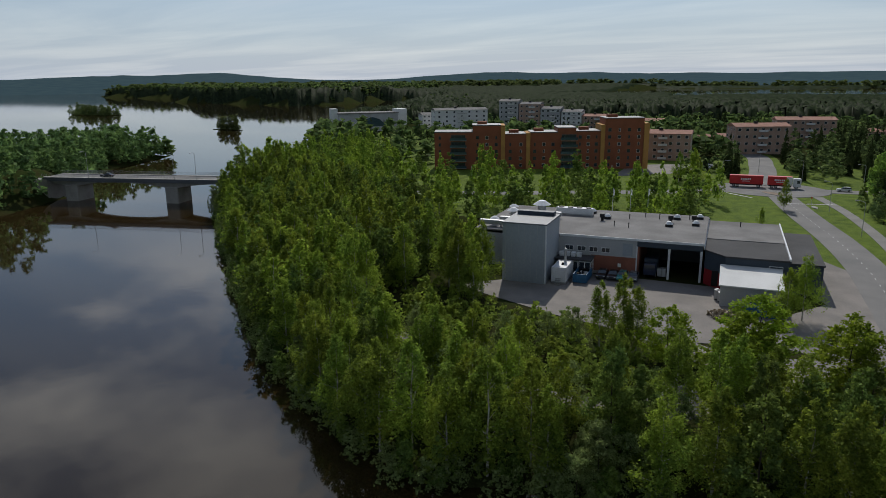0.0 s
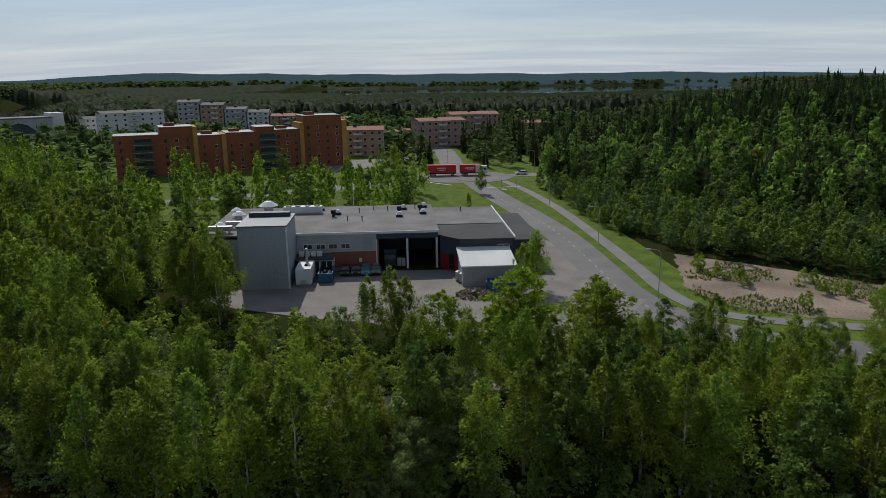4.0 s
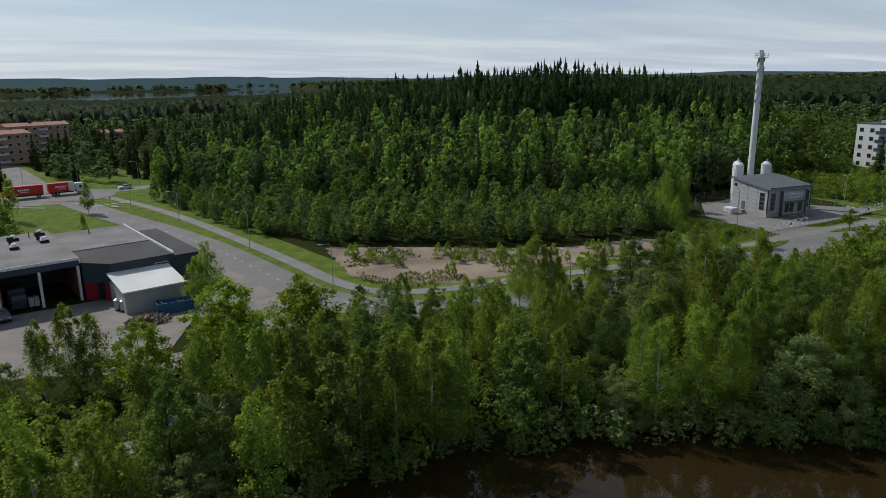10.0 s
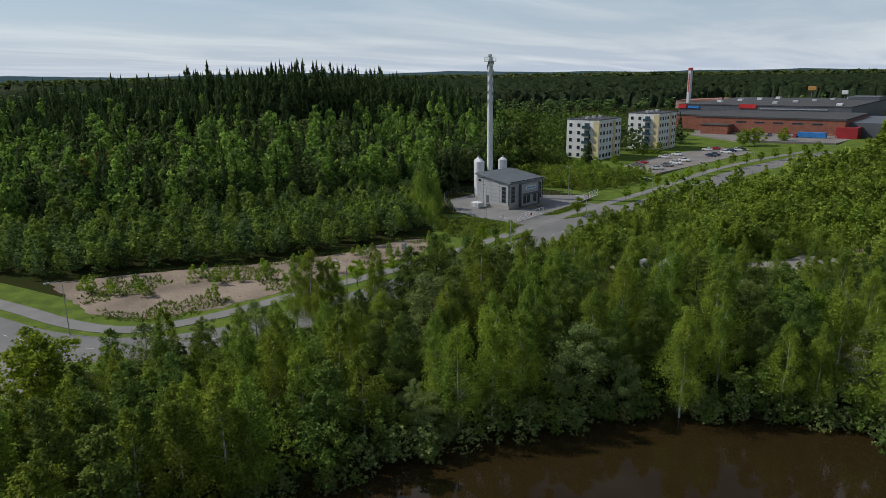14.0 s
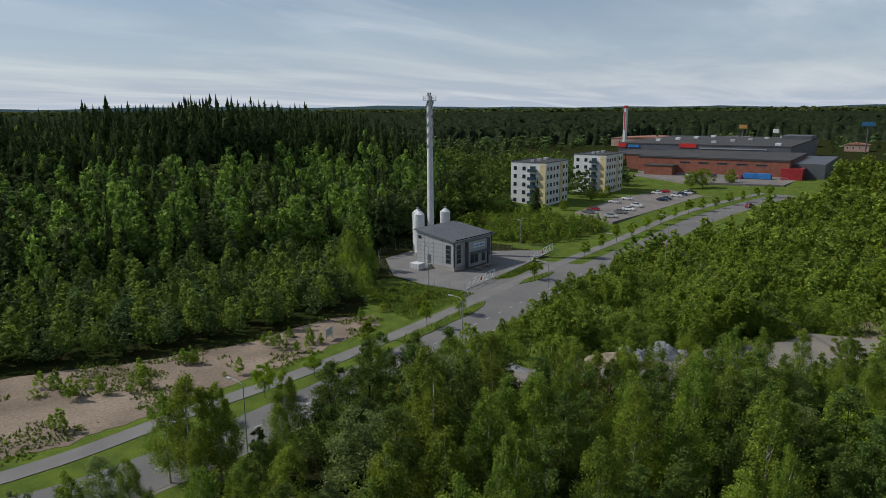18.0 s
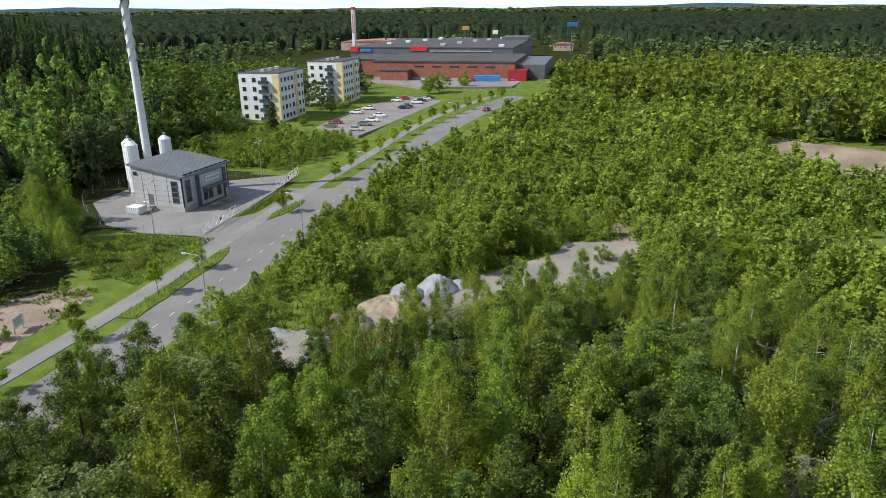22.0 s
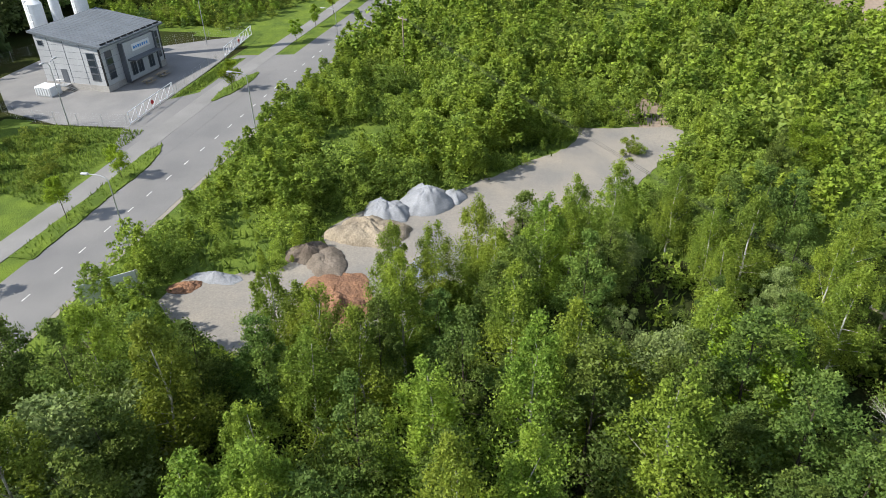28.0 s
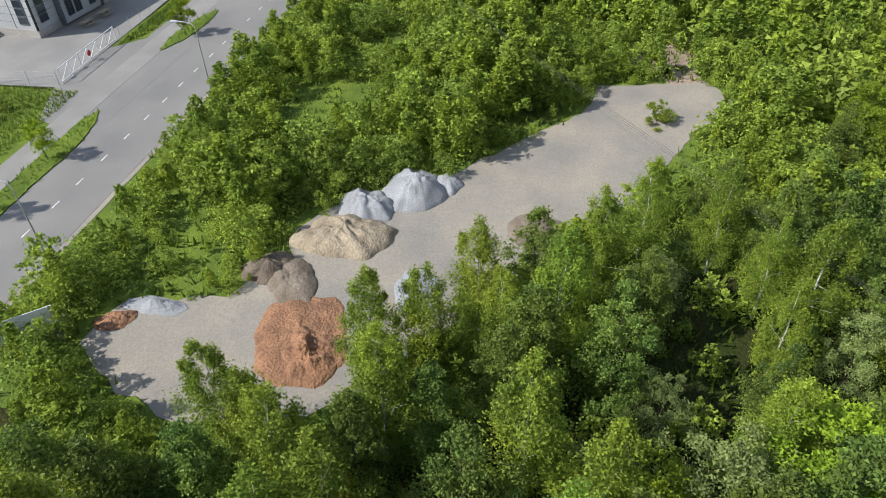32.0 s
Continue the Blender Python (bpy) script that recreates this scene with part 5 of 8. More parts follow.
for (x, y, s) in ((-3.5, 15, 1.0), (1.5, 17, 1.2), (-1.5, 22, 1.4), (5.5, 21, 1.0), (3.5, 27, 2.0), (-3.5, 29, 1.1), (8, 15, 0.9)):
    v = thing("duct_cowl", WH @ pose(x, y, 7.3), "shiny steel extract cowl on the roof", "ventilator", "steel cowls")
    part("stack", tube(bmesh.new(), (0, 0, 0), (0, 0, 1.3 * s), 0.45 * s, 0.45 * s, 12), STEEL, v)
    part("cowl", tube(bmesh.new(), (0, 0, 1.3 * s), (0, 0, 1.75 * s), 1.0 * s, 0.35 * s, 16), WHITE_METAL, v)
for k in range(4):
    v = thing("roof_duct", WH @ pose(-4 + k * 3.0, 13 + k * 4.2, 7.3), "galvanised steel air duct on the roof", "duct", "roof ducts")
    part("duct", box(-2, -0.5, 0.5, 3.2, 0.5, 1.4, None, 0.05), STEEL, v)
    for x in (-1.5, 2.6):
        part("foot", box(x - 0.1, -0.5, 0, x + 0.1, 0.5, 0.5), STEEL, v)
v = thing("roof_chiller", WH @ pose(10, 31, 7.3), "long grey rooftop chiller", "machine")
part("casing", box(-4, -0.9, 0.3, 4, 0.9, 1.6, None, 0.05), WHITE_METAL, v)
for k in range(4):
    part("fan", tube(bmesh.new(), (-3 + 2 * k, 0, 1.6), (-3 + 2 * k, 0, 1.75), 0.6, 0.6, 14), BLACK, v)
part("skid", box(-4, -0.8, 0, 4, 0.8, 0.3), STEEL, v)
# in the yard
c = thing("plant_container", WH @ pose(13.4, 4.6, 0.05), "white machine container with a flue pipe", "container")
part("body", box(-1.35, -3.4, 0.3, 1.35, 3.4, 3.1, None, 0.05), WHITE_METAL, c)
part("base_frame", box(-1.3, -3.3, 0, 1.3, 3.3, 0.3), STEEL, c)
part("flue", tube(bmesh.new(), (0.2, 1.2, 3.1), (0.2, 1.2, 5.4), 0.28, 0.28, 12), STEEL, c)
part("flue_cap", tube(bmesh.new(), (0.2, 1.2, 5.4), (0.2, 1.2, 5.7), 0.4, 0.2, 12), STEEL, c)
part("vent_cap", tube(bmesh.new(), (0.3, -1.2, 3.1), (0.3, -1.2, 3.5), 0.3, 0.15, 10), BLACK, c)
for k in range(4):
    part("step", box(-0.5, -3.75 - 0.28 * k, 1.0 - 0.28 * k, 0.5, -3.45 - 0.28 * k, 1.06 - 0.28 * k), STEEL, c)
for k in range(11):
    part("rib", box(1.34, -3.1 + k * 0.6, 0.4, 1.39, -2.95 + k * 0.6, 3.0), WHITE_METAL, c)


def skip(m, label, fill):
    s = thing("skip", m, label, "skip", "waste skips")
    part("floor", box(-1.2, -2.6, 0.15, 1.2, 2.6, 0.25), BLUE_PAINT, s)
    for x in (-1.25, 1.15):
        part("side", box(x, -2.7, 0.1, x + 0.1, 2.7, 1.7), BLUE_PAINT, s)
        for k in range(6):
            part("rib", box(x - 0.06 if x < 0 else x + 0.1, -2.5 + k * 0.95, 0.15, x if x < 0 else x + 0.16, -2.35 + k * 0.95, 1.65), BLUE_PAINT, s)
    for y in (-2.7, 2.6):
        part("end", box(-1.15, y, 0.1, 1.15, y + 0.1, 1.7), BLUE_PAINT, s)
    rr = np.random.default_rng(5)
    for k in range(fill):
        bm = box(-0.3, -0.25, -0.12, 0.3, 0.25, 0.12, None, 0.05)
        bmesh.ops.transform(bm, matrix=pose(rr.uniform(-0.8, 0.8), rr.uniform(-2.1, 2.1), rr.uniform(0.5, 1.5), *rr.uniform(0, 180, 3)), verts=bm.verts)
        part("waste", bm, (WHITE_METAL, CONCRETE, WOOD_SLAT, BLACK)[k % 4], s)


skip(WH @ pose(17.0, 5.5, 0.05), "blue steel skip full of pale rubbish", 40)
skip(WH @ pose(47.5, -4.6, 0.05, 0, 0, 80), "blue steel skip beside the shed", 12)
for k, (u_, col) in enumerate(((20.2, "black"), (22.2, "black"), (24.0, "teal"), (25.9, "grey"))):
    m = WH @ pose(u_, 8.4, 0.12, 0, 0, 90)
    car(m.translation.x, m.translation.y, 101, col, m.translation.z, label=f"{('black', 'black', 'teal', 'silver-grey')[k]} hatchback parked against the brick wall")
tr = thing("truck", WH @ pose(28.5, 13.6, 0.1, 0, 0, 90), "dark blue delivery truck inside the loading bay", "truck")
part("cab", box(-3.0, -1.1, 0.5, -1.2, 1.1, 2.7, None, 0.12), CAR_COLOURS["dark_blue"], tr)
part("windscreen", box(-3.03, -0.95, 1.6, -2.9, 0.95, 2.45), GLASS, tr)
part("box_body", box(-1.1, -1.2, 0.8, 3.4, 1.2, 3.3, None, 0.05), NAVY, tr)
for sx in (-2.2, 1.4, 2.6):
    for sy in (-1.0, 1.0):
        wheel(tr, sx, sy, 0.45)
for x in (30.2, 31.0):
    p = thing("roll_cage", WH @ pose(x, 11.9, 0.1), "stacked pale goods on a wire trolley", "trolley", "goods trolleys")
    part("goods", box(-0.35, -0.35, 0.2, 0.35, 0.35, 1.7, None, 0.04), GREYWALL, p)
    part("frame", ring(0.75, 1.8, 0.04, 0.04), STEEL, p).location = (0, 0.4, 0.95)
for x, y in ((40.6, 1.6), (41.2, 0.4)):
    t = thing("steel_tank", WH @ pose(x, y, 0.05), "shiny upright steel tank beside the shed", "tank", "steel tanks")
    part("vessel", tube(bmesh.new(), (0, 0, 0.2), (0, 0, 1.7), 0.55, 0.55, 18), STEEL, t)
    part("lid", tube(bmesh.new(), (0, 0, 1.7), (0, 0, 1.95), 0.55, 0.15, 18), STEEL, t)
    part("foot", tube(bmesh.new(), (0, 0, 0), (0, 0, 0.2), 0.4, 0.4, 10), BLACK, t)
rr = np.random.default_rng(9)
heap = bmesh.new()
for k in range(140):
    a, d = rr.uniform(0, 6.28), rr.random() ** 0.7 * 2.6
    b0 = box(-0.35, -0.15, -0.05, 0.35, 0.15, 0.05)
    bmesh.ops.transform(b0, matrix=pose(d * math.cos(a) * 1.3, d * math.sin(a), 0.1 + max(0, 1.2 - 0.42 * d) * rr.random(), *rr.uniform(0, 180, 3)), verts=b0.verts)
    tmp = bpy.data.meshes.new("scrap")
    b0.to_mesh(tmp), b0.free()
    heap.from_mesh(tmp)
    bpy.data.meshes.remove(tmp)
ob = tagged(part("scrap_heap", heap, WOOD_SLAT), "heap of broken boards and scrap by the yard", "scrap heap", kind="stuff")
ob.matrix_basis = WH @ pose(42.5, -7.5, 0.1)
for k in range(3):
    f = thing("flagpole", pose(-51 + 3.6 * k, 164 + 2.2 * k, 0), "white flagpole with a hanging pennant", "flagpole", "flagpoles")
    part("pole", tube(bmesh.new(), (0, 0, 0), (0, 0, 11), 0.09, 0.05, 8), WHITE_METAL, f)
    bm = bmesh.new()
    rows_f = [[bm.verts.new((0.06 + 0.1 * j + 0.05 * math.sin(i + j), 0.06 * math.sin(2 * j + i), 10.8 - 0.35 * i)) for j in range(4)] for i in range(5)]
    for i in range(4):
        for j in range(3):
            bm.faces.new((rows_f[i][j], rows_f[i][j + 1], rows_f[i + 1][j + 1], rows_f[i + 1][j]))
    bmesh.ops.solidify(bm, geom=list(bm.faces), thickness=0.015)
    part("pennant", bm, OFFWHITE, f)
    part("knob", tube(bmesh.new(), (0, 0, 11), (0, 0, 11.15), 0.09, 0.05, 8), STEEL, f)
keep_house(-66, 104, 2, 156)

# ---- pale apartment blocks ----
def slab_block(x, y, w, d, base, floors, wall, accent, label, south=6, west=4, group="apartment blocks", face=0, rail=None, storey=2.95):
    """A block of flats with windows on its south and west sides, a balcony stack at its south-west."""
    h = floors * storey + 0.9
    ob = thing("apartment_block", pose(x, y, base, 0, 0, face), label, "apartment block", group)
    part("wall", box(0, 0, -1.5, w, d, h), wall, ob)
    flat_roof(ob, 0, 0, w, d, h, ROOF_FELT_DARK)
    for k in range(3):
        part("roof_vent", box(w * (0.2 + 0.28 * k) - 0.8, d * 0.5 - 0.7, h + 0.1, w * (0.2 + 0.28 * k) + 0.8, d * 0.5 + 0.7, h + 1.1, None, 0.05), STEEL, ob)
    if accent:
        part("accent_strip", box(-0.15, 0.2, -0.5, 0.02, 2.6, h - 0.4), accent, ob)
        part("accent_strip", box(w * 0.62, -0.15, -0.5, w * 0.62 + 2.2, 0.02, h - 0.4), accent, ob)
    for f in range(floors):
        z = f * storey + 1.7
        for i in range(south):
            xx = w * (i + 0.5) / south
            window(ob, xx, -0.01, z, 1.5 if i % 2 else 1.1, 1.4, 0, PANEL_DARK, t=0.06)
        for i in range(west):
            yy = d * (i + 0.5) / west
            if accent and yy < 6 and i == 1:
                balcony(ob, -0.01, yy, z - 1.2, 3.0, 1.5, -90)
                window(ob, -0.01, yy, z, 2.2, 1.9, -90, PANEL_DARK, GLASS_BLUE, 2, 0.06)
            elif i != 0 or not accent:
                window(ob, -0.01, yy, z, 1.3, 1.4, -90, PANEL_DARK, t=0.06)
    return ob


slab_block(226, 142, 19, 14.5, 1.7, 5, OFFWHITE, CREAM, "white five-storey apartment block with cream strips and glazed balconies", 7, 4)
slab_block(272, 137, 19, 14.5, 2.0, 5, OFFWHITE, CREAM, "white five-storey apartment block with cream balconies beside the car park", 7, 4)
keep_house(224, 138, 248, 158), keep_house(270, 134, 294, 154)

# ---- orange apartment row ----
ROW = pose(-158, 245, 0, 0, 0, math.degrees(math.atan2(46, 76)))
row_parts = ((0, 19, 15.5, ORANGE, "b"), (19, 33, 18.2, ORANGE, "w"), (33, 35, 18.0, OCHRE, ""), (35, 45.5, 14.6, ORANGE, "w"), (45.5, 47.5, 14.8, OCHRE, ""), (47.5, 61, 15.2, ORANGE, "w"), (61, 70, 17.0, ORANGE, "b"), (70, 82, 15.6, ORANGE, "w"), (82, 84, 18, OCHRE, ""), (84, 103, 20.8, ORANGE, "w"), (103, 105.5, 18.5, OCHRE, ""))
orange = thing("apartment_block", ROW, "long red-orange brick apartment row of stepped blocks with dark balconies", "apartment block", "apartment blocks")
for x0, x1, h, mt, what in row_parts:
    x0, x1 = x0 * 0.845, x1 * 0.845
    dep = -0.6 if mt is OCHRE else 0
    part("wall", box(x0, dep, -1.5, x1, 13, h), mt, orange)
    part("roof", box(x0 - 0.1, dep - 0.1, h, x1 + 0.1, 13.1, h + 0.35), PANEL_DARK if what else OCHRE, orange)
    floors = int((h - 0.8) // 2.9)
    for f in range(floors):
        z = f * 2.9 + 1.7
        if what == "w":
            n = max(2, int((x1 - x0) // 3.3))
            for i in range(n):
                xx = x0 + (x1 - x0) * (i + 0.5) / n
                window(orange, xx, -0.01, z, 1.3 if (i + f) % 3 else 0.7, 1.4, 0, OFFWHITE if i % 2 else PANEL_DARK, t=0.07)
        elif what == "b":
            bx = x0 + (x1 - x0) * 0.62
            balcony(orange, bx, -0.01, z - 1.1, 7.0, 1.6, 0)
            window(orange, bx, -0.01, z + 0.1, 6.0, 2.1, 0, PANEL_DARK, GLASS, 3, 0.08)
            window(orange, x0 + 2.2, -0.01, z, 1.0, 1.4, 0, PANEL_DARK, t=0.07)
    if what == "w":
        part("stair_head", box(x0 + 2, 5, h + 0.3, x0 + 6, 9, h + 1.5), mt, orange)
for f in range(6):
    for y in (3, 6.5, 10):
        window(orange, 105.5 * 0.845 + 0.01, y, f * 2.9 + 1.7, 1.2, 1.4, 90, PANEL_DARK, t=0.07)
keep_house(-164, 240, -74, 306)

# ---- blocks beyond the junction ----
def plain_block(x, y, w, d, h, floors, face, wall, roof_mat, label, cols=7, side=4, bal=True, name="apartment_block", category="apartment block", base=None):
    ob = thing(name, pose(x, y, ground_z(x, y) if base is None else base, 0, 0, face), label, category, "apartment blocks")
    part("wall", box(0, 0, -2, w, d, h), wall, ob)
    bm = bmesh.new()
    q = [bm.verts.new(c) for c in ((-0.5, -0.6, h), (w + 0.5, -0.6, h), (w + 0.5, d + 0.6, h), (-0.5, d + 0.6, h), (-0.5, d / 2, h + 1.5), (w + 0.5, d / 2, h + 1.5))]
    for f in ((0, 1, 5, 4), (2, 3, 4, 5), (1, 2, 5), (3, 0, 4), (3, 2, 1, 0)):
        bm.faces.new([q[i] for i in f])
    part("roof", bm, roof_mat, ob)
    part("chimney", box(w * 0.4, d * 0.4, h + 0.8, w * 0.4 + 1.6, d * 0.4 + 1.2, h + 2.3), BLACK, ob)
    st = h / floors
    for f in range(floors):
        z = f * st + st * 0.55
        for i in range(cols):
            xx = w * (i + 0.5) / cols
            if bal and i == cols // 2:
                balcony(ob, xx, -0.01, z - 1.1, w / cols * 1.1, 1.4, 0, OFFWHITE)
            window(ob, xx, -0.01, z, min(1.5, w / cols * 0.6), 1.4, 0, OFFWHITE, t=0.08)
        for i in range(side):
            window(ob, -0.01, d * (i + 0.5) / side, z, 1.2, 1.4, -90, OFFWHITE, t=0.08)
            window(ob, w + 0.01, d * (i + 0.5) / side, z, 1.2, 1.4, 90, OFFWHITE, t=0.08)
    return ob


plain_block(-97, 322, 24, 12, 12.2, 4, 10, PINK, TILE_ROOF, "pinkish brick four-storey block with pale balconies", 7, 3)
plain_block(-62, 366, 26, 13, 13.5, 4, 30, PINK, TILE_ROOF, "pinkish brick block beyond the junction", 7, 3)
plain_block(-52, 425, 30, 13, 14, 4, 20, PINK, TILE_ROOF, "pinkish brick block with a low tiled roof", 8, 3)
plain_block(-10, 440, 16, 10, 8, 2, 10, PINK, TILE_ROOF, "low house with a red tiled roof", 4, 2, False)
plain_block(-98, 405, 24, 11, 5, 1, 15, BRICK, TILE_ROOF, "low brown building behind the junction", 6, 2, False)
for k, (x, y, w, h, mt) in enumerate(((-238, 446, 14, 22, GREYWALL), (-223.5, 449, 15, 20, PINK), (-208, 452, 14, 17, GREYWALL), (-193.5, 455, 14, 15, OFFWHITE), (-179, 458, 17, 12, PINK), (-158, 470, 30, 9, PINK))):
    plain_block(x, y, w, 12, h, int(h // 3), 12, mt, ROOF_FELT if k < 4 else TILE_ROOF, ("tall pale block in the terrace beyond the trees", "pinkish block in the terrace beyond the trees")[mt is PINK], 4, 3)
for k, (x, y, w, h, a) in enumerate(((-296, 432, 24, 12, 50), (-276, 420, 40, 16, 50))):
    plain_block(x, y, w, 12, h, int(h // 3), a, OFFWHITE, ROOF_FELT, "white apartment block by the lake", 7, 3)
hall = thing("hall", pose(-348, 396, 0, 0, 0, 50), "large pale hall by the lake with a glazed gable", "hall")
part("wall", box(0, 0, -2, 46, 22, 13), GREYWALL, hall)
part("roof", box(-0.5, -0.5, 13, 46.5, 22.5, 13.8), ROOF_FELT, hall)
part("wing", box(46, 4, -2, 54, 20, 16), OFFWHITE, hall)
part("stair_tower", box(-5, 2, -2, 0, 12, 17), OFFWHITE, hall)
part("glass_gable", prism([(14, -0.4), (38, -0.4), (38, 0.02), (14, 0.02)], 1, 4), GLASS_BLUE, hall)
bm = bmesh.new()
q = [bm.verts.new(c) for c in ((15, -0.35, 4), (37, -0.35, 4), (31, -0.35, 9), (26, -0.35, 10.5), (21, -0.35, 9), (15, 0.02, 4), (37, 0.02, 4), (31, 0.02, 9), (26, 0.02, 10.5), (21, 0.02, 9))]
for f in ((0, 1, 2, 3, 4), (0, 4, 9, 5), (4, 3, 8, 9), (3, 2, 7, 8), (2, 1, 6, 7)):
    bm.faces.new([q[i] for i in f])
part("glass_gable", bm, GLASS_BLUE, hall, "blue glazed gable")
part("colonnade", box(4, -3, 0, 44, -0.6, 3.4), GREYWALL, hall)
keep_house(-350, 392, -240, 470), keep_house(-100, 318, -70, 345), keep_house(-65, 362, -30, 395)

# ---- factory and what lies round it ----
FZ = 3.2
fac = thing("factory", pose(357, 80, FZ), "large brick and dark grey sheet factory with flat dark roofs", "factory")
part("wall_brick", box(0, 0, -2, 60, 72, 8.2), BRICK, fac, "red-brown brick wall")
part("wall_base", box(-0.05, -0.05, -2, 60.05, 72.05, 0.9), CONCRETE, fac)
part("roof", box(-0.3, -0.3, 8.2, 60.3, 72.3, 9.0), ROOF_FELT_DARK, fac)
part("wall_north", box(20, 72, -2, 60, 96, 7.5), BRICK, fac)
part("roof_north", box(19.8, 71.9, 7.5, 60.2, 96.2, 8.2), ROOF_FELT_DARK, fac)
part("hall_dark", box(60, 8, -2, 182, 105, 11.6), PANEL_DARK, fac, "dark grey main hall")
part("hall_roof", box(59.8, 7.8, 11.6, 182.2, 105.2, 12.2), ROOF_FELT_DARK, fac)
part("tower_block", box(150, 8.2, -2, 175, 26, 14.5), PANEL_DARK, fac)
part("red_block", box(59.6, 58, 10.2, 60.0, 68, 12.6), RED_PAINT, fac, "bright red panel")
part("blue_block", box(59.5, 92, 9.6, 60.0, 99, 11), BLUE_BRIGHT, fac, "bright blue panel")
part("red_block", box(59.5, 100, 9.5, 60.0, 105, 12), RED_PAINT, fac)
part("annex_red", box(-3, -6, -2, 8, 3, 5.2), RED_SHEET, fac, "dark red annex")
part("annex_grey", box(8, -14, -2, 70, 0, 7), PANEL_DARK, fac)
part("porch", box(-8, 52, -2, 0, 66, 4.6), BRICK, fac)
part("porch_roof", box(-8.3, 51.7, 4.6, 0.2, 66.3, 5.0), ROOF_FELT_DARK, fac)
for k in range(10):
    part("roof_unit", box(66 + k * 11.5, 14 + (k * 37) % 80, 12.2, 70 + k * 11.5, 17 + (k * 37) % 80, 13.6, None, 0.1), PANEL if k % 2 else WHITE_METAL, fac)
for k in range(5):
    window(fac, -0.01, 12 + k * 9, 6.2, 5.0, 0.9, -90, PANEL_DARK, bars=3)
part("sign_stripe", box(60 - 0.3, 20, 9.8, 60.0, 56, 10.4), STEEL, fac)
for k, (dy, L) in enumerate(((14, 6), (8, 7))):
    c = thing("waste_container", pose(352, 82 + dy, FZ), "bright blue ribbed waste container", "container", "blue containers")
    part("body", box(-1.2, -L / 2, 0.2, 1.2, L / 2, 2.7, None, 0.06), BLUE_BRIGHT, c)
    for i in range(7):
        part("rib", box(-1.28, -L / 2 + 0.4 + i * (L - 0.8) / 6, 0.3, -1.19, -L / 2 + 0.55 + i * (L - 0.8) / 6, 2.6), BLUE_BRIGHT, c)
    part("skid", box(-1, -L / 2, 0, 1, L / 2, 0.2), BLACK, c)
sheet("factory_yard", [(330, 78), (357, 76), (357, 150), (342, 150), (322, 118)], FZ + 0.05, YARD_ASPHALT, "asphalt yard along the factory", "yard", depth=2.5)
pyl = thing("advertising_pylon", pose(548, 228, 8), "tall white pylon with red lettering", "pylon")
part("column", box(-2.2, -1.0, -4, 2.2, 1.0, 30), WHITE_METAL, pyl)
for k in range(9):
    part("letter_bar", box(-2.3, -0.6, 11 + k * 1.6, -2.2, 0.6, 12.1 + k * 1.6), RED_PAINT, pyl)
part("top_cap", box(-2.3, -1.1, 28, 2.3, 1.1, 30.1), RED_PAINT, pyl)
for x, y, w, d, h, mt, rt, lab in ((590, 195, 40, 60, 7, PINK, TILE_ROOF, "low building with terracotta roof beyond the factory"), (640, 140, 30, 50, 6, OFFWHITE, ROOF_FELT, "pale low shop building beyond the factory"), (600, 60, 14, 16, 5, PINK, TILE_ROOF, "house with a red roof among trees"), (640, 100, 20, 24, 5, GREYWALL, ROOF_FELT, "grey shed beyond the factory")):
    plain_block(x, y, w, d, h, 1, 0, mt, rt, lab, 5, 4, False, "low_building", "building")
for k, (x, y, h) in enumerate(((560, 60, 20), (610, 150, 16), (575, 120, 14))):
    s = thing("sign_mast", pose(x, y, 6), "tall mast with a boxed sign", "sign", "sign masts")
    part("mast", tube(bmesh.new(), (0, 0, -3), (0, 0, h), 0.4, 0.4, 8), PANEL_DARK, s)
    part("sign_box", box(-1.5, -4 + k, h - 3, 1.5, 4 - k, h, None, 0.1), (BLUE_PAINT, OCHRE, OFFWHITE)[k], s)
keep_house(340, 60, 570, 240)

lot_z = ground_z(250, 115) + 0.17
for x, y, a, col in ((214, 112.5, 10, "silver"), (224, 113, 10, "grey"), (232, 113, 10, "white"), (242, 113.5, 10, "white"), (226, 123.5, 190, "red"), (219, 122.5, 190, "grey"), (248, 124, 190, "white"), (259, 123, 190, "white"), (278, 109.5, 10, "white"), (284, 109, 10, "dark_blue"), (289, 108.5, 10, "white"), (293, 107.8, 10, "black"), (289, 117.5, 190, "red"), (283, 119, 190, "white"), (263, 110.5, 10, "dark_blue"), (267, 110.3, 10, "black")):
    car(x, y, a + 80, col, lot_z, label=f"{col.replace('_', ' ')} car parked in the apartment car park")
for k, col in enumerate(("red", "black", "dark_blue", "black", "white")):
    car(351, 100 + 6 * k, 0, col, FZ + 0.08, label=f"{col.replace('_', ' ')} car parked beside the factory wall")
car(263, 79.5, 168, "red", label="dark red car driving on the road", group="cars on the road")
car(-8, 262.5, 10, "white", 0.12, True, label="white estate car at the junction", group="cars on the road")
for k in range(5):
    car(-58 - 1.6 * k, 300 + 5.2 * k, 20, ("white", "silver", "white", "grey", "dark_blue")[k], label="car parked beside the street")

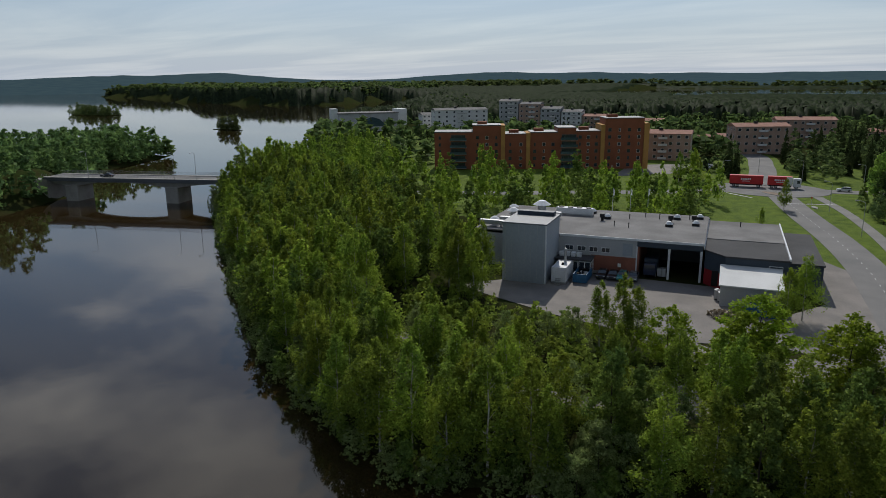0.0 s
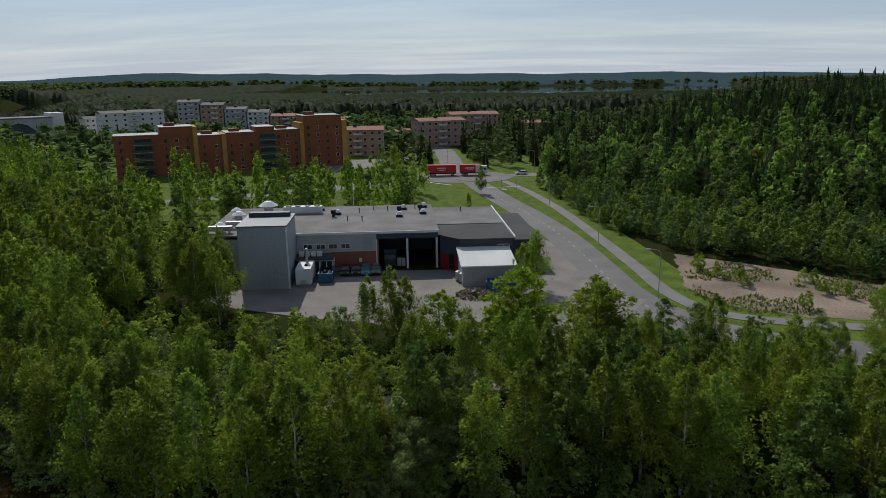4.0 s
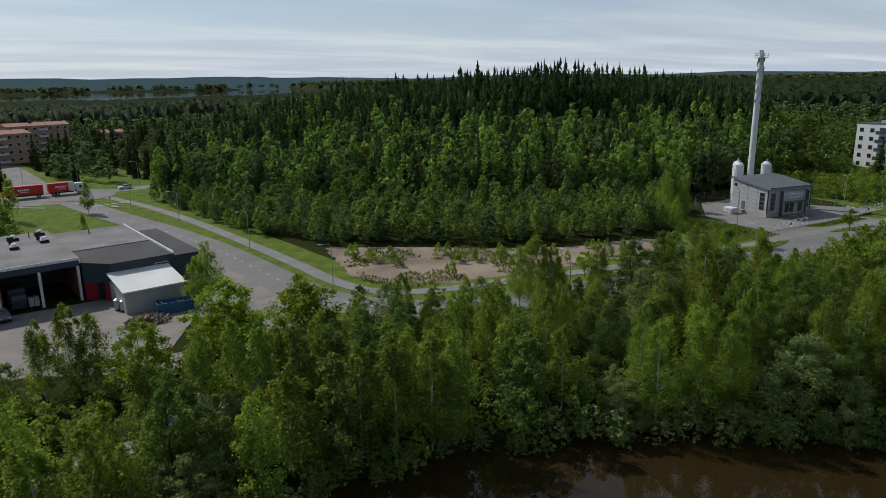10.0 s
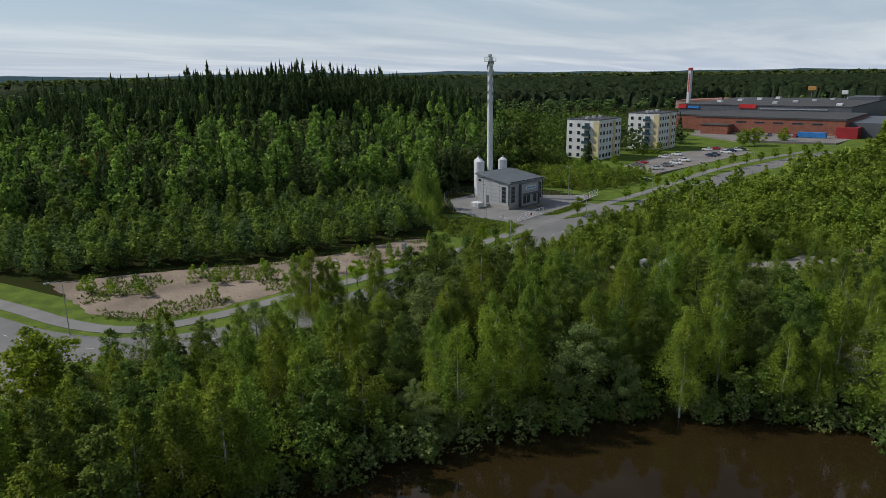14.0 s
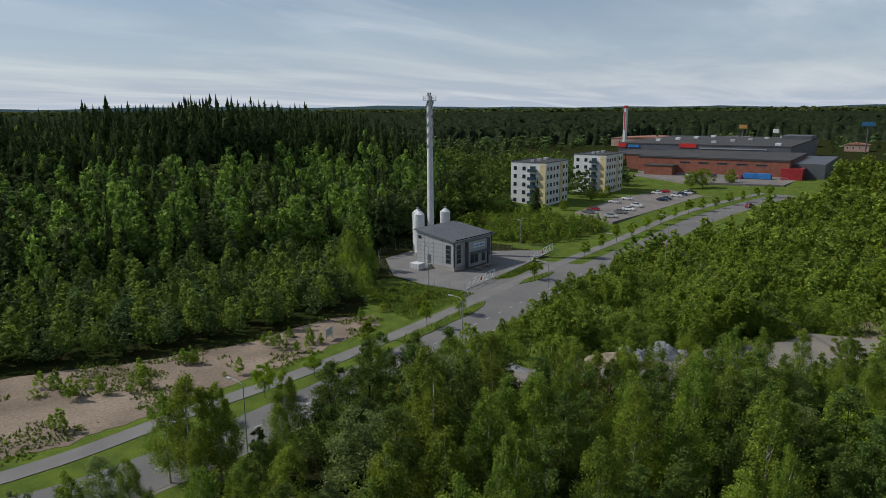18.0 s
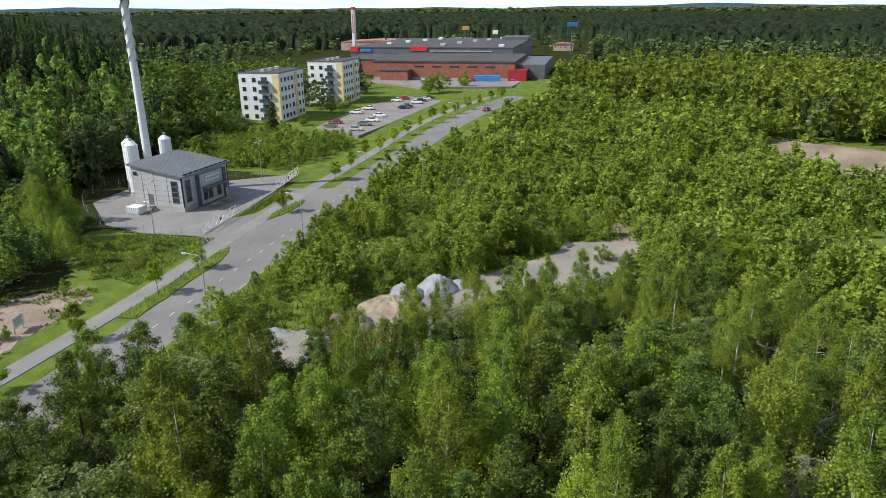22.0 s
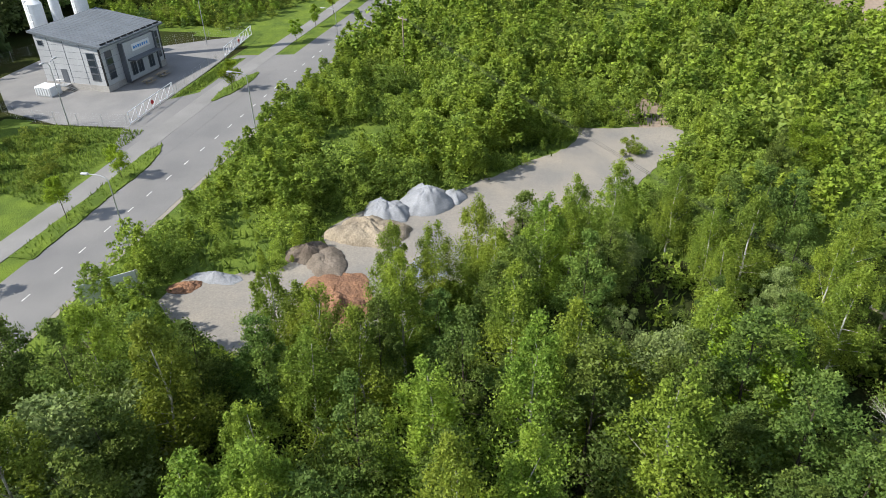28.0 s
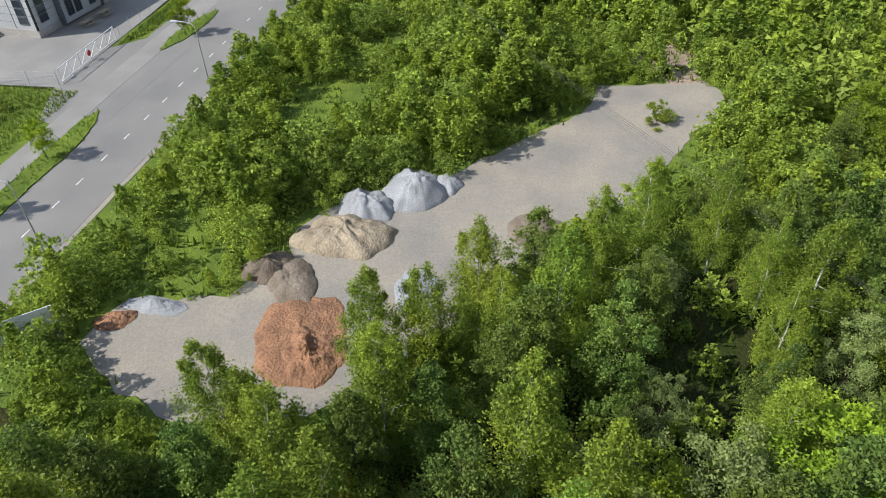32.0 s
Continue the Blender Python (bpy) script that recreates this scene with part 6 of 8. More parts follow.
# lorry at the junction
lorry = thing("lorry", pose(-31.5, 259.4, 0.1, 0, 0, 10.3), "long red and white lorry with a red trailer at the junction", "lorry")
part("cab", box(8.6, -1.2, 0.6, 11.0, 1.2, 3.5, None, 0.18), OFFWHITE, lorry, "white driver's cab")
part("windscreen", box(10.9, -1.0, 1.9, 11.05, 1.0, 3.0), GLASS, lorry)
part("side_window", box(9.7, -1.23, 1.9, 10.6, 1.23, 2.8), GLASS, lorry)
for x0, x1 in ((0.8, 8.3), (-11.2, -0.6)):
    tl = part("cargo_box", box(x0, -1.27, 1.1, x1, 1.27, 4.0, None, 0.05), RED_PAINT, lorry, "glossy red cargo box")
    for k in range(6):
        part("letter_bar", box((x0 + x1) / 2 - 1.7 + 0.55 * k, -1.30, 2.5, (x0 + x1) / 2 - 1.32 + 0.55 * k, 1.30, 3.1), OFFWHITE, tl)
    part("letter_bar", box((x0 + x1) / 2 - 1.2, -1.30, 2.0, (x0 + x1) / 2 + 1.2, 1.30, 2.2), OFFWHITE, tl)
    part("chassis", box(x0 + 0.3, -0.9, 0.7, x1 - 0.2, 0.9, 1.1), BLACK, lorry)
part("white_panel", box(6.6, -1.29, 1.15, 8.32, 1.29, 3.95), OFFWHITE, lorry)
part("drawbar", box(-0.8, -0.15, 0.7, 0.9, 0.15, 0.85), BLACK, lorry)
for sx in (9.6, 3.4, 2.2, -2.0, -8.6, -9.8):
    for sy in (-1.05, 1.05):
        wheel(lorry, sx, sy, 0.5)

# ---- bridge ----
BDIR = math.degrees(math.atan2(27, 64))
bridge = thing("bridge", pose(-170, 159.5, 0, 0, 0, BDIR + 180), "low concrete road bridge with haunched girders over the river", "bridge")
LB = 78
part("deck", box(-6, -5.2, 4.9, LB, 5.2, 5.6), CONCRETE, bridge)
part("carriageway", box(-6, -3.8, 5.6, LB, 3.8, 5.66), ASPHALT, bridge)
for s in (-1, 1):
    part("kerb", box(-6, s * 4.5 - 0.7, 5.6, LB, s * 4.5 + 0.7, 5.82), KERB, bridge)
    part("fascia", box(-6, s * 5.25 - 0.08, 4.5, LB, s * 5.25 + 0.08, 5.8), PANEL_DARK, bridge)
    bm = bmesh.new()
    bot = []
    for i in range(41):
        x = -4 + i * (LB + 2) / 40
        d = min(abs(x - 30), abs(x - 68), 22)
        bot.append((x, 4.9 - 0.75 - 1.9 * max(0, 1 - d / 17) ** 2))
    for i in range(40):
        (xa, za), (xb, zb) = bot[i], bot[i + 1]
        q = [bm.verts.new(c) for c in ((xa, s * 3 - 0.8, za), (xb, s * 3 - 0.8, zb), (xb, s * 3 + 0.8, zb), (xa, s * 3 + 0.8, za), (xa, s * 3 - 0.8, 4.9), (xb, s * 3 - 0.8, 4.9), (xb, s * 3 + 0.8, 4.9), (xa, s * 3 + 0.8, 4.9))]
        for f in ((0, 1, 5, 4), (3, 2, 1, 0), (2, 3, 7, 6)):
            bm.faces.new([q[j] for j in f])
    part("girder", bm, CONCRETE, bridge)
    rail = bmesh.new()
    for zz in (6.2, 6.55, 6.9):
        tube(rail, (-6, s * 5.1, zz), (LB, s * 5.1, zz), 0.04, 0.04, 5)
    for i in range(43):
        tube(rail, (-6 + i * 2, s * 5.1, 5.8), (-6 + i * 2, s * 5.1, 6.9), 0.03, 0.03, 5)
    part("railing", rail, STEEL, bridge)
for x in (30, 68):
    part("pier", box(x - 2.4, -4.2, -6, x + 2.4, 4.2, 3.0, None, 0.3), CONCRETE, bridge, "broad concrete pier standing in the water")
part("abutment", box(-8, -5.4, -5, -3, 5.4, 5), CONCRETE, bridge)
part("abutment", box(LB - 2, -5.4, -5, LB + 4, 5.4, 5), CONCRETE, bridge)
bm_ = bridge.matrix_basis
for x in (20, 28, 60):
    m = bm_ @ pose(x, 4.8, 5.6)
    lamp_post(m.translation.x, m.translation.y, BDIR - 90, 9, 2.0, z=5.6)
m = bm_ @ pose(55, 1.9, 5.66)
car(m.translation.x, m.translation.y, BDIR, "black", m.translation.z, label="dark car crossing the bridge", group="cars on the road")

# ---- street furniture along the road ----
for x, y in ((46, 90.6), (87.3, 88.9), (117.3, 88.6), (152, 87.9), (186, 85.8), (222, 82.6), (256, 78.5), (292, 71.5)):
    lamp_post(x, y, 90, 8.2, 1.9)
for x, y, a in ((15.4, 116, 180), (9.5, 153, 170), (0.2, 191, 165), (-9, 222, 165), (-22, 276, 200), (-3, 270, 180), (-46, 262, 0), (-40, 300, 0), (-75, 229, -60), (-115, 204, -60)):
    lamp_post(x, y, a, 8.2, 1.6)
# centre dashes and edge lines
pts = glide(MAIN_ROAD, 0.5)
along, marks = 0.0, thing("lane_marking", Matrix(), "worn white dashes along the middle of the road", "road marking")
ld = None
for a, b in zip(pts, pts[1:]):
    seg = (b - a).length
    if along // 4 != (along + seg) // 4:
        d = (b - a).normalized()
        ang = math.degrees(math.atan2(d.y, d.x))
        shared("dash", ("dash",), lambda: box(0, -0.06, 0, 1.1, 0.06, 0.012), PAINT, marks, pose(a.x, a.y, ground_z(a.x, a.y) + 0.085, 0, 0, ang))
    along += seg
for k in range(12):
    shared("crossing_stripe", ("zebra",), lambda: box(-0.25, -1.5, 0, 0.25, 1.5, 0.012), PAINT, marks, pose(-19.6 + 0.92 * k, 229.5 + 0.35 * k, 0.11, 0, 0, -70))
for k in range(9):
    shared("crossing_stripe", ("zebra",), lambda: box(-0.25, -1.5, 0, 0.25, 1.5, 0.012), PAINT, marks, pose(-39 + 0.85 * k, 240.5 - 0.6 * k, 0.115, 0, 0, 50))


def traffic_island(name, outline, mat, label, h=0.16, kerb=True):
    ob = thing(name, Matrix(), label, "traffic island", "traffic islands")
    if kerb:
        bm = prism(outline, 0.0, 0.08 + h * 0.8)
        bmesh.ops.recalc_face_normals(bm, faces=bm.faces)
        part("kerb", bm, KERB, ob)
    c = Vector((sum(p[0] for p in outline) / len(outline), sum(p[1] for p in outline) / len(outline)))
    bm = prism([tuple(c + (Vector(p) - c) * (1 - 0.25 / max(0.8, (Vector(p) - c).length))) for p in outline], 0.0, 0.08 + h)
    bmesh.ops.recalc_face_normals(bm, faces=bm.faces)
    part("surface", bm, mat, ob)
    return ob


def lens(x, y, rx, ry, ang=0, n=18):
    c, s = math.cos(radians(ang)), math.sin(radians(ang))
    return [(x + rx * math.cos(t) * c - ry * math.sin(t) ** 3 * 0.5 * s - ry * math.sin(t) * 0.5 * s, y + rx * math.cos(t) * s + (ry * math.sin(t) ** 3 * 0.5 + ry * math.sin(t) * 0.5) * c) for t in (2 * math.pi * i / n for i in range(n))]


sheet("apron", [(106, 97.2), (152, 96.2), (150, 106.4), (116, 107.6), (109, 104.8)], 0.088, ASPHALT, "asphalt apron before the plant gates", "road")
VERGES = [ragged(lens(134.5, 99.4, 7.4, 1.5, -6), 0.7, 0.2), ragged([(84, 97.4), (104, 97.3), (109, 98), (112, 99.3), (110, 100), (104, 100.05), (84, 100)], 0.7, 0.2)]
traffic_island("grass_island", VERGES[0], GRASS, "lens-shaped grassy island in the asphalt", 0.1, False)
traffic_island("grass_island", VERGES[1], GRASS, "long grassy verge ending in a point", 0.1, False)
traffic_island("refuge", lens(45.5, 95.3, 2.6, 1.1, -6), CONCRETE, "small cobbled traffic refuge with kerb")
traffic_island("splitter_island", lens(-26, 246, 6, 2.2, -35), DIRT, "bare splitter island at the junction")
traffic_island("splitter_island", lens(-36, 268, 6, 2.6, 75), DIRT, "bare triangular island at the junction")
traffic_island("splitter_island", lens(-13, 226, 2.4, 0.8, -70), CONCRETE, "small paved refuge by the crossing")
sg = thing("keep_right_sign", pose(44.9, 95.3, 0.2), "blue round traffic sign on a short post", "traffic sign")
part("post", tube(bmesh.new(), (0, 0, 0), (0, 0, 1.5), 0.04, 0.04, 6), STEEL, sg)
part("disc", tube(bmesh.new(), (0.05, 0, 1.6), (0.09, 0, 1.6), 0.3, 0.3, 14), BLUE_BRIGHT, sg)
for x, y in ((-24, 249), (-33, 262), (-14, 227)):
    sg = thing("traffic_sign", pose(x, y, 0.2, 0, 0, -60), "round red and white traffic sign on a post", "traffic sign", "traffic signs")
    part("post", tube(bmesh.new(), (0, 0, 0), (0, 0, 2.4), 0.04, 0.04, 6), STEEL, sg)
    part("disc", tube(bmesh.new(), (0, -0.05, 2.5), (0, -0.09, 2.5), 0.35, 0.35, 14), RED_PAINT, sg)


def board_sign(m, w, h, label, front, marks_n=4):
    ob = thing("notice_board", m, label, "sign", "notice boards")
    for x in (-w / 2 + 0.2, w / 2 - 0.2):
        part("post", box(x - 0.05, -0.05, -0.2, x + 0.05, 0.05, 0.8 + h), STEEL, ob)
    b = part("board", box(-w / 2, -0.1, 0.7, w / 2, -0.05, 0.7 + h), front, ob)
    for i in range(marks_n):
        part("text_bar", box(-w / 2 + 0.2, -0.108, 0.85 + h - (i + 1) * h / (marks_n + 1), w / 2 - 0.3 - 0.15 * (i % 3), -0.099, 0.85 + h - (i + 1) * h / (marks_n + 1) + 0.1), PANEL_DARK if i else BLUE_BRIGHT, b)
    return ob


board_sign(pose(78.5, 109.3, 0, 0, 0, 12), 2.2, 1.4, "white notice board at the edge of the field", OFFWHITE)
board_sign(pose(79.0, 85.2, 0, 0, 0, 130), 5.0, 2.2, "large white project board beside the gravel lot", OFFWHITE, 5)
bc = thing("concrete_block", pose(80.6, 84.0, 0, 0, 0, 20), "pale concrete block holding the board", "block")
part("block", box(-0.8, -0.8, -0.1, 0.8, 0.8, 1.1, None, 0.08), CONCRETE, bc)
part("lifting_eye", tube(bmesh.new(), (0, 0, 1.1), (0, 0, 1.25), 0.08, 0.08, 8), STEEL, bc)

# ---- power line over the thicket ----
poles = ((143.5, 74), (80, 24.3))
for k, (x, y) in enumerate(poles):
    p = thing("power_pole", pose(x, y, ground_z(x, y) - 3.2 * k, 0, 0, 50), "grey wooden power pole with a crossarm", "power pole", "power poles")
    part("pole", tube(bmesh.new(), (0, 0, -0.5), (0, 0, 9.5), 0.14, 0.10, 8), WOOD_SLAT, p)
    part("crossarm", box(-1.1, -0.06, 9.0, 1.1, 0.06, 9.15), WOOD_SLAT, p)
    for s in (-1, 0, 1):
        part("insulator", tube(bmesh.new(), (s, 0, 9.15), (s, 0, 9.4), 0.05, 0.03, 6), OFFWHITE, p)
for s in (-1, 0, 1):
    bm = bmesh.new()
    for (xa, ya), (xb, yb), za, zb in ((poles[0], poles[1], 9.4, 6.2),):
        prev = None
        for i in range(13):
            t = i / 12
            q = Vector((xa + (xb - xa) * t + s * 0.64, ya + (yb - ya) * t + s * 0.77, za + (zb - za) * t - 3.2 * t * (1 - t) + ground_z(xa, ya)))
            if prev:
                tube(bm, prev, q, 0.014, 0.014, 4, False)
            prev = q
    bmesh.ops.remove_doubles(bm, verts=bm.verts, dist=0.012)
    tagged(part("power_cable", bm, BLACK), "thin dark overhead cable between poles", "cable", "overhead cables")

# ---- heaps in the gravel lot ----
def heap_mat(name, c, tint, fine=6, bump=0.35):
    return material(name, c, 0.95, 0.2, 0.5, fine, bump, tint=tint)


GREY_STONE = heap_mat("crushed_stone", (0.27, 0.28, 0.295), (0.20, 0.21, 0.225), 11, 0.25)
SAND = heap_mat("sand", (0.30, 0.252, 0.182), (0.20, 0.165, 0.12))
TOPSOIL = heap_mat("topsoil", (0.085, 0.066, 0.050), (0.135, 0.11, 0.085))
SOIL = heap_mat("brown_soil", (0.175, 0.145, 0.115), (0.13, 0.105, 0.08), 7, 0.3)
CHIPS = heap_mat("wood_chips", (0.275, 0.145, 0.080), (0.165, 0.088, 0.052), 5, 0.6)
ROCK = heap_mat("blasted_rock", (0.21, 0.205, 0.20), (0.12, 0.12, 0.12), 3, 0.6)


def heap_of(x, y, rx, ry, h, ang, mat, label, seed, rough=0.25, name="mound", sharp=1.4, scoop=0.0):
    """A loose mound with an uneven top and foot; scoop: how much has been dug from one side."""
    bm, n, m = bmesh.new(), 64, 20
    off = Vector((seed * 3.7, seed * 1.9, 0))
    rings = []
    for j in range(m + 1):
        t = j / m
        row = []
        for i in range(n):
            a = 2 * math.pi * i / n
            w = 1 + 0.25 * noise.noise(Vector((math.cos(a) * 1.5, math.sin(a) * 1.5, 0)) + off) + 0.08 * noise.noise(Vector((math.cos(a) * 5, math.sin(a) * 5, 0)) + off)
            px, py = rx * t * w * math.cos(a), ry * t * w * math.sin(a)
            q = Vector((px, py, 0))
            z = h * max(0, 1 - t ** sharp) * (1 + 0.4 * noise.noise(q * 0.35 + off))
            z -= scoop * h * max(0.0, 1 - (q - Vector((0.45 * rx, -0.35 * ry, 0))).length / (0.55 * rx)) ** 0.5 * (1 - t)
            z += (rough * noise.noise(q * 1.1 + off) + 0.45 * rough * noise.noise(q * 3.1 + off) + 0.25 * rough * noise.noise(q * 7.3 + off)) * (1 - t * t) - (0.15 if j == m else 0)
            row.append(bm.verts.new((px, py, z)))
            if j == 0:
                break
        rings.append(row)
    for i in range(n):
        bm.faces.new((rings[0][0], rings[1][i], rings[1][(i + 1) % n]))
        for j in range(1, m):
            bm.faces.new((rings[j][i], rings[j + 1][i], rings[j + 1][(i + 1) % n], rings[j][(i + 1) % n]))
    for f in bm.faces:
        f.smooth = True
    ob = tagged(part(name, bm, mat), label, "mound", "mounds in the gravel lot")
    ob.matrix_basis = pose(x, y, ground_z(x, y) + 0.06, 0, 0, ang)
    return ob


heap_of(98.7, 65.5, 2.7, 2.6, 1.5, 20, GREY_STONE, "grey crushed stone mound with a scooped face", 1, 0.42, sharp=2.0, scoop=0.8)
heap_of(101.6, 61.8, 3.2, 3.0, 1.9, 0, GREY_STONE, "larger grey crushed stone mound", 2, 0.42, sharp=2.1, scoop=0.6)
heap_of(103.2, 59.0, 1.7, 1.5, 0.9, 0, GREY_STONE, "small grey stone mound", 3, 0.15, sharp=2.0)
heap_of(94.2, 66.2, 2.9, 4.3, 1.1, 8, SAND, "pale sand mound with a steep dug edge", 4, 0.5, sharp=4.0, scoop=0.3)
heap_of(89.6, 71.2, 1.9, 2.3, 0.9, 35, TOPSOIL, "dark brown topsoil mound", 5, 0.35, sharp=2.4)
heap_of(88.4, 69.0, 3.0, 2.0, 0.7, 30, SOIL, "greyer brown soil mound", 6, 0.2, sharp=2.4)
heap_of(83.0, 66.4, 4.6, 3.6, 0.26, 20, CHIPS, "wide spread of reddish wood chips", 8, 0.2, sharp=3.0)
heap_of(81.4, 65.2, 2.7, 2.2, 0.75, 25, CHIPS, "reddish wood chip mound with a ragged front", 7, 0.6, sharp=2.5, scoop=0.8)
heap_of(88.6, 59.0, 2.8, 1.9, 0.22, 10, GREY_STONE, "low spread of pale grey gravel", 9, 0.1, sharp=3.0)
heap_of(97.4, 50.6, 2.2, 2.9, 0.9, 10, SOIL, "brown soil mound beside the trees", 10, 0.3, sharp=2.2, scoop=0.4)
heap_of(84.2, 78.2, 1.0, 2.6, 0.5, 0, GREY_STONE, "rubble along the edge of the lot", 11, 0.3)
heap_of(82.4, 80.4, 1.0, 1.6, 0.5, 20, CHIPS, "small mound of wood chips at the lot's corner", 13, 0.3)
heap_of(-13, 81.5, 3.4, 4.6, 1.5, 0, ROCK, "heap of blasted grey rock among the trees", 12, 1.0)
# marina
pier = thing("jetty", pose(-330, 330, 0, 0, 0, 45), "long wooden jetty on the lake", "jetty")
part("deck", box(0, -1, -2.0, 55, 1, -1.8), WOOD_SLAT, pier)
for k in range(10):
    part("pile", tube(bmesh.new(), (2 + 5.6 * k, 0.8, -5), (2 + 5.6 * k, 0.8, -1.2), 0.15, 0.15, 6), WOOD_SLAT, pier)
for k in range(14):
    m = pier.matrix_basis @ pose(3 + 3.8 * k, 3.6 if k % 2 else -3.6, -2.5)
    b = thing("boat", pose(m.translation.x, m.translation.y, -2.5, 0, 0, 135), "small white motor boat moored at the jetty", "boat", "moored boats")
    hull = [(-2.6, 0.0), (-2.6, 0.7), (2.2, 0.9), (2.9, 0.95), (2.2, 0.15), (1.6, -0.2), (-2.4, -0.2)]
    part("hull", profile_loft(hull, 0.95), OFFWHITE, b)
    part("cabin", profile_loft([(-0.6, 0.7), (-0.3, 1.35), (0.9, 1.3), (1.5, 0.8)], 0.65), GLASS if k % 3 else BLUE_PAINT, b)

# ---- riverside trees: single ones ----
BELT = [(-185, 152), (-160, 136), (-127, 110), (-100, 91), (-80, 77), (-66, 68), (-56, 63), (-44, 58), (-32, 56), (-12, 61), (2, 65), (16, 63), (28, 58), (38, 52), (48, 44), (57, 31), (62, 18), (80, 10), (96, 22), (98, 40),
        (88, 50), (72, 58), (66, 72), (72, 82), (60, 87), (40, 88), (18, 96), (4, 94), (-16, 94), (-40, 98), (-62, 104), (-74, 122), (-90, 150), (-130, 170)]
# trees that stand out, by their place and height
NOTABLE = [
    ("maple", -6.4, 91.4, 11.5), ("maple", 3.2, 92, 10.5), ("maple", -16.8, 90, 9), ("birch", -24, 94, 11), ("birch", -26.8, 92.6, 9.6), ("birch", -21.6, 92.4, 10), ("birch", -4.4, 119.4, 10.5), ("birch", -6.4, 117.6, 9), ("birch", 4.2, 93.4, 9.5), ("maple", -7.6, 88, 10), ("birch", -58, 104.6, 13), ("birch", -60.5, 106, 12), ("birch", 37.5, 92.2, 10.2), ("birch", 41.5, 88.5, 8.5),
    ("birch", -38, 57.5, 13), ("birch", -34.8, 59, 13), ("birch", -29.7, 58, 12), ("birch", -25.8, 59.5, 14), ("birch", -22.5, 62.5, 12), ("birch", -20, 61, 10.5), ("willow", -15.4, 62.5, 7.5),
    ("birch", -9.6, 63, 12), ("alder", -2, 65.5, 12.8), ("birch", 1.5, 67.5, 12), ("birch", 5, 66.5, 13), ("birch", 8.4, 65.2, 13), ("birch", 11, 65, 12.5), ("alder", 18.6, 63.5, 11.6), ("willow", 16.6, 95.4, 6.5), ("willow", 23.5, 94.2, 5.5), ("willow", 30, 91.5, 6.5),
    ("birch", -62.5, 109, 13.5), ("birch", -55, 100.5, 13), ("birch", -50.8, 98.4, 12), ("shrub", -41, 92, 4.5), ("willow", -34, 91, 4.6), ("willow", -30.5, 91.5, 6), ("birch", -66, 100, 13),
    ("alder", 43, 67, 13), ("alder", 54, 68.2, 12.6), ("birch", 63, 69.5, 13.2), ("alder", 48.5, 77.5, 11), ("birch", 32, 57.8, 13), ("alder", 55.5, 57.5, 12), ("birch", 59.5, 48, 12), ("birch", 40, 55, 12), ("birch", 54, 41.5, 11.5), ("alder", 61, 35, 11), ("birch", 26, 70, 11),
    ("birch", 74.6, 58.0, 11), ("alder", 68.4, 66, 9.5), ("birch", 81.6, 52, 9.6), ("alder", 97.3, 36.5, 8.5), ("alder", 80.2, 50, 10), ("alder", 85.5, 43, 9), ("alder", 66.6, 72.5, 10.5), ("birch", 65.8, 61.6, 11), ("alder", 93.5, 33, 10), ("alder", 76, 31.5, 10),
    ("birch", 73.2, 49.8, 12), ("birch", 70, 46, 12), ("alder", 69.2, 52.6, 11), ("alder", 66.4, 36.4, 8), ("alder", 101, 29, 8), ("alder", 109, 25, 8), ("willow", 57.5, 72.3, 11.6), ("birch", 70.4, 62.5, 11), ("birch", 66.6, 77, 11), ("willow", 64, 23.5, 6.4),
    ("maple", 51.3, 59.6, 7.5), ("alder", 47, 62, 9), ("maple", 59.2, 48.8, 7.8), ("birch", 51, 52, 11), ("birch", 73.2, 67.2, 10.2), ("birch", 71.7, 64.4, 9.8), ("birch", 79.6, 59.8, 10.4), ("birch", 80.6, 56.8, 10.2), ("birch", 85.4, 54.0, 10.2), ("alder", 88, 50.3, 9.8), ("birch", 89.6, 46.2, 10.2), ("birch", 95.2, 42.4, 9.6), ("maple", 70.2, 43.9, 8.6), ("maple", 73.6, 34.6, 9.2), ("willow", 71.7, 40.2, 9.0), ("birch", 76.1, 22.9, 10.5), ("willow", 45.5, 50.4, 9.8), ("willow", 45.6, 73.1, 10.2), ("birch", 38.2, 89.5, 12.8), ("birch", 40.5, 88, 11), ("birch", 36.3, 56.4, 14.6), ("birch", -56, 106.3, 14), ("birch", -53, 105, 13.2), ("birch", -60, 107.4, 14.2), ("maple", 115, 21, 7),
]
placed = []
for i, (kind, x, y, h) in enumerate(NOTABLE):
    plant_tree(kind, x, y, h, i % 5, 1.25 if kind in ("willow", "maple") and h > 9 else 1.0, "large rounded grey-green willow above the river" if kind == "willow" and h > 9 else "", light=2 if x > 28 else 0)
    placed.append((x, y))
placed = np.array(placed)
X, Y, r = scatter(BELT, 4.9, 11)
picked = r.random(len(X))
shore = poly_distance(X, Y, LAKE)
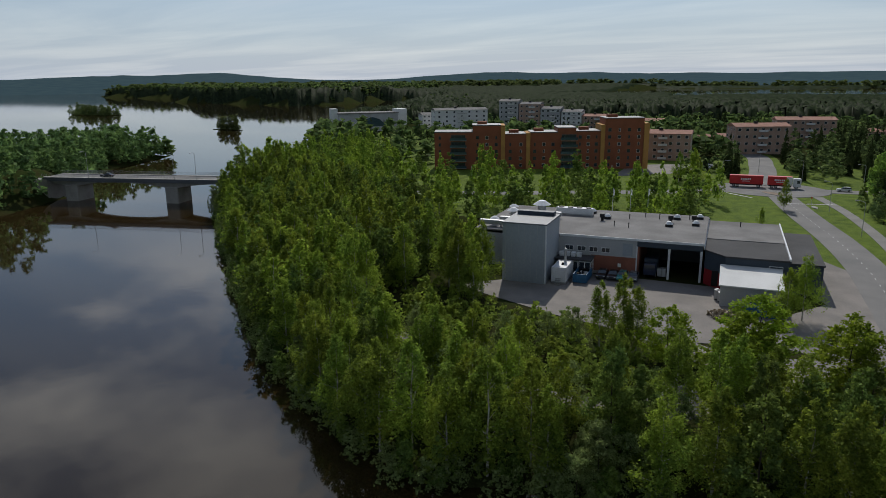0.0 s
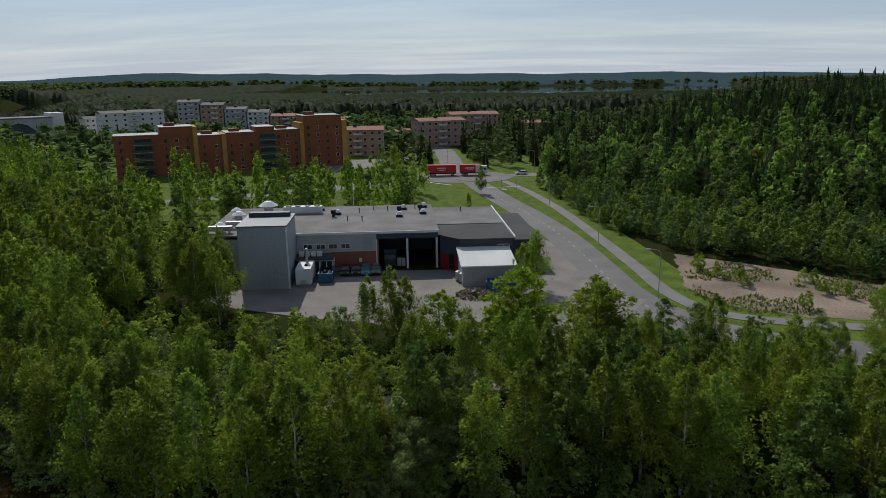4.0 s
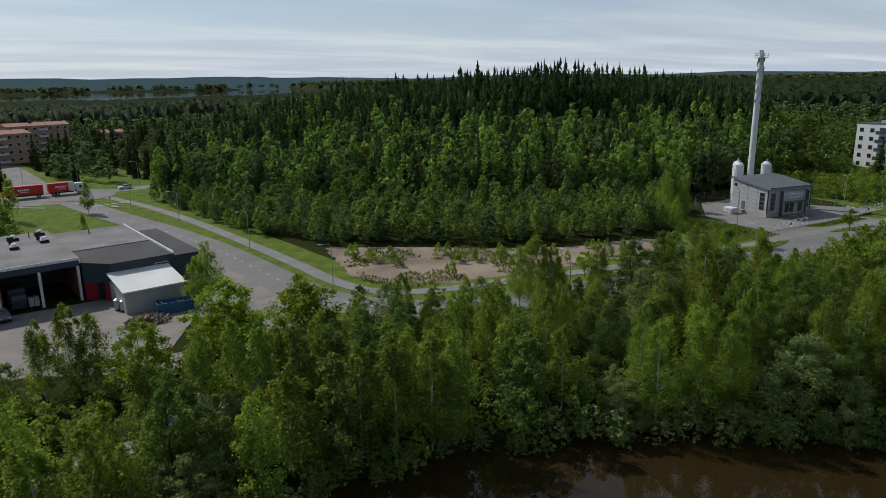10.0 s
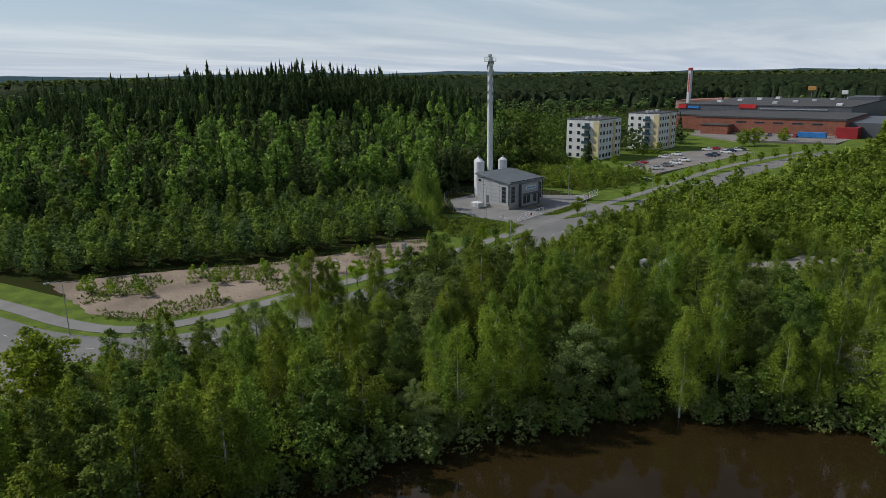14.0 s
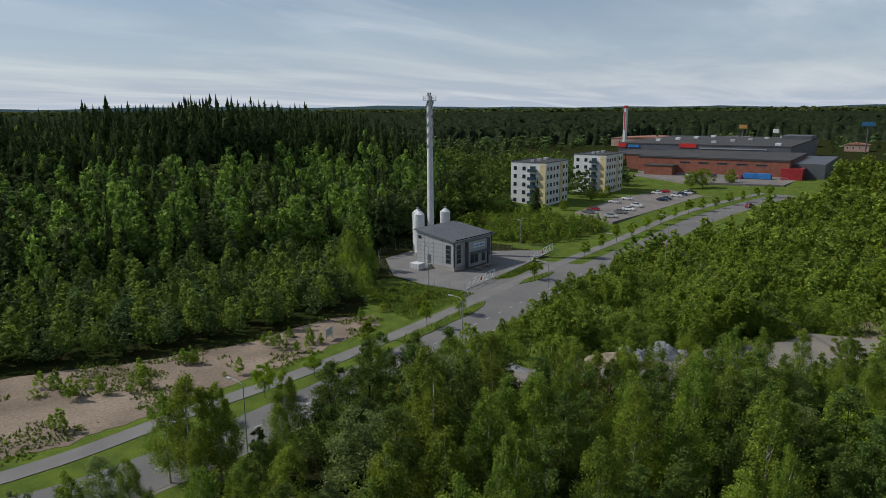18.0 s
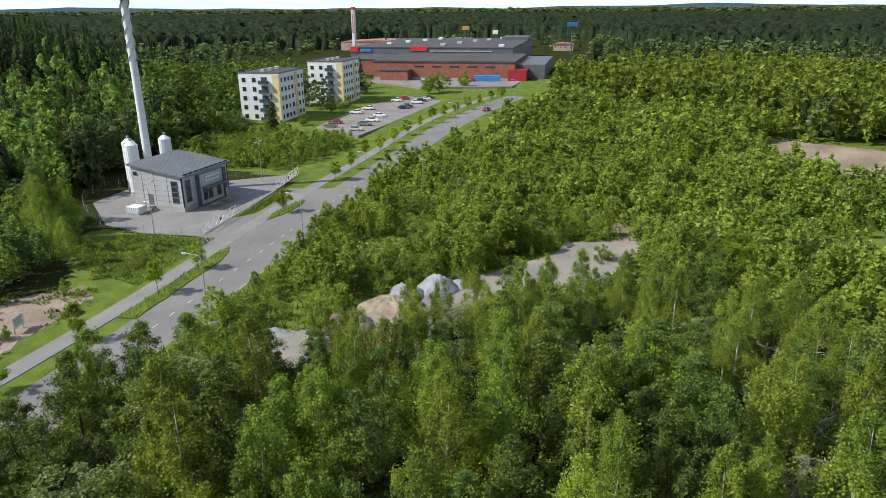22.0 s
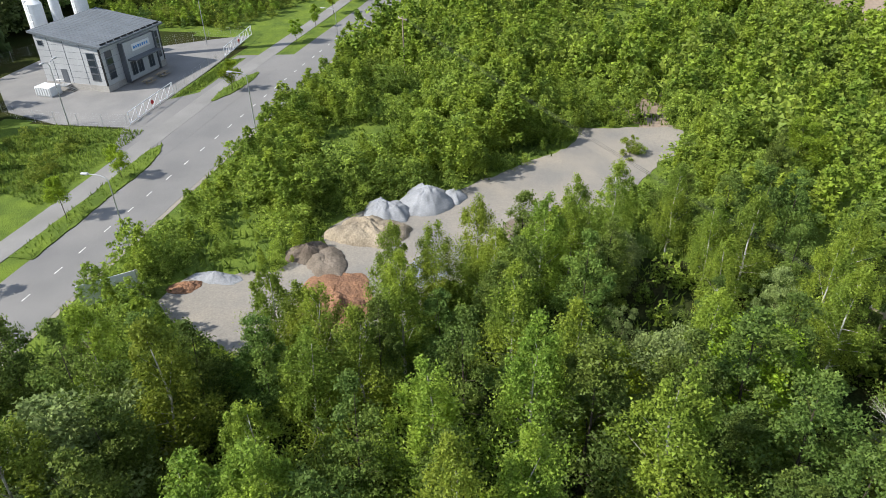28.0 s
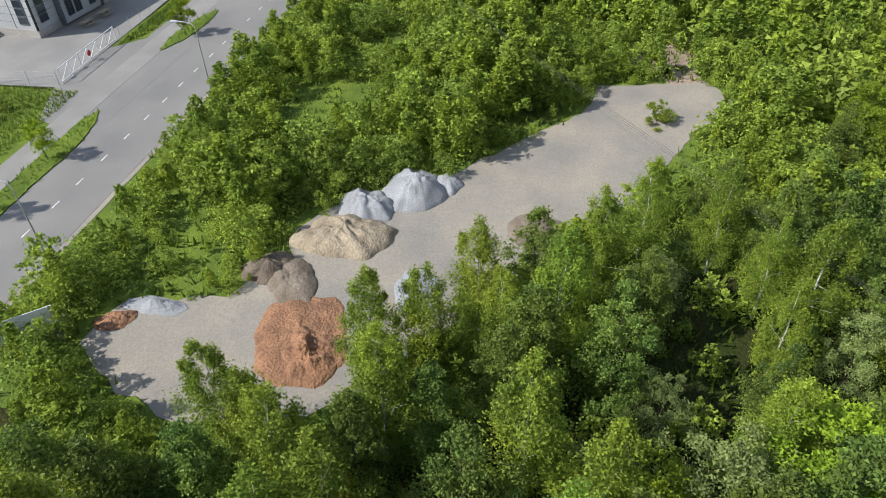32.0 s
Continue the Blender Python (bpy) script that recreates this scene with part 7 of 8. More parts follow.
for i in range(len(X)):
    if np.min(np.hypot(placed[:, 0] - X[i], placed[:, 1] - Y[i])) < 2.6:
        continue
    k = picked[i]
    kind = "willow" if k > 0.87 or (shore[i] < 6 and k > 0.7) else "alder" if k > 0.52 else "birch"
    h = {"birch": r.uniform(10.5, 14.5), "alder": r.uniform(9, 13), "willow": r.uniform(5.5, 8.5)}[kind]
    if -64 < X[i] < 2 and Y[i] > 79:          # low growth below the yard
        if k > 0.6 or Y[i] > 93:
            continue
        kind, h = ("shrub", "willow")[k > 0.35], r.uniform(2.6, 4.6)
    elif 0 < X[i] < 46 and Y[i] > 76:         # and beside the road
        h = h * 0.62
    elif -64 < X[i] < 46:
        h = min(h, 12.5) * 0.92
    elif X[i] > 74:
        h = h * 0.86
    plant_tree(kind, X[i], Y[i], h, int(r.integers(0, 5)), r.uniform(0.85, 1.15), light=1 if X[i] < -68 else 2 if X[i] > 28 else 0)
# young maples in a row beside the road
for i, (x, y) in enumerate([(47.5, 100.6), (57, 100.3), (66, 100.2), (77.5, 100), (92, 99.2), (101.8, 98.9), (132.5, 99.1)] + [(160 + 10.5 * j, 98.9 - 0.0011 * (10.5 * j) ** 2) for j in range(14)]):
    plant_tree("street_maple", x, y, 4.8 + 0.5 * math.sin(i * 2.3), i % 5, 1.0, "", "street maples", 2)
for x, y, h in ((-20, 218, 9), (-21.5, 190, 5), (-56, 262, 12), (-60, 258, 11), (-52, 252, 10)):
    plant_tree("birch", x, y, h, int(x) % 5, 1.0, "leafy birch beside the junction", "junction trees")
for i, (x, y, h) in enumerate(((196, 152, 11), (203, 146, 10), (190, 158, 12), (209, 138, 8), (262, 132, 5), (256, 133, 4), (309, 112, 8), (313, 108, 9), (250, 134, 5), (222, 133, 4), (330, 100, 7))):
    plant_tree("alder" if i < 4 else "maple", x, y, h, i % 5, 1.2, "rounded leafy tree near the houses", "garden trees")

plant_tree("alder", 212, 166, 17.0, 2, 1.5, "large rounded bright green tree beside the apartment block", "garden trees")

# a dead tree on the bank
r = np.random.default_rng(55)
dead = thing("dead_tree", pose(65.3, 25.2, ground_z(65.3, 25.2) - 0.1), "bare pale grey dead tree leaning on the bank", "tree")
bm, tips = bmesh.new(), []
for k in range(5):
    a, lean = k * 1.3 + 0.4, r.uniform(0.25, 0.6)
    q, rad = Vector((0.25 * math.cos(a), 0.25 * math.sin(a), -0.2)), 0.13
    for j in range(6):
        nxt = q + Vector((lean * math.cos(a + r.normal(0, 0.35)), lean * math.sin(a + r.normal(0, 0.35)), 1.05)) * r.uniform(0.9, 1.25)
        tube(bm, q, nxt, rad, rad * 0.78, 6, j == 5)
        q, rad = nxt, rad * 0.78
        tips.append((q.copy(), a, rad))
part("trunk", bm, DEADWOOD, dead)
for n_b, (q, a, rad) in enumerate(tips):
    bm = bmesh.new()
    for k in range(7):
        d = Vector((math.cos(a + r.normal(0, 1.3)), math.sin(a + r.normal(0, 1.3)), r.uniform(-0.15, 0.7))) * r.uniform(0.8, 1.9)
        mid = q + d * 0.5 + Vector(r.normal(0, 0.1, 3))
        tube(bm, q, mid, rad * 0.5, rad * 0.32, 4, False)
        tube(bm, mid, q + d, rad * 0.32, 0.008, 4, False)
        for w in range(4):
            tube(bm, mid, mid + d * 0.4 + Vector(r.normal(0, 0.35, 3)), rad * 0.22, 0.006, 3, False)
    part("branch", bm, DEADWOOD, dead)
for i, (kind, x, y, h) in enumerate((("birch", 103.5, 126, 9.5), ("birch", 108, 131, 12), ("alder", 112, 134.5, 12), ("birch", 99.5, 119.5, 8), ("shrub", 102.2, 108.8, 2.6), ("alder", 106, 124, 6), ("birch", 110.5, 127.5, 9), ("birch", 113.5, 131, 10.5), ("shrub", 107, 116, 2.2), ("shrub", 98, 113, 2.0), ("alder", 117, 139, 13), ("shrub", 117.3, 39.4, 3.2), ("shrub", 118.2, 38.6, 2.2))):
    plant_tree(kind, x, y, h, i % 5, 1.0, "young tree at the edge of the meadow" if kind != "shrub" else "", "meadow trees", 2)

r = np.random.default_rng(91)
tx, ty = r.uniform(92, 112, 60), r.uniform(106, 126, 60)
ok = inside(tx, ty, [(93, 108), (113, 107), (114, 118), (106, 126), (99, 117)])
woods("meadow_bushes", "shrub", tx[ok], ty[ok], r.uniform(0.6, 1.9, ok.sum()), 3, "low bushes on the meadow by the plant", "shrubs", 92, None, 1.2)

X, Y, r = scatter([(165, 113), (202, 107), (203, 132), (212, 150), (168, 148)], 2.7, 93)
hh = np.clip(r.normal(3.2, 0.9, len(X)), 1.2, 5)
woods("meadow_bushes", "shrub", X[::2], Y[::2], hh[::2], 3, "dense young willows between the plant and the houses", "shrubs", 94)
woods("meadow_bushes", "birch", X[1::2], Y[1::2], hh[1::2] * 1.25, 3, "dense young birches between the plant and the houses", "shrubs", 95, None, 1.3)

# ---- woods ----
# bushes leaning over the water's edge
r = np.random.default_rng(14)
edge = [q for q in glide(LAKE[:17], 1.9)]
X, Y = np.array([q.x for q in edge]) + r.normal(0, 0.9, len(edge)), np.array([q.y for q in edge]) + r.normal(0.6, 0.9, len(edge))
woods("bank_bushes", "willow", X, Y, r.uniform(2.2, 4.6, len(X)), 3, "willow bushes leaning over the water", "shrubs", 22)
X, Y = X + r.normal(0, 1, len(X)), Y + r.normal(1.5, 1, len(X))
woods("bank_bushes", "alder", X, Y, r.uniform(2.5, 6, len(X)), 3, "young alders along the bank", "shrubs", 23)
# undergrowth along the river
X, Y, r = scatter(BELT, 3.4, 12, keep=0.8)
hh = r.uniform(1.2, 3.6, len(X))
for close in (False, True):
    a = (X > 20) == close
    woods("undergrowth", "shrub", X[a], Y[a], hh[a], 3 if close else 1, "green undergrowth beneath the riverside trees", "shrubs", 2 + close)
# young thicket south of the road
THICKET = [(80, 87), (150, 86), (185, 79), (215, 71), (250, 66), (292, 54), (258, 25), (252, 7), (241, -8), (216, -20), (200, -70), (160, -75), (120, -60), (104, -20), (94, 8), (98, 26), (92, 36), (100, 30), (66, 74)]
X, Y, r = scatter(THICKET, 3.05, 21, keep=0.9)
patch = np.array([noise.noise(Vector((x * 0.035, y * 0.035, 3))) for x, y in zip(X, Y)])
NEAR_THICKET = [(78, 88), (140, 88), (140, 40), (128, 24), (99, 24), (92, 36), (66, 74)]
ok = (patch + r.normal(0, 0.12, len(X)) > -0.34) & ~inside(X, Y, BELT) & ~inside(X, Y, NEAR_THICKET)
X, Y, patch = X[ok], Y[ok], patch[ok]
d = np.hypot(X - 80, Y - 50)
h = np.clip(r.normal(3.9, 1.4, len(X)) + 4.6 * patch + 0.006 * d, 1.4, 8)
sel = r.random(len(X)) < 0.55
for far in (0, 1):
    a, b = sel & ((d > 118) == far), ~sel & ((d > 118) == far)
    woods("thicket", "birch", X[a], Y[a], h[a] * 1.2, (3, 1)[int(far)], "thicket of young birches", "young trees", 3 + 40 * far, None, 1.2)
    woods("thicket", "shrub", X[b], Y[b], h[b], (3, 1)[int(far)], "thicket of young willows and alders", "shrubs", 4 + 40 * far)
# tall birches beyond the thicket
TALL = [(296, 56), (260, 27), (253, 8), (241, -10), (222, -20), (208, -40), (203, -95), (300, -110), (370, -30), (345, 40), (320, 58)]
X, Y, r = scatter(TALL, 4.6, 23)
k = r.random(len(X)) < 0.75
woods("birch_wood", "birch", X[k], Y[k], r.uniform(11, 16, k.sum()), 1, "tall birch wood beyond the thicket", "forest", 33, None, 1.0)
woods("birch_wood", "alder", X[~k], Y[~k], r.uniform(8, 13, (~k).sum()), 1, "leafy trees within the birch wood", "forest", 34)
KEEP_LINES[0] = (MAIN_ROAD, 4.8)
X, Y, r = scatter(NEAR_THICKET, 2.25, 22, keep=0.95)
KEEP_LINES[0] = (MAIN_ROAD, 6.0)
patch = np.array([noise.noise(Vector((x * 0.06, y * 0.06, 5))) for x, y in zip(X, Y)])
open_side = np.exp(-np.hypot(X - 116, Y - 58) / 8)
ok = (patch - 0.9 * open_side + r.normal(0, 0.1, len(X)) > -0.42) & ~inside(X, Y, BELT)
X, Y, patch = X[ok], Y[ok], patch[ok]
h = np.clip(r.normal(3.6, 1.15, len(X)) + 3.4 * patch, 1.0, 7) * np.clip((line_distance(X, Y, MAIN_ROAD) - 3.6) / 5, 0.3, 1) * np.clip(poly_distance(X, Y, CLEARING) / 4 + 0.35, 0.35, 1)
sel = r.random(len(X)) < 0.45
woods("near_thicket", "birch", X[sel], Y[sel], h[sel] * 1.25, 0, "thicket of young birches round the gravel lot", "young trees", 25, None, 1.3)
woods("near_thicket", "shrub", X[~sel], Y[~sel], h[~sel], 0, "thicket of young willows round the gravel lot", "shrubs", 26, None, 1.1)
# long grass at the edges of lot, road and field
r = np.random.default_rng(31)
gx_, gy_ = r.uniform(62, 160, 9000), r.uniform(22, 92, 9000)
dl = poly_distance(gx_, gy_, CLEARING)
ok = (dl > 0.2) & (r.random(9000) < np.exp(-dl / 14) + 0.15) & (line_distance(gx_, gy_, MAIN_ROAD) > 4.6)
gx_, gy_ = gx_[ok], gy_[ok]
k = len(gx_)
a_, hh, ww = r.uniform(0, 6.28, (k, 3)), r.uniform(0.35, 0.95, (k, 3)), r.uniform(0.10, 0.2, (k, 3))
bx, by = gx_[:, None] + r.normal(0, 0.25, (k, 3)), gy_[:, None] + r.normal(0, 0.25, (k, 3))
tips = np.stack([bx + 0.35 * np.cos(a_ + 1.2), by + 0.35 * np.sin(a_ + 1.2), hh], -1)
v = np.stack([np.stack([bx - ww * np.cos(a_), by - ww * np.sin(a_), hh * 0], -1), np.stack([bx + ww * np.cos(a_), by + ww * np.sin(a_), hh * 0], -1), tips], 2).reshape(-1, 3)
for outline, k in ((VERGES[0], 200), (VERGES[1], 500), ([(94, 104), (115.6, 104), (115.4, 118), (106, 124), (98, 116)], 5000), ([(128, 106.6), (146, 107), (148, 104.6), (132, 104.4)], 1500)):
    xs, ys = [q[0] for q in outline], [q[1] for q in outline]
    tx, ty = r.uniform(min(xs), max(xs), 3 * k), r.uniform(min(ys), max(ys), 3 * k)
    ok = inside(tx, ty, outline)
    tx, ty = tx[ok][:k], ty[ok][:k]
    ta, th = r.uniform(0, 6.28, len(tx)), r.uniform(0.15, 0.45, len(tx))
    wx, wy = 0.09 * np.cos(ta), 0.09 * np.sin(ta)
    v = np.concatenate([v, np.stack([np.stack([tx - wx, ty - wy, 0 * th + 0.1], -1), np.stack([tx + wx, ty + wy, 0 * th + 0.1], -1), np.stack([tx + wy * 2, ty - wx * 2, 0.15 + th], -1)], 1).reshape(-1, 3)])
tagged(mesh_np("long_grass", v, np.arange(len(v)).reshape(-1, 3), GRASS_BLADES, normals=np.tile((0.0, 0.0, 1.0), (len(v), 1)) + r.normal(0, 0.2, (len(v), 3))), "long grass and weeds on verges and round the lot", "grass", kind="stuff")
# forest north of the road
FRONT = [(12, 172), (22, 150), (34, 143), (48, 135), (58, 128), (70, 122), (88, 120), (96, 119), (103, 127), (114, 136), (128, 147), (100, 165), (60, 170), (30, 195), (4, 222), (-4, 236)]
X, Y, r = scatter(FRONT, 3.4, 31)
woods("forest_edge", "birch", X[::2], Y[::2], r.uniform(4, 9, len(X[::2])), 3, "young birches at the edge of the forest", "young trees", 5, FOREST_BIRCH, 1.1)
woods("forest_edge", "alder", X[1::2], Y[1::2], r.uniform(3, 8, len(X[1::2])), 3, "young mixed trees at the edge of the forest", "young trees", 6, FOREST_ASPEN, 1.1)
MIDDLE = [(0, 240), (30, 196), (60, 170), (100, 164), (130, 148), (160, 148), (205, 165), (220, 190), (180, 215), (100, 215), (40, 262), (10, 262)]
X, Y, r = scatter(MIDDLE, 4.6, 32)
k = r.random(len(X))
woods("forest", "birch", X[k < 0.55], Y[k < 0.55], r.uniform(8, 16.5, (k < 0.55).sum()), 3, "birches in the mixed forest", "forest", 7, FOREST_BIRCH, 0.95)
woods("forest", "alder", X[(k >= 0.55) & (k < 0.8)], Y[(k >= 0.55) & (k < 0.8)], r.uniform(10, 15, len(X)), 3, "aspens and alders in the mixed forest", "forest", 8, FOREST_ASPEN, 1.15)
woods("forest", "spruce", X[k >= 0.8], Y[k >= 0.8], r.uniform(12, 18, len(X)), 1, "spruces in the mixed forest", "forest", 9)
BACK = [(20, 275), (42, 262), (100, 214), (180, 214), (225, 190), (250, 215), (230, 330), (120, 350), (30, 330)]
X, Y, r = scatter(BACK, 4.9, 33)
rise = np.array([noise.noise(Vector((x * 0.04, y * 0.04, 8))) for x, y in zip(X, Y)])
dark = r.random(len(X)) < 0.86
X, Y, rise = X[dark], Y[dark], rise[dark]
woods("spruce_forest", "spruce", X, Y, (r.uniform(11, 19.5, len(X)) + 6 * rise + 4.5 * s_step((X - 105) / 40) + 7 * np.exp(-((X - 152) ** 2 + (Y - 232) ** 2) / 22 ** 2)), 1, "dark spruce forest on the rise", "forest", 10)
k = r.random(len(X)) < 0.22
woods("spruce_forest", "birch", X[k] + 2, Y[k] - 2, r.uniform(10, 16, k.sum()), 3, "birches scattered in the spruce forest", "forest", 17, FOREST_BIRCH)
woods("aspen_clump", "alder", np.array([56.0, 61, 66, 70, 63]), np.array([203.0, 200, 204, 201, 208]), np.array([12.0, 13, 14, 12, 13]), 3, "aspens in bronze young leaf", "trees", 18, BRONZE, 1.3)
# round the streets and blocks
TOWN = [(-260, 270), (-235, 232), (-200, 176), (-182, 152), (-130, 172), (-90, 152), (-74, 158), (-36, 160), (-36, 216), (-45, 228), (-85, 255), (-130, 240), (-168, 236), (-240, 300)]
X, Y, r = scatter(TOWN, 7.4, 41)
low = inside(X, Y, [(-180, 170), (-120, 170), (-60, 205), (-36, 216), (-85, 262), (-170, 240)])
keep = ~low | (r.random(len(X)) < 0.5)
X, Y = X[keep], Y[keep]
k = r.random(len(X)) < 0.65
woods("street_trees", "birch", X[k], Y[k], r.uniform(8, 13.5, k.sum()), 3, "birches round the streets and blocks", "trees", 11, None, 0.85)
woods("street_trees", "alder", X[~k], Y[~k], r.uniform(8, 13, (~k).sum()), 3, "leafy trees round the streets and blocks", "trees", 12)
# far bank
BANK = [(-224, 102), (-243, 134), (-265, 152), (-303, 188), (-332, 243), (-380, 225), (-340, 60), (-260, 10), (-205, 66)]
X, Y, r = scatter(BANK, 7.0, 51)
woods("bank_woods", "alder", X, Y, r.uniform(11, 17, len(X)), 1, "dense leafy woods on the far bank", "forest", 13, FOREST_ASPEN)
# between the plant, the houses and the factory
EAST = [(160, 128), (178, 118), (206, 128), (212, 160), (250, 165), (300, 160), (345, 155), (350, 200), (260, 230), (215, 190), (165, 150)]
X, Y, r = scatter(EAST, 5.0, 61)
h = np.where(Y > 150, r.uniform(8, 13, len(X)), r.uniform(2, 4.5, len(X)))
ok = (Y > 150) | (X < 205)
woods("parkland_trees", "alder", X[ok], Y[ok], h[ok], 1, "leafy trees and bushes by the houses", "trees", 14)

# saplings and weeds on the bare field
r = np.random.default_rng(72)
FIELD = [(25, 140), (25, 118), (37, 110.5), (70, 108.5), (90, 109), (90, 113), (70, 118), (56, 124), (44, 132), (32, 140)]
tx, ty = r.uniform(24, 92, 500), r.uniform(108, 142, 500)
clump = np.array([noise.noise(Vector((x * 0.13, y * 0.13, 2))) for x, y in zip(tx, ty)])
ok = inside(tx, ty, FIELD) & (clump > 0.12)
tall = ok & (r.random(500) < 0.6)
ok &= ~tall
woods("field_saplings", "birch", tx[tall], ty[tall], r.uniform(1.2, 3.6, tall.sum()), 3, "upright young birches on the bare field", "shrubs", 19, None, 1.3)
woods("field_saplings", "shrub", tx[ok], ty[ok], r.uniform(0.6, 1.6, ok.sum()), 3, "scattered saplings on the bare field", "shrubs", 24, None, 1.15)
tx, ty = r.uniform(18, 96, 22000), r.uniform(106, 148, 22000)
clump = np.array([noise.noise(Vector((x * 0.11, y * 0.11, 6))) + 0.5 * noise.noise(Vector((x * 0.4, y * 0.4, 1))) for x, y in zip(tx, ty)])
ok = (poly_distance(tx, ty, DIRT_FIELD) < 1.5) & (clump > 0.10)
tx, ty = tx[ok], ty[ok]
ta, th = r.uniform(0, 6.28, len(tx)), r.uniform(0.12, 0.5, len(tx))
wx, wy = 0.16 * np.cos(ta), 0.16 * np.sin(ta)
v = np.stack([np.stack([tx - wx, ty - wy, 0 * th + 0.06], -1), np.stack([tx + wx, ty + wy, 0 * th + 0.06], -1), np.stack([tx + wy * 2, ty - wx * 2, 0.06 + th], -1)], 1).reshape(-1, 3)
tagged(mesh_np("weeds", v, np.arange(len(v)).reshape(-1, 3), GRASS_BLADES, normals=np.tile((0.0, 0.0, 1.0), (len(v), 1)) + r.normal(0, 0.2, (len(v), 3))), "tufts of weeds on the bare soil", "grass", kind="stuff")

# distant woods
r = np.random.default_rng(77)
n_far = 13000
rad = 190 * (2300 / 190) ** (r.random(n_far) ** 0.72)
ang = r.uniform(-1.25, 2.15, n_far)
X, Y = 20 + rad * np.sin(ang), 90 + rad * np.cos(ang)
ok = free(X, Y, 2)
for poly in (BELT, THICKET, TALL, FRONT, MIDDLE, BACK, TOWN, BANK, EAST):
    ok &= ~inside(X, Y, poly)
ok &= ~((X > -300) & (X < -30) & (Y > 210) & (Y < 460) & (r.random(n_far) < 0.4))
ok &= ~((X > 330) & (X < 760) & (Y > 40) & (Y < 260) & (r.random(n_far) < 0.85))
X, Y = X[ok], Y[ok]
ok = ~inside(X, Y, [(185, 60), (345, 30), (350, 76), (262, 92), (190, 98)])
X, Y = X[ok], Y[ok]
close = (np.hypot(X - 40, Y - 60) < 470) & (X > -60)
k = r.random(close.sum()) < 0.45
woods("nearer_woods", "spruce", X[close][k], Y[close][k], r.uniform(9, 16, k.sum()), 1, "conifers beyond the houses", "forest", 29)
woods("nearer_woods", "alder", X[close][~k], Y[close][~k], r.uniform(8, 13, (~k).sum()), 1, "leafy woods beyond the houses", "forest", 30, FOREST_ASPEN, 1.25)
X, Y = X[~close], Y[~close]
ahead = np.arctan2(X - 20, Y - 90)
ok = ~((np.hypot(X, Y) > 1000) & (ahead > -0.6) & (ahead < 0.32))
X, Y = X[ok], Y[ok]
k = r.random(len(X)) < 0.4
woods("distant_woods", "spruce", X[k], Y[k], np.where(np.hypot(X[k], Y[k]) > 550, r.uniform(7, 12, k.sum()), r.uniform(9, 15, k.sum())), 2, "distant dark conifer woods", "forest", 15, None, 1.5)
woods("distant_woods", "alder", X[~k], Y[~k], np.where(np.hypot(X[~k], Y[~k]) > 550, r.uniform(6, 10, (~k).sum()), r.uniform(8, 13, (~k).sum())), 2, "distant leafy woods", "forest", 16, FARLEAF, 1.6)
# unbroken tree tops further off
cr, ca = 560 * 1.0180 ** np.arange(100), np.radians(np.arange(-76, 126, 0.21))
CR, CA = np.meshgrid(cr, ca)
r = np.random.default_rng(78)
X, Y = (20 + CR * np.sin(CA)).ravel(), (90 + CR * np.cos(CA)).ravel()
X, Y = X + r.normal(0, 1.5, len(X)), Y + r.normal(0, 1.5, len(X))
ok = free(X, Y, 3) & (np.hypot(X - 40, Y - 60) > 600)
for poly in (TOWN, BANK, EAST, [(-370, 380), (-230, 380), (-30, 300), (20, 460), (-230, 500), (-370, 470)], [(330, 20), (760, 20), (760, 270), (330, 270)]):
    ok &= ~inside(X, Y, poly)
stand = np.array([noise.noise(Vector((x * 0.006, y * 0.006, 4))) for x, y in zip(X, Y)])
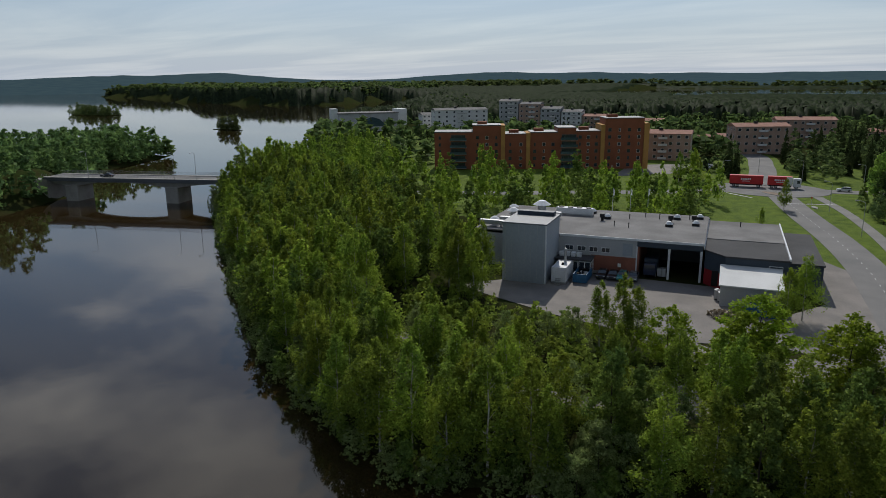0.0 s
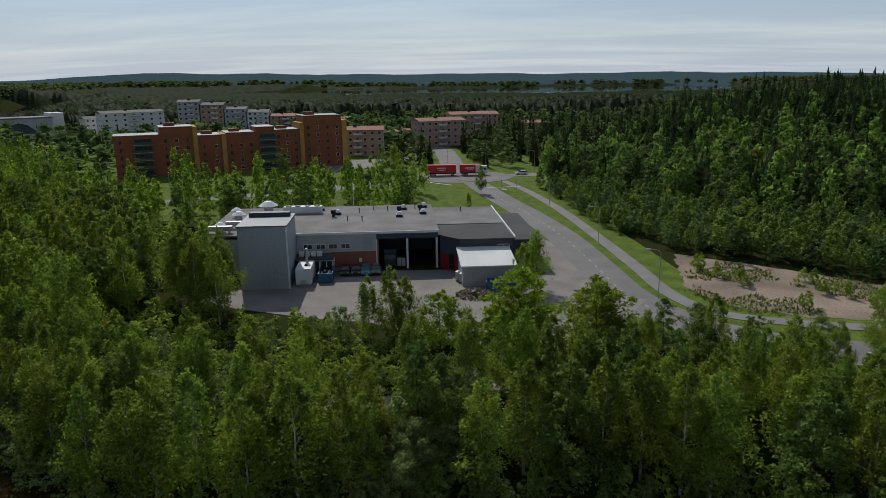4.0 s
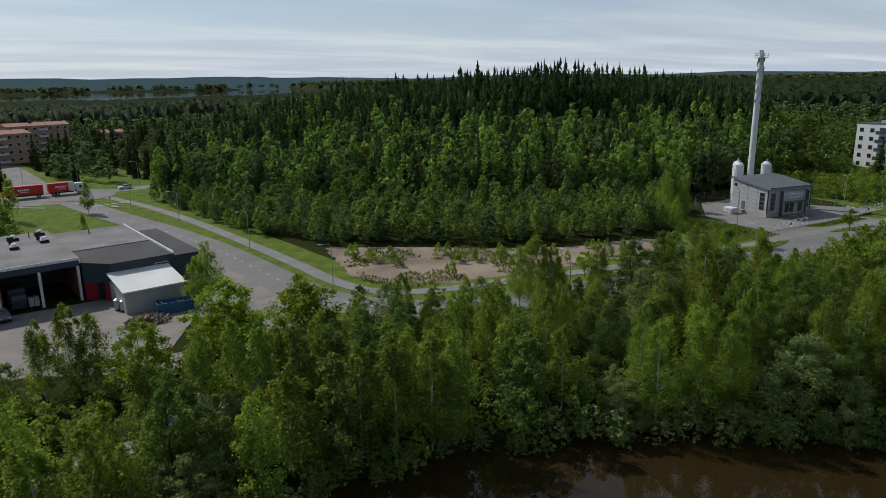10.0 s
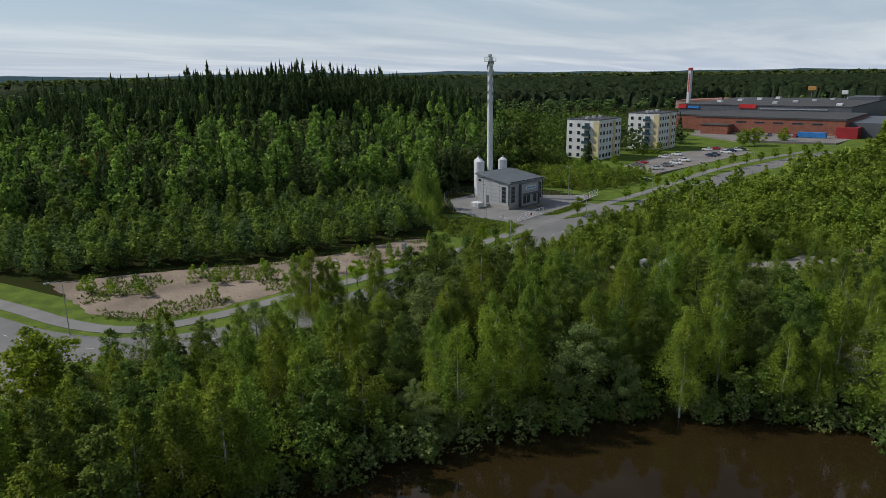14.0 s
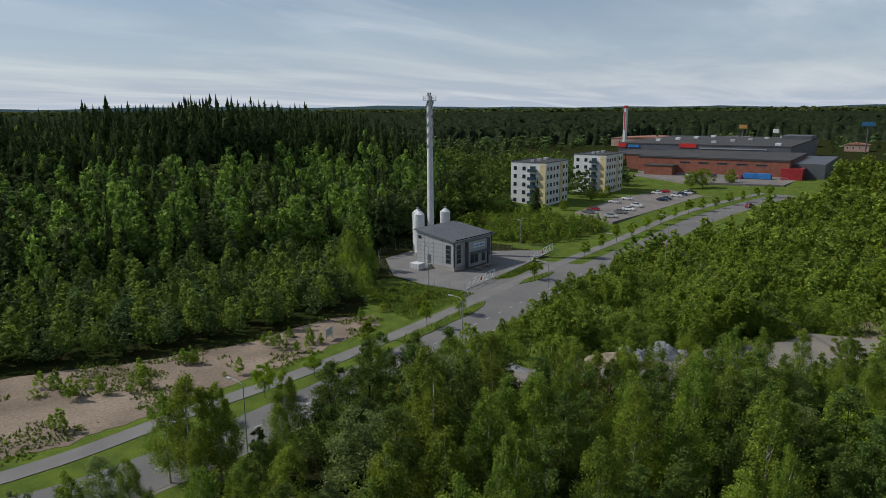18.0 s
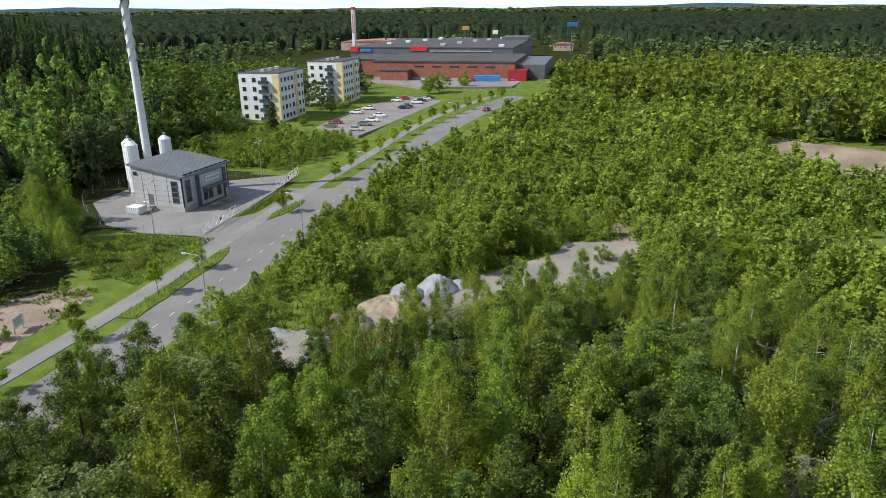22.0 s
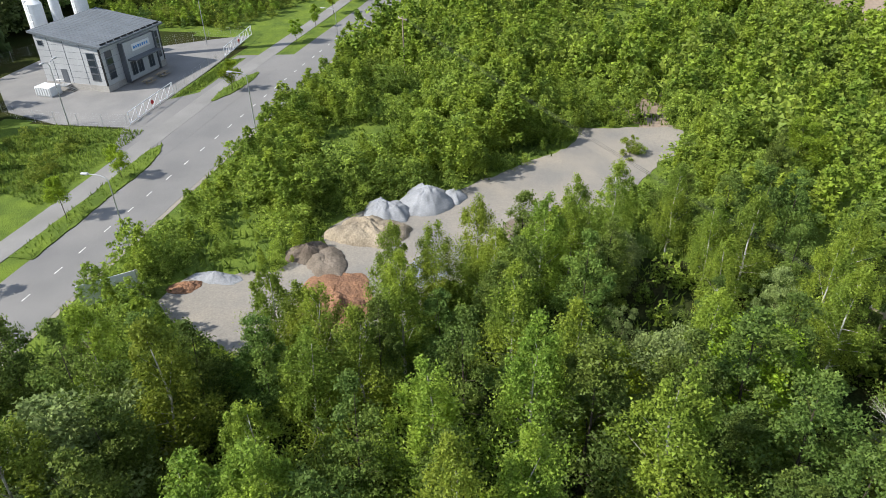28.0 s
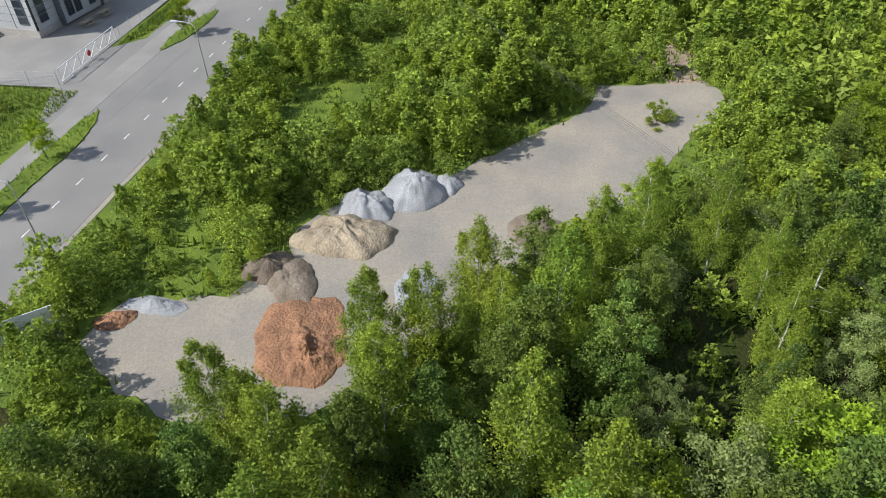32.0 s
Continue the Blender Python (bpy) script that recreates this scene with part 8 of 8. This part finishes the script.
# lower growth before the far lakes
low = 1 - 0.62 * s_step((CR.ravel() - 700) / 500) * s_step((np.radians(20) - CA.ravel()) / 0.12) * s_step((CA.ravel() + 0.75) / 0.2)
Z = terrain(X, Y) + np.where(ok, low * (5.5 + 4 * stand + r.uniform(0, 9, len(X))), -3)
k = np.arange(CR.size).reshape(CR.shape)
q = np.stack([k[:-1, :-1], k[1:, :-1], k[1:, 1:], k[:-1, 1:]], -1).reshape(-1, 4)
q = q[ok[q].any(1)]
tagged(mesh_np("far_canopy", np.stack([X, Y, Z], 1), q, SHADED_CANOPY, smooth=True), "unbroken tree tops of the distant woods", "forest", kind="stuff")
# wooded shores and the last woods before the hills
X, Y, r = scatter([(-1010, 905), (-1250, 940), (-1500, 1155), (-2100, 1260), (-2400, 1700), (-1500, 1900), (-1000, 1500), (-900, 1150), (-850, 950)], 26, 81)
woods("shore_woods", "alder", X, Y, r.uniform(13, 20, len(X)), 2, "wooded shore across the lake", "forest", 27, FARLEAF, 1.7)
ang, rad = r.uniform(-1.35, 2.2, 3600), 2200 + 1300 * r.random(3600) ** 0.8
X, Y = rad * np.sin(ang), rad * np.cos(ang)
ok = free(X, Y, 5) & ~((ang > -0.42) & (ang < 0.3) & (rad < 3100))
X, Y = X[ok], Y[ok]
woods("horizon_woods", "alder", X, Y, r.uniform(16, 26, len(X)), 2, "last line of woods before the hills", "forest", 28, FARLEAF, 2.6)
# islands
for cx, cy, rx, ry, k in ((-885, 515, 52, 22, 60), (-480, 400, 20, 5, 14), (-1000, 560, 20, 8, 10)):
    base = prism([(cx + rx * math.cos(a * 0.5236) * r.uniform(0.8, 1.1), cy + ry * math.sin(a * 0.5236) * r.uniform(0.8, 1.1)) for a in range(12)], -4, -2.2)
    tagged(part("island", base, FOREST_FLOOR), "small rocky wooded islet", "island", kind="structure")
    a, q = r.uniform(0, 6.28, k), np.sqrt(r.random(k)) * 0.9
    px, py = cx + rx * q * np.cos(a), cy + ry * q * np.sin(a)
    woods("island_trees", "alder", px, py, r.uniform(10, 15, k), 1, "trees on the islet", "trees", 20, FARLEAF).location.z = 2.5
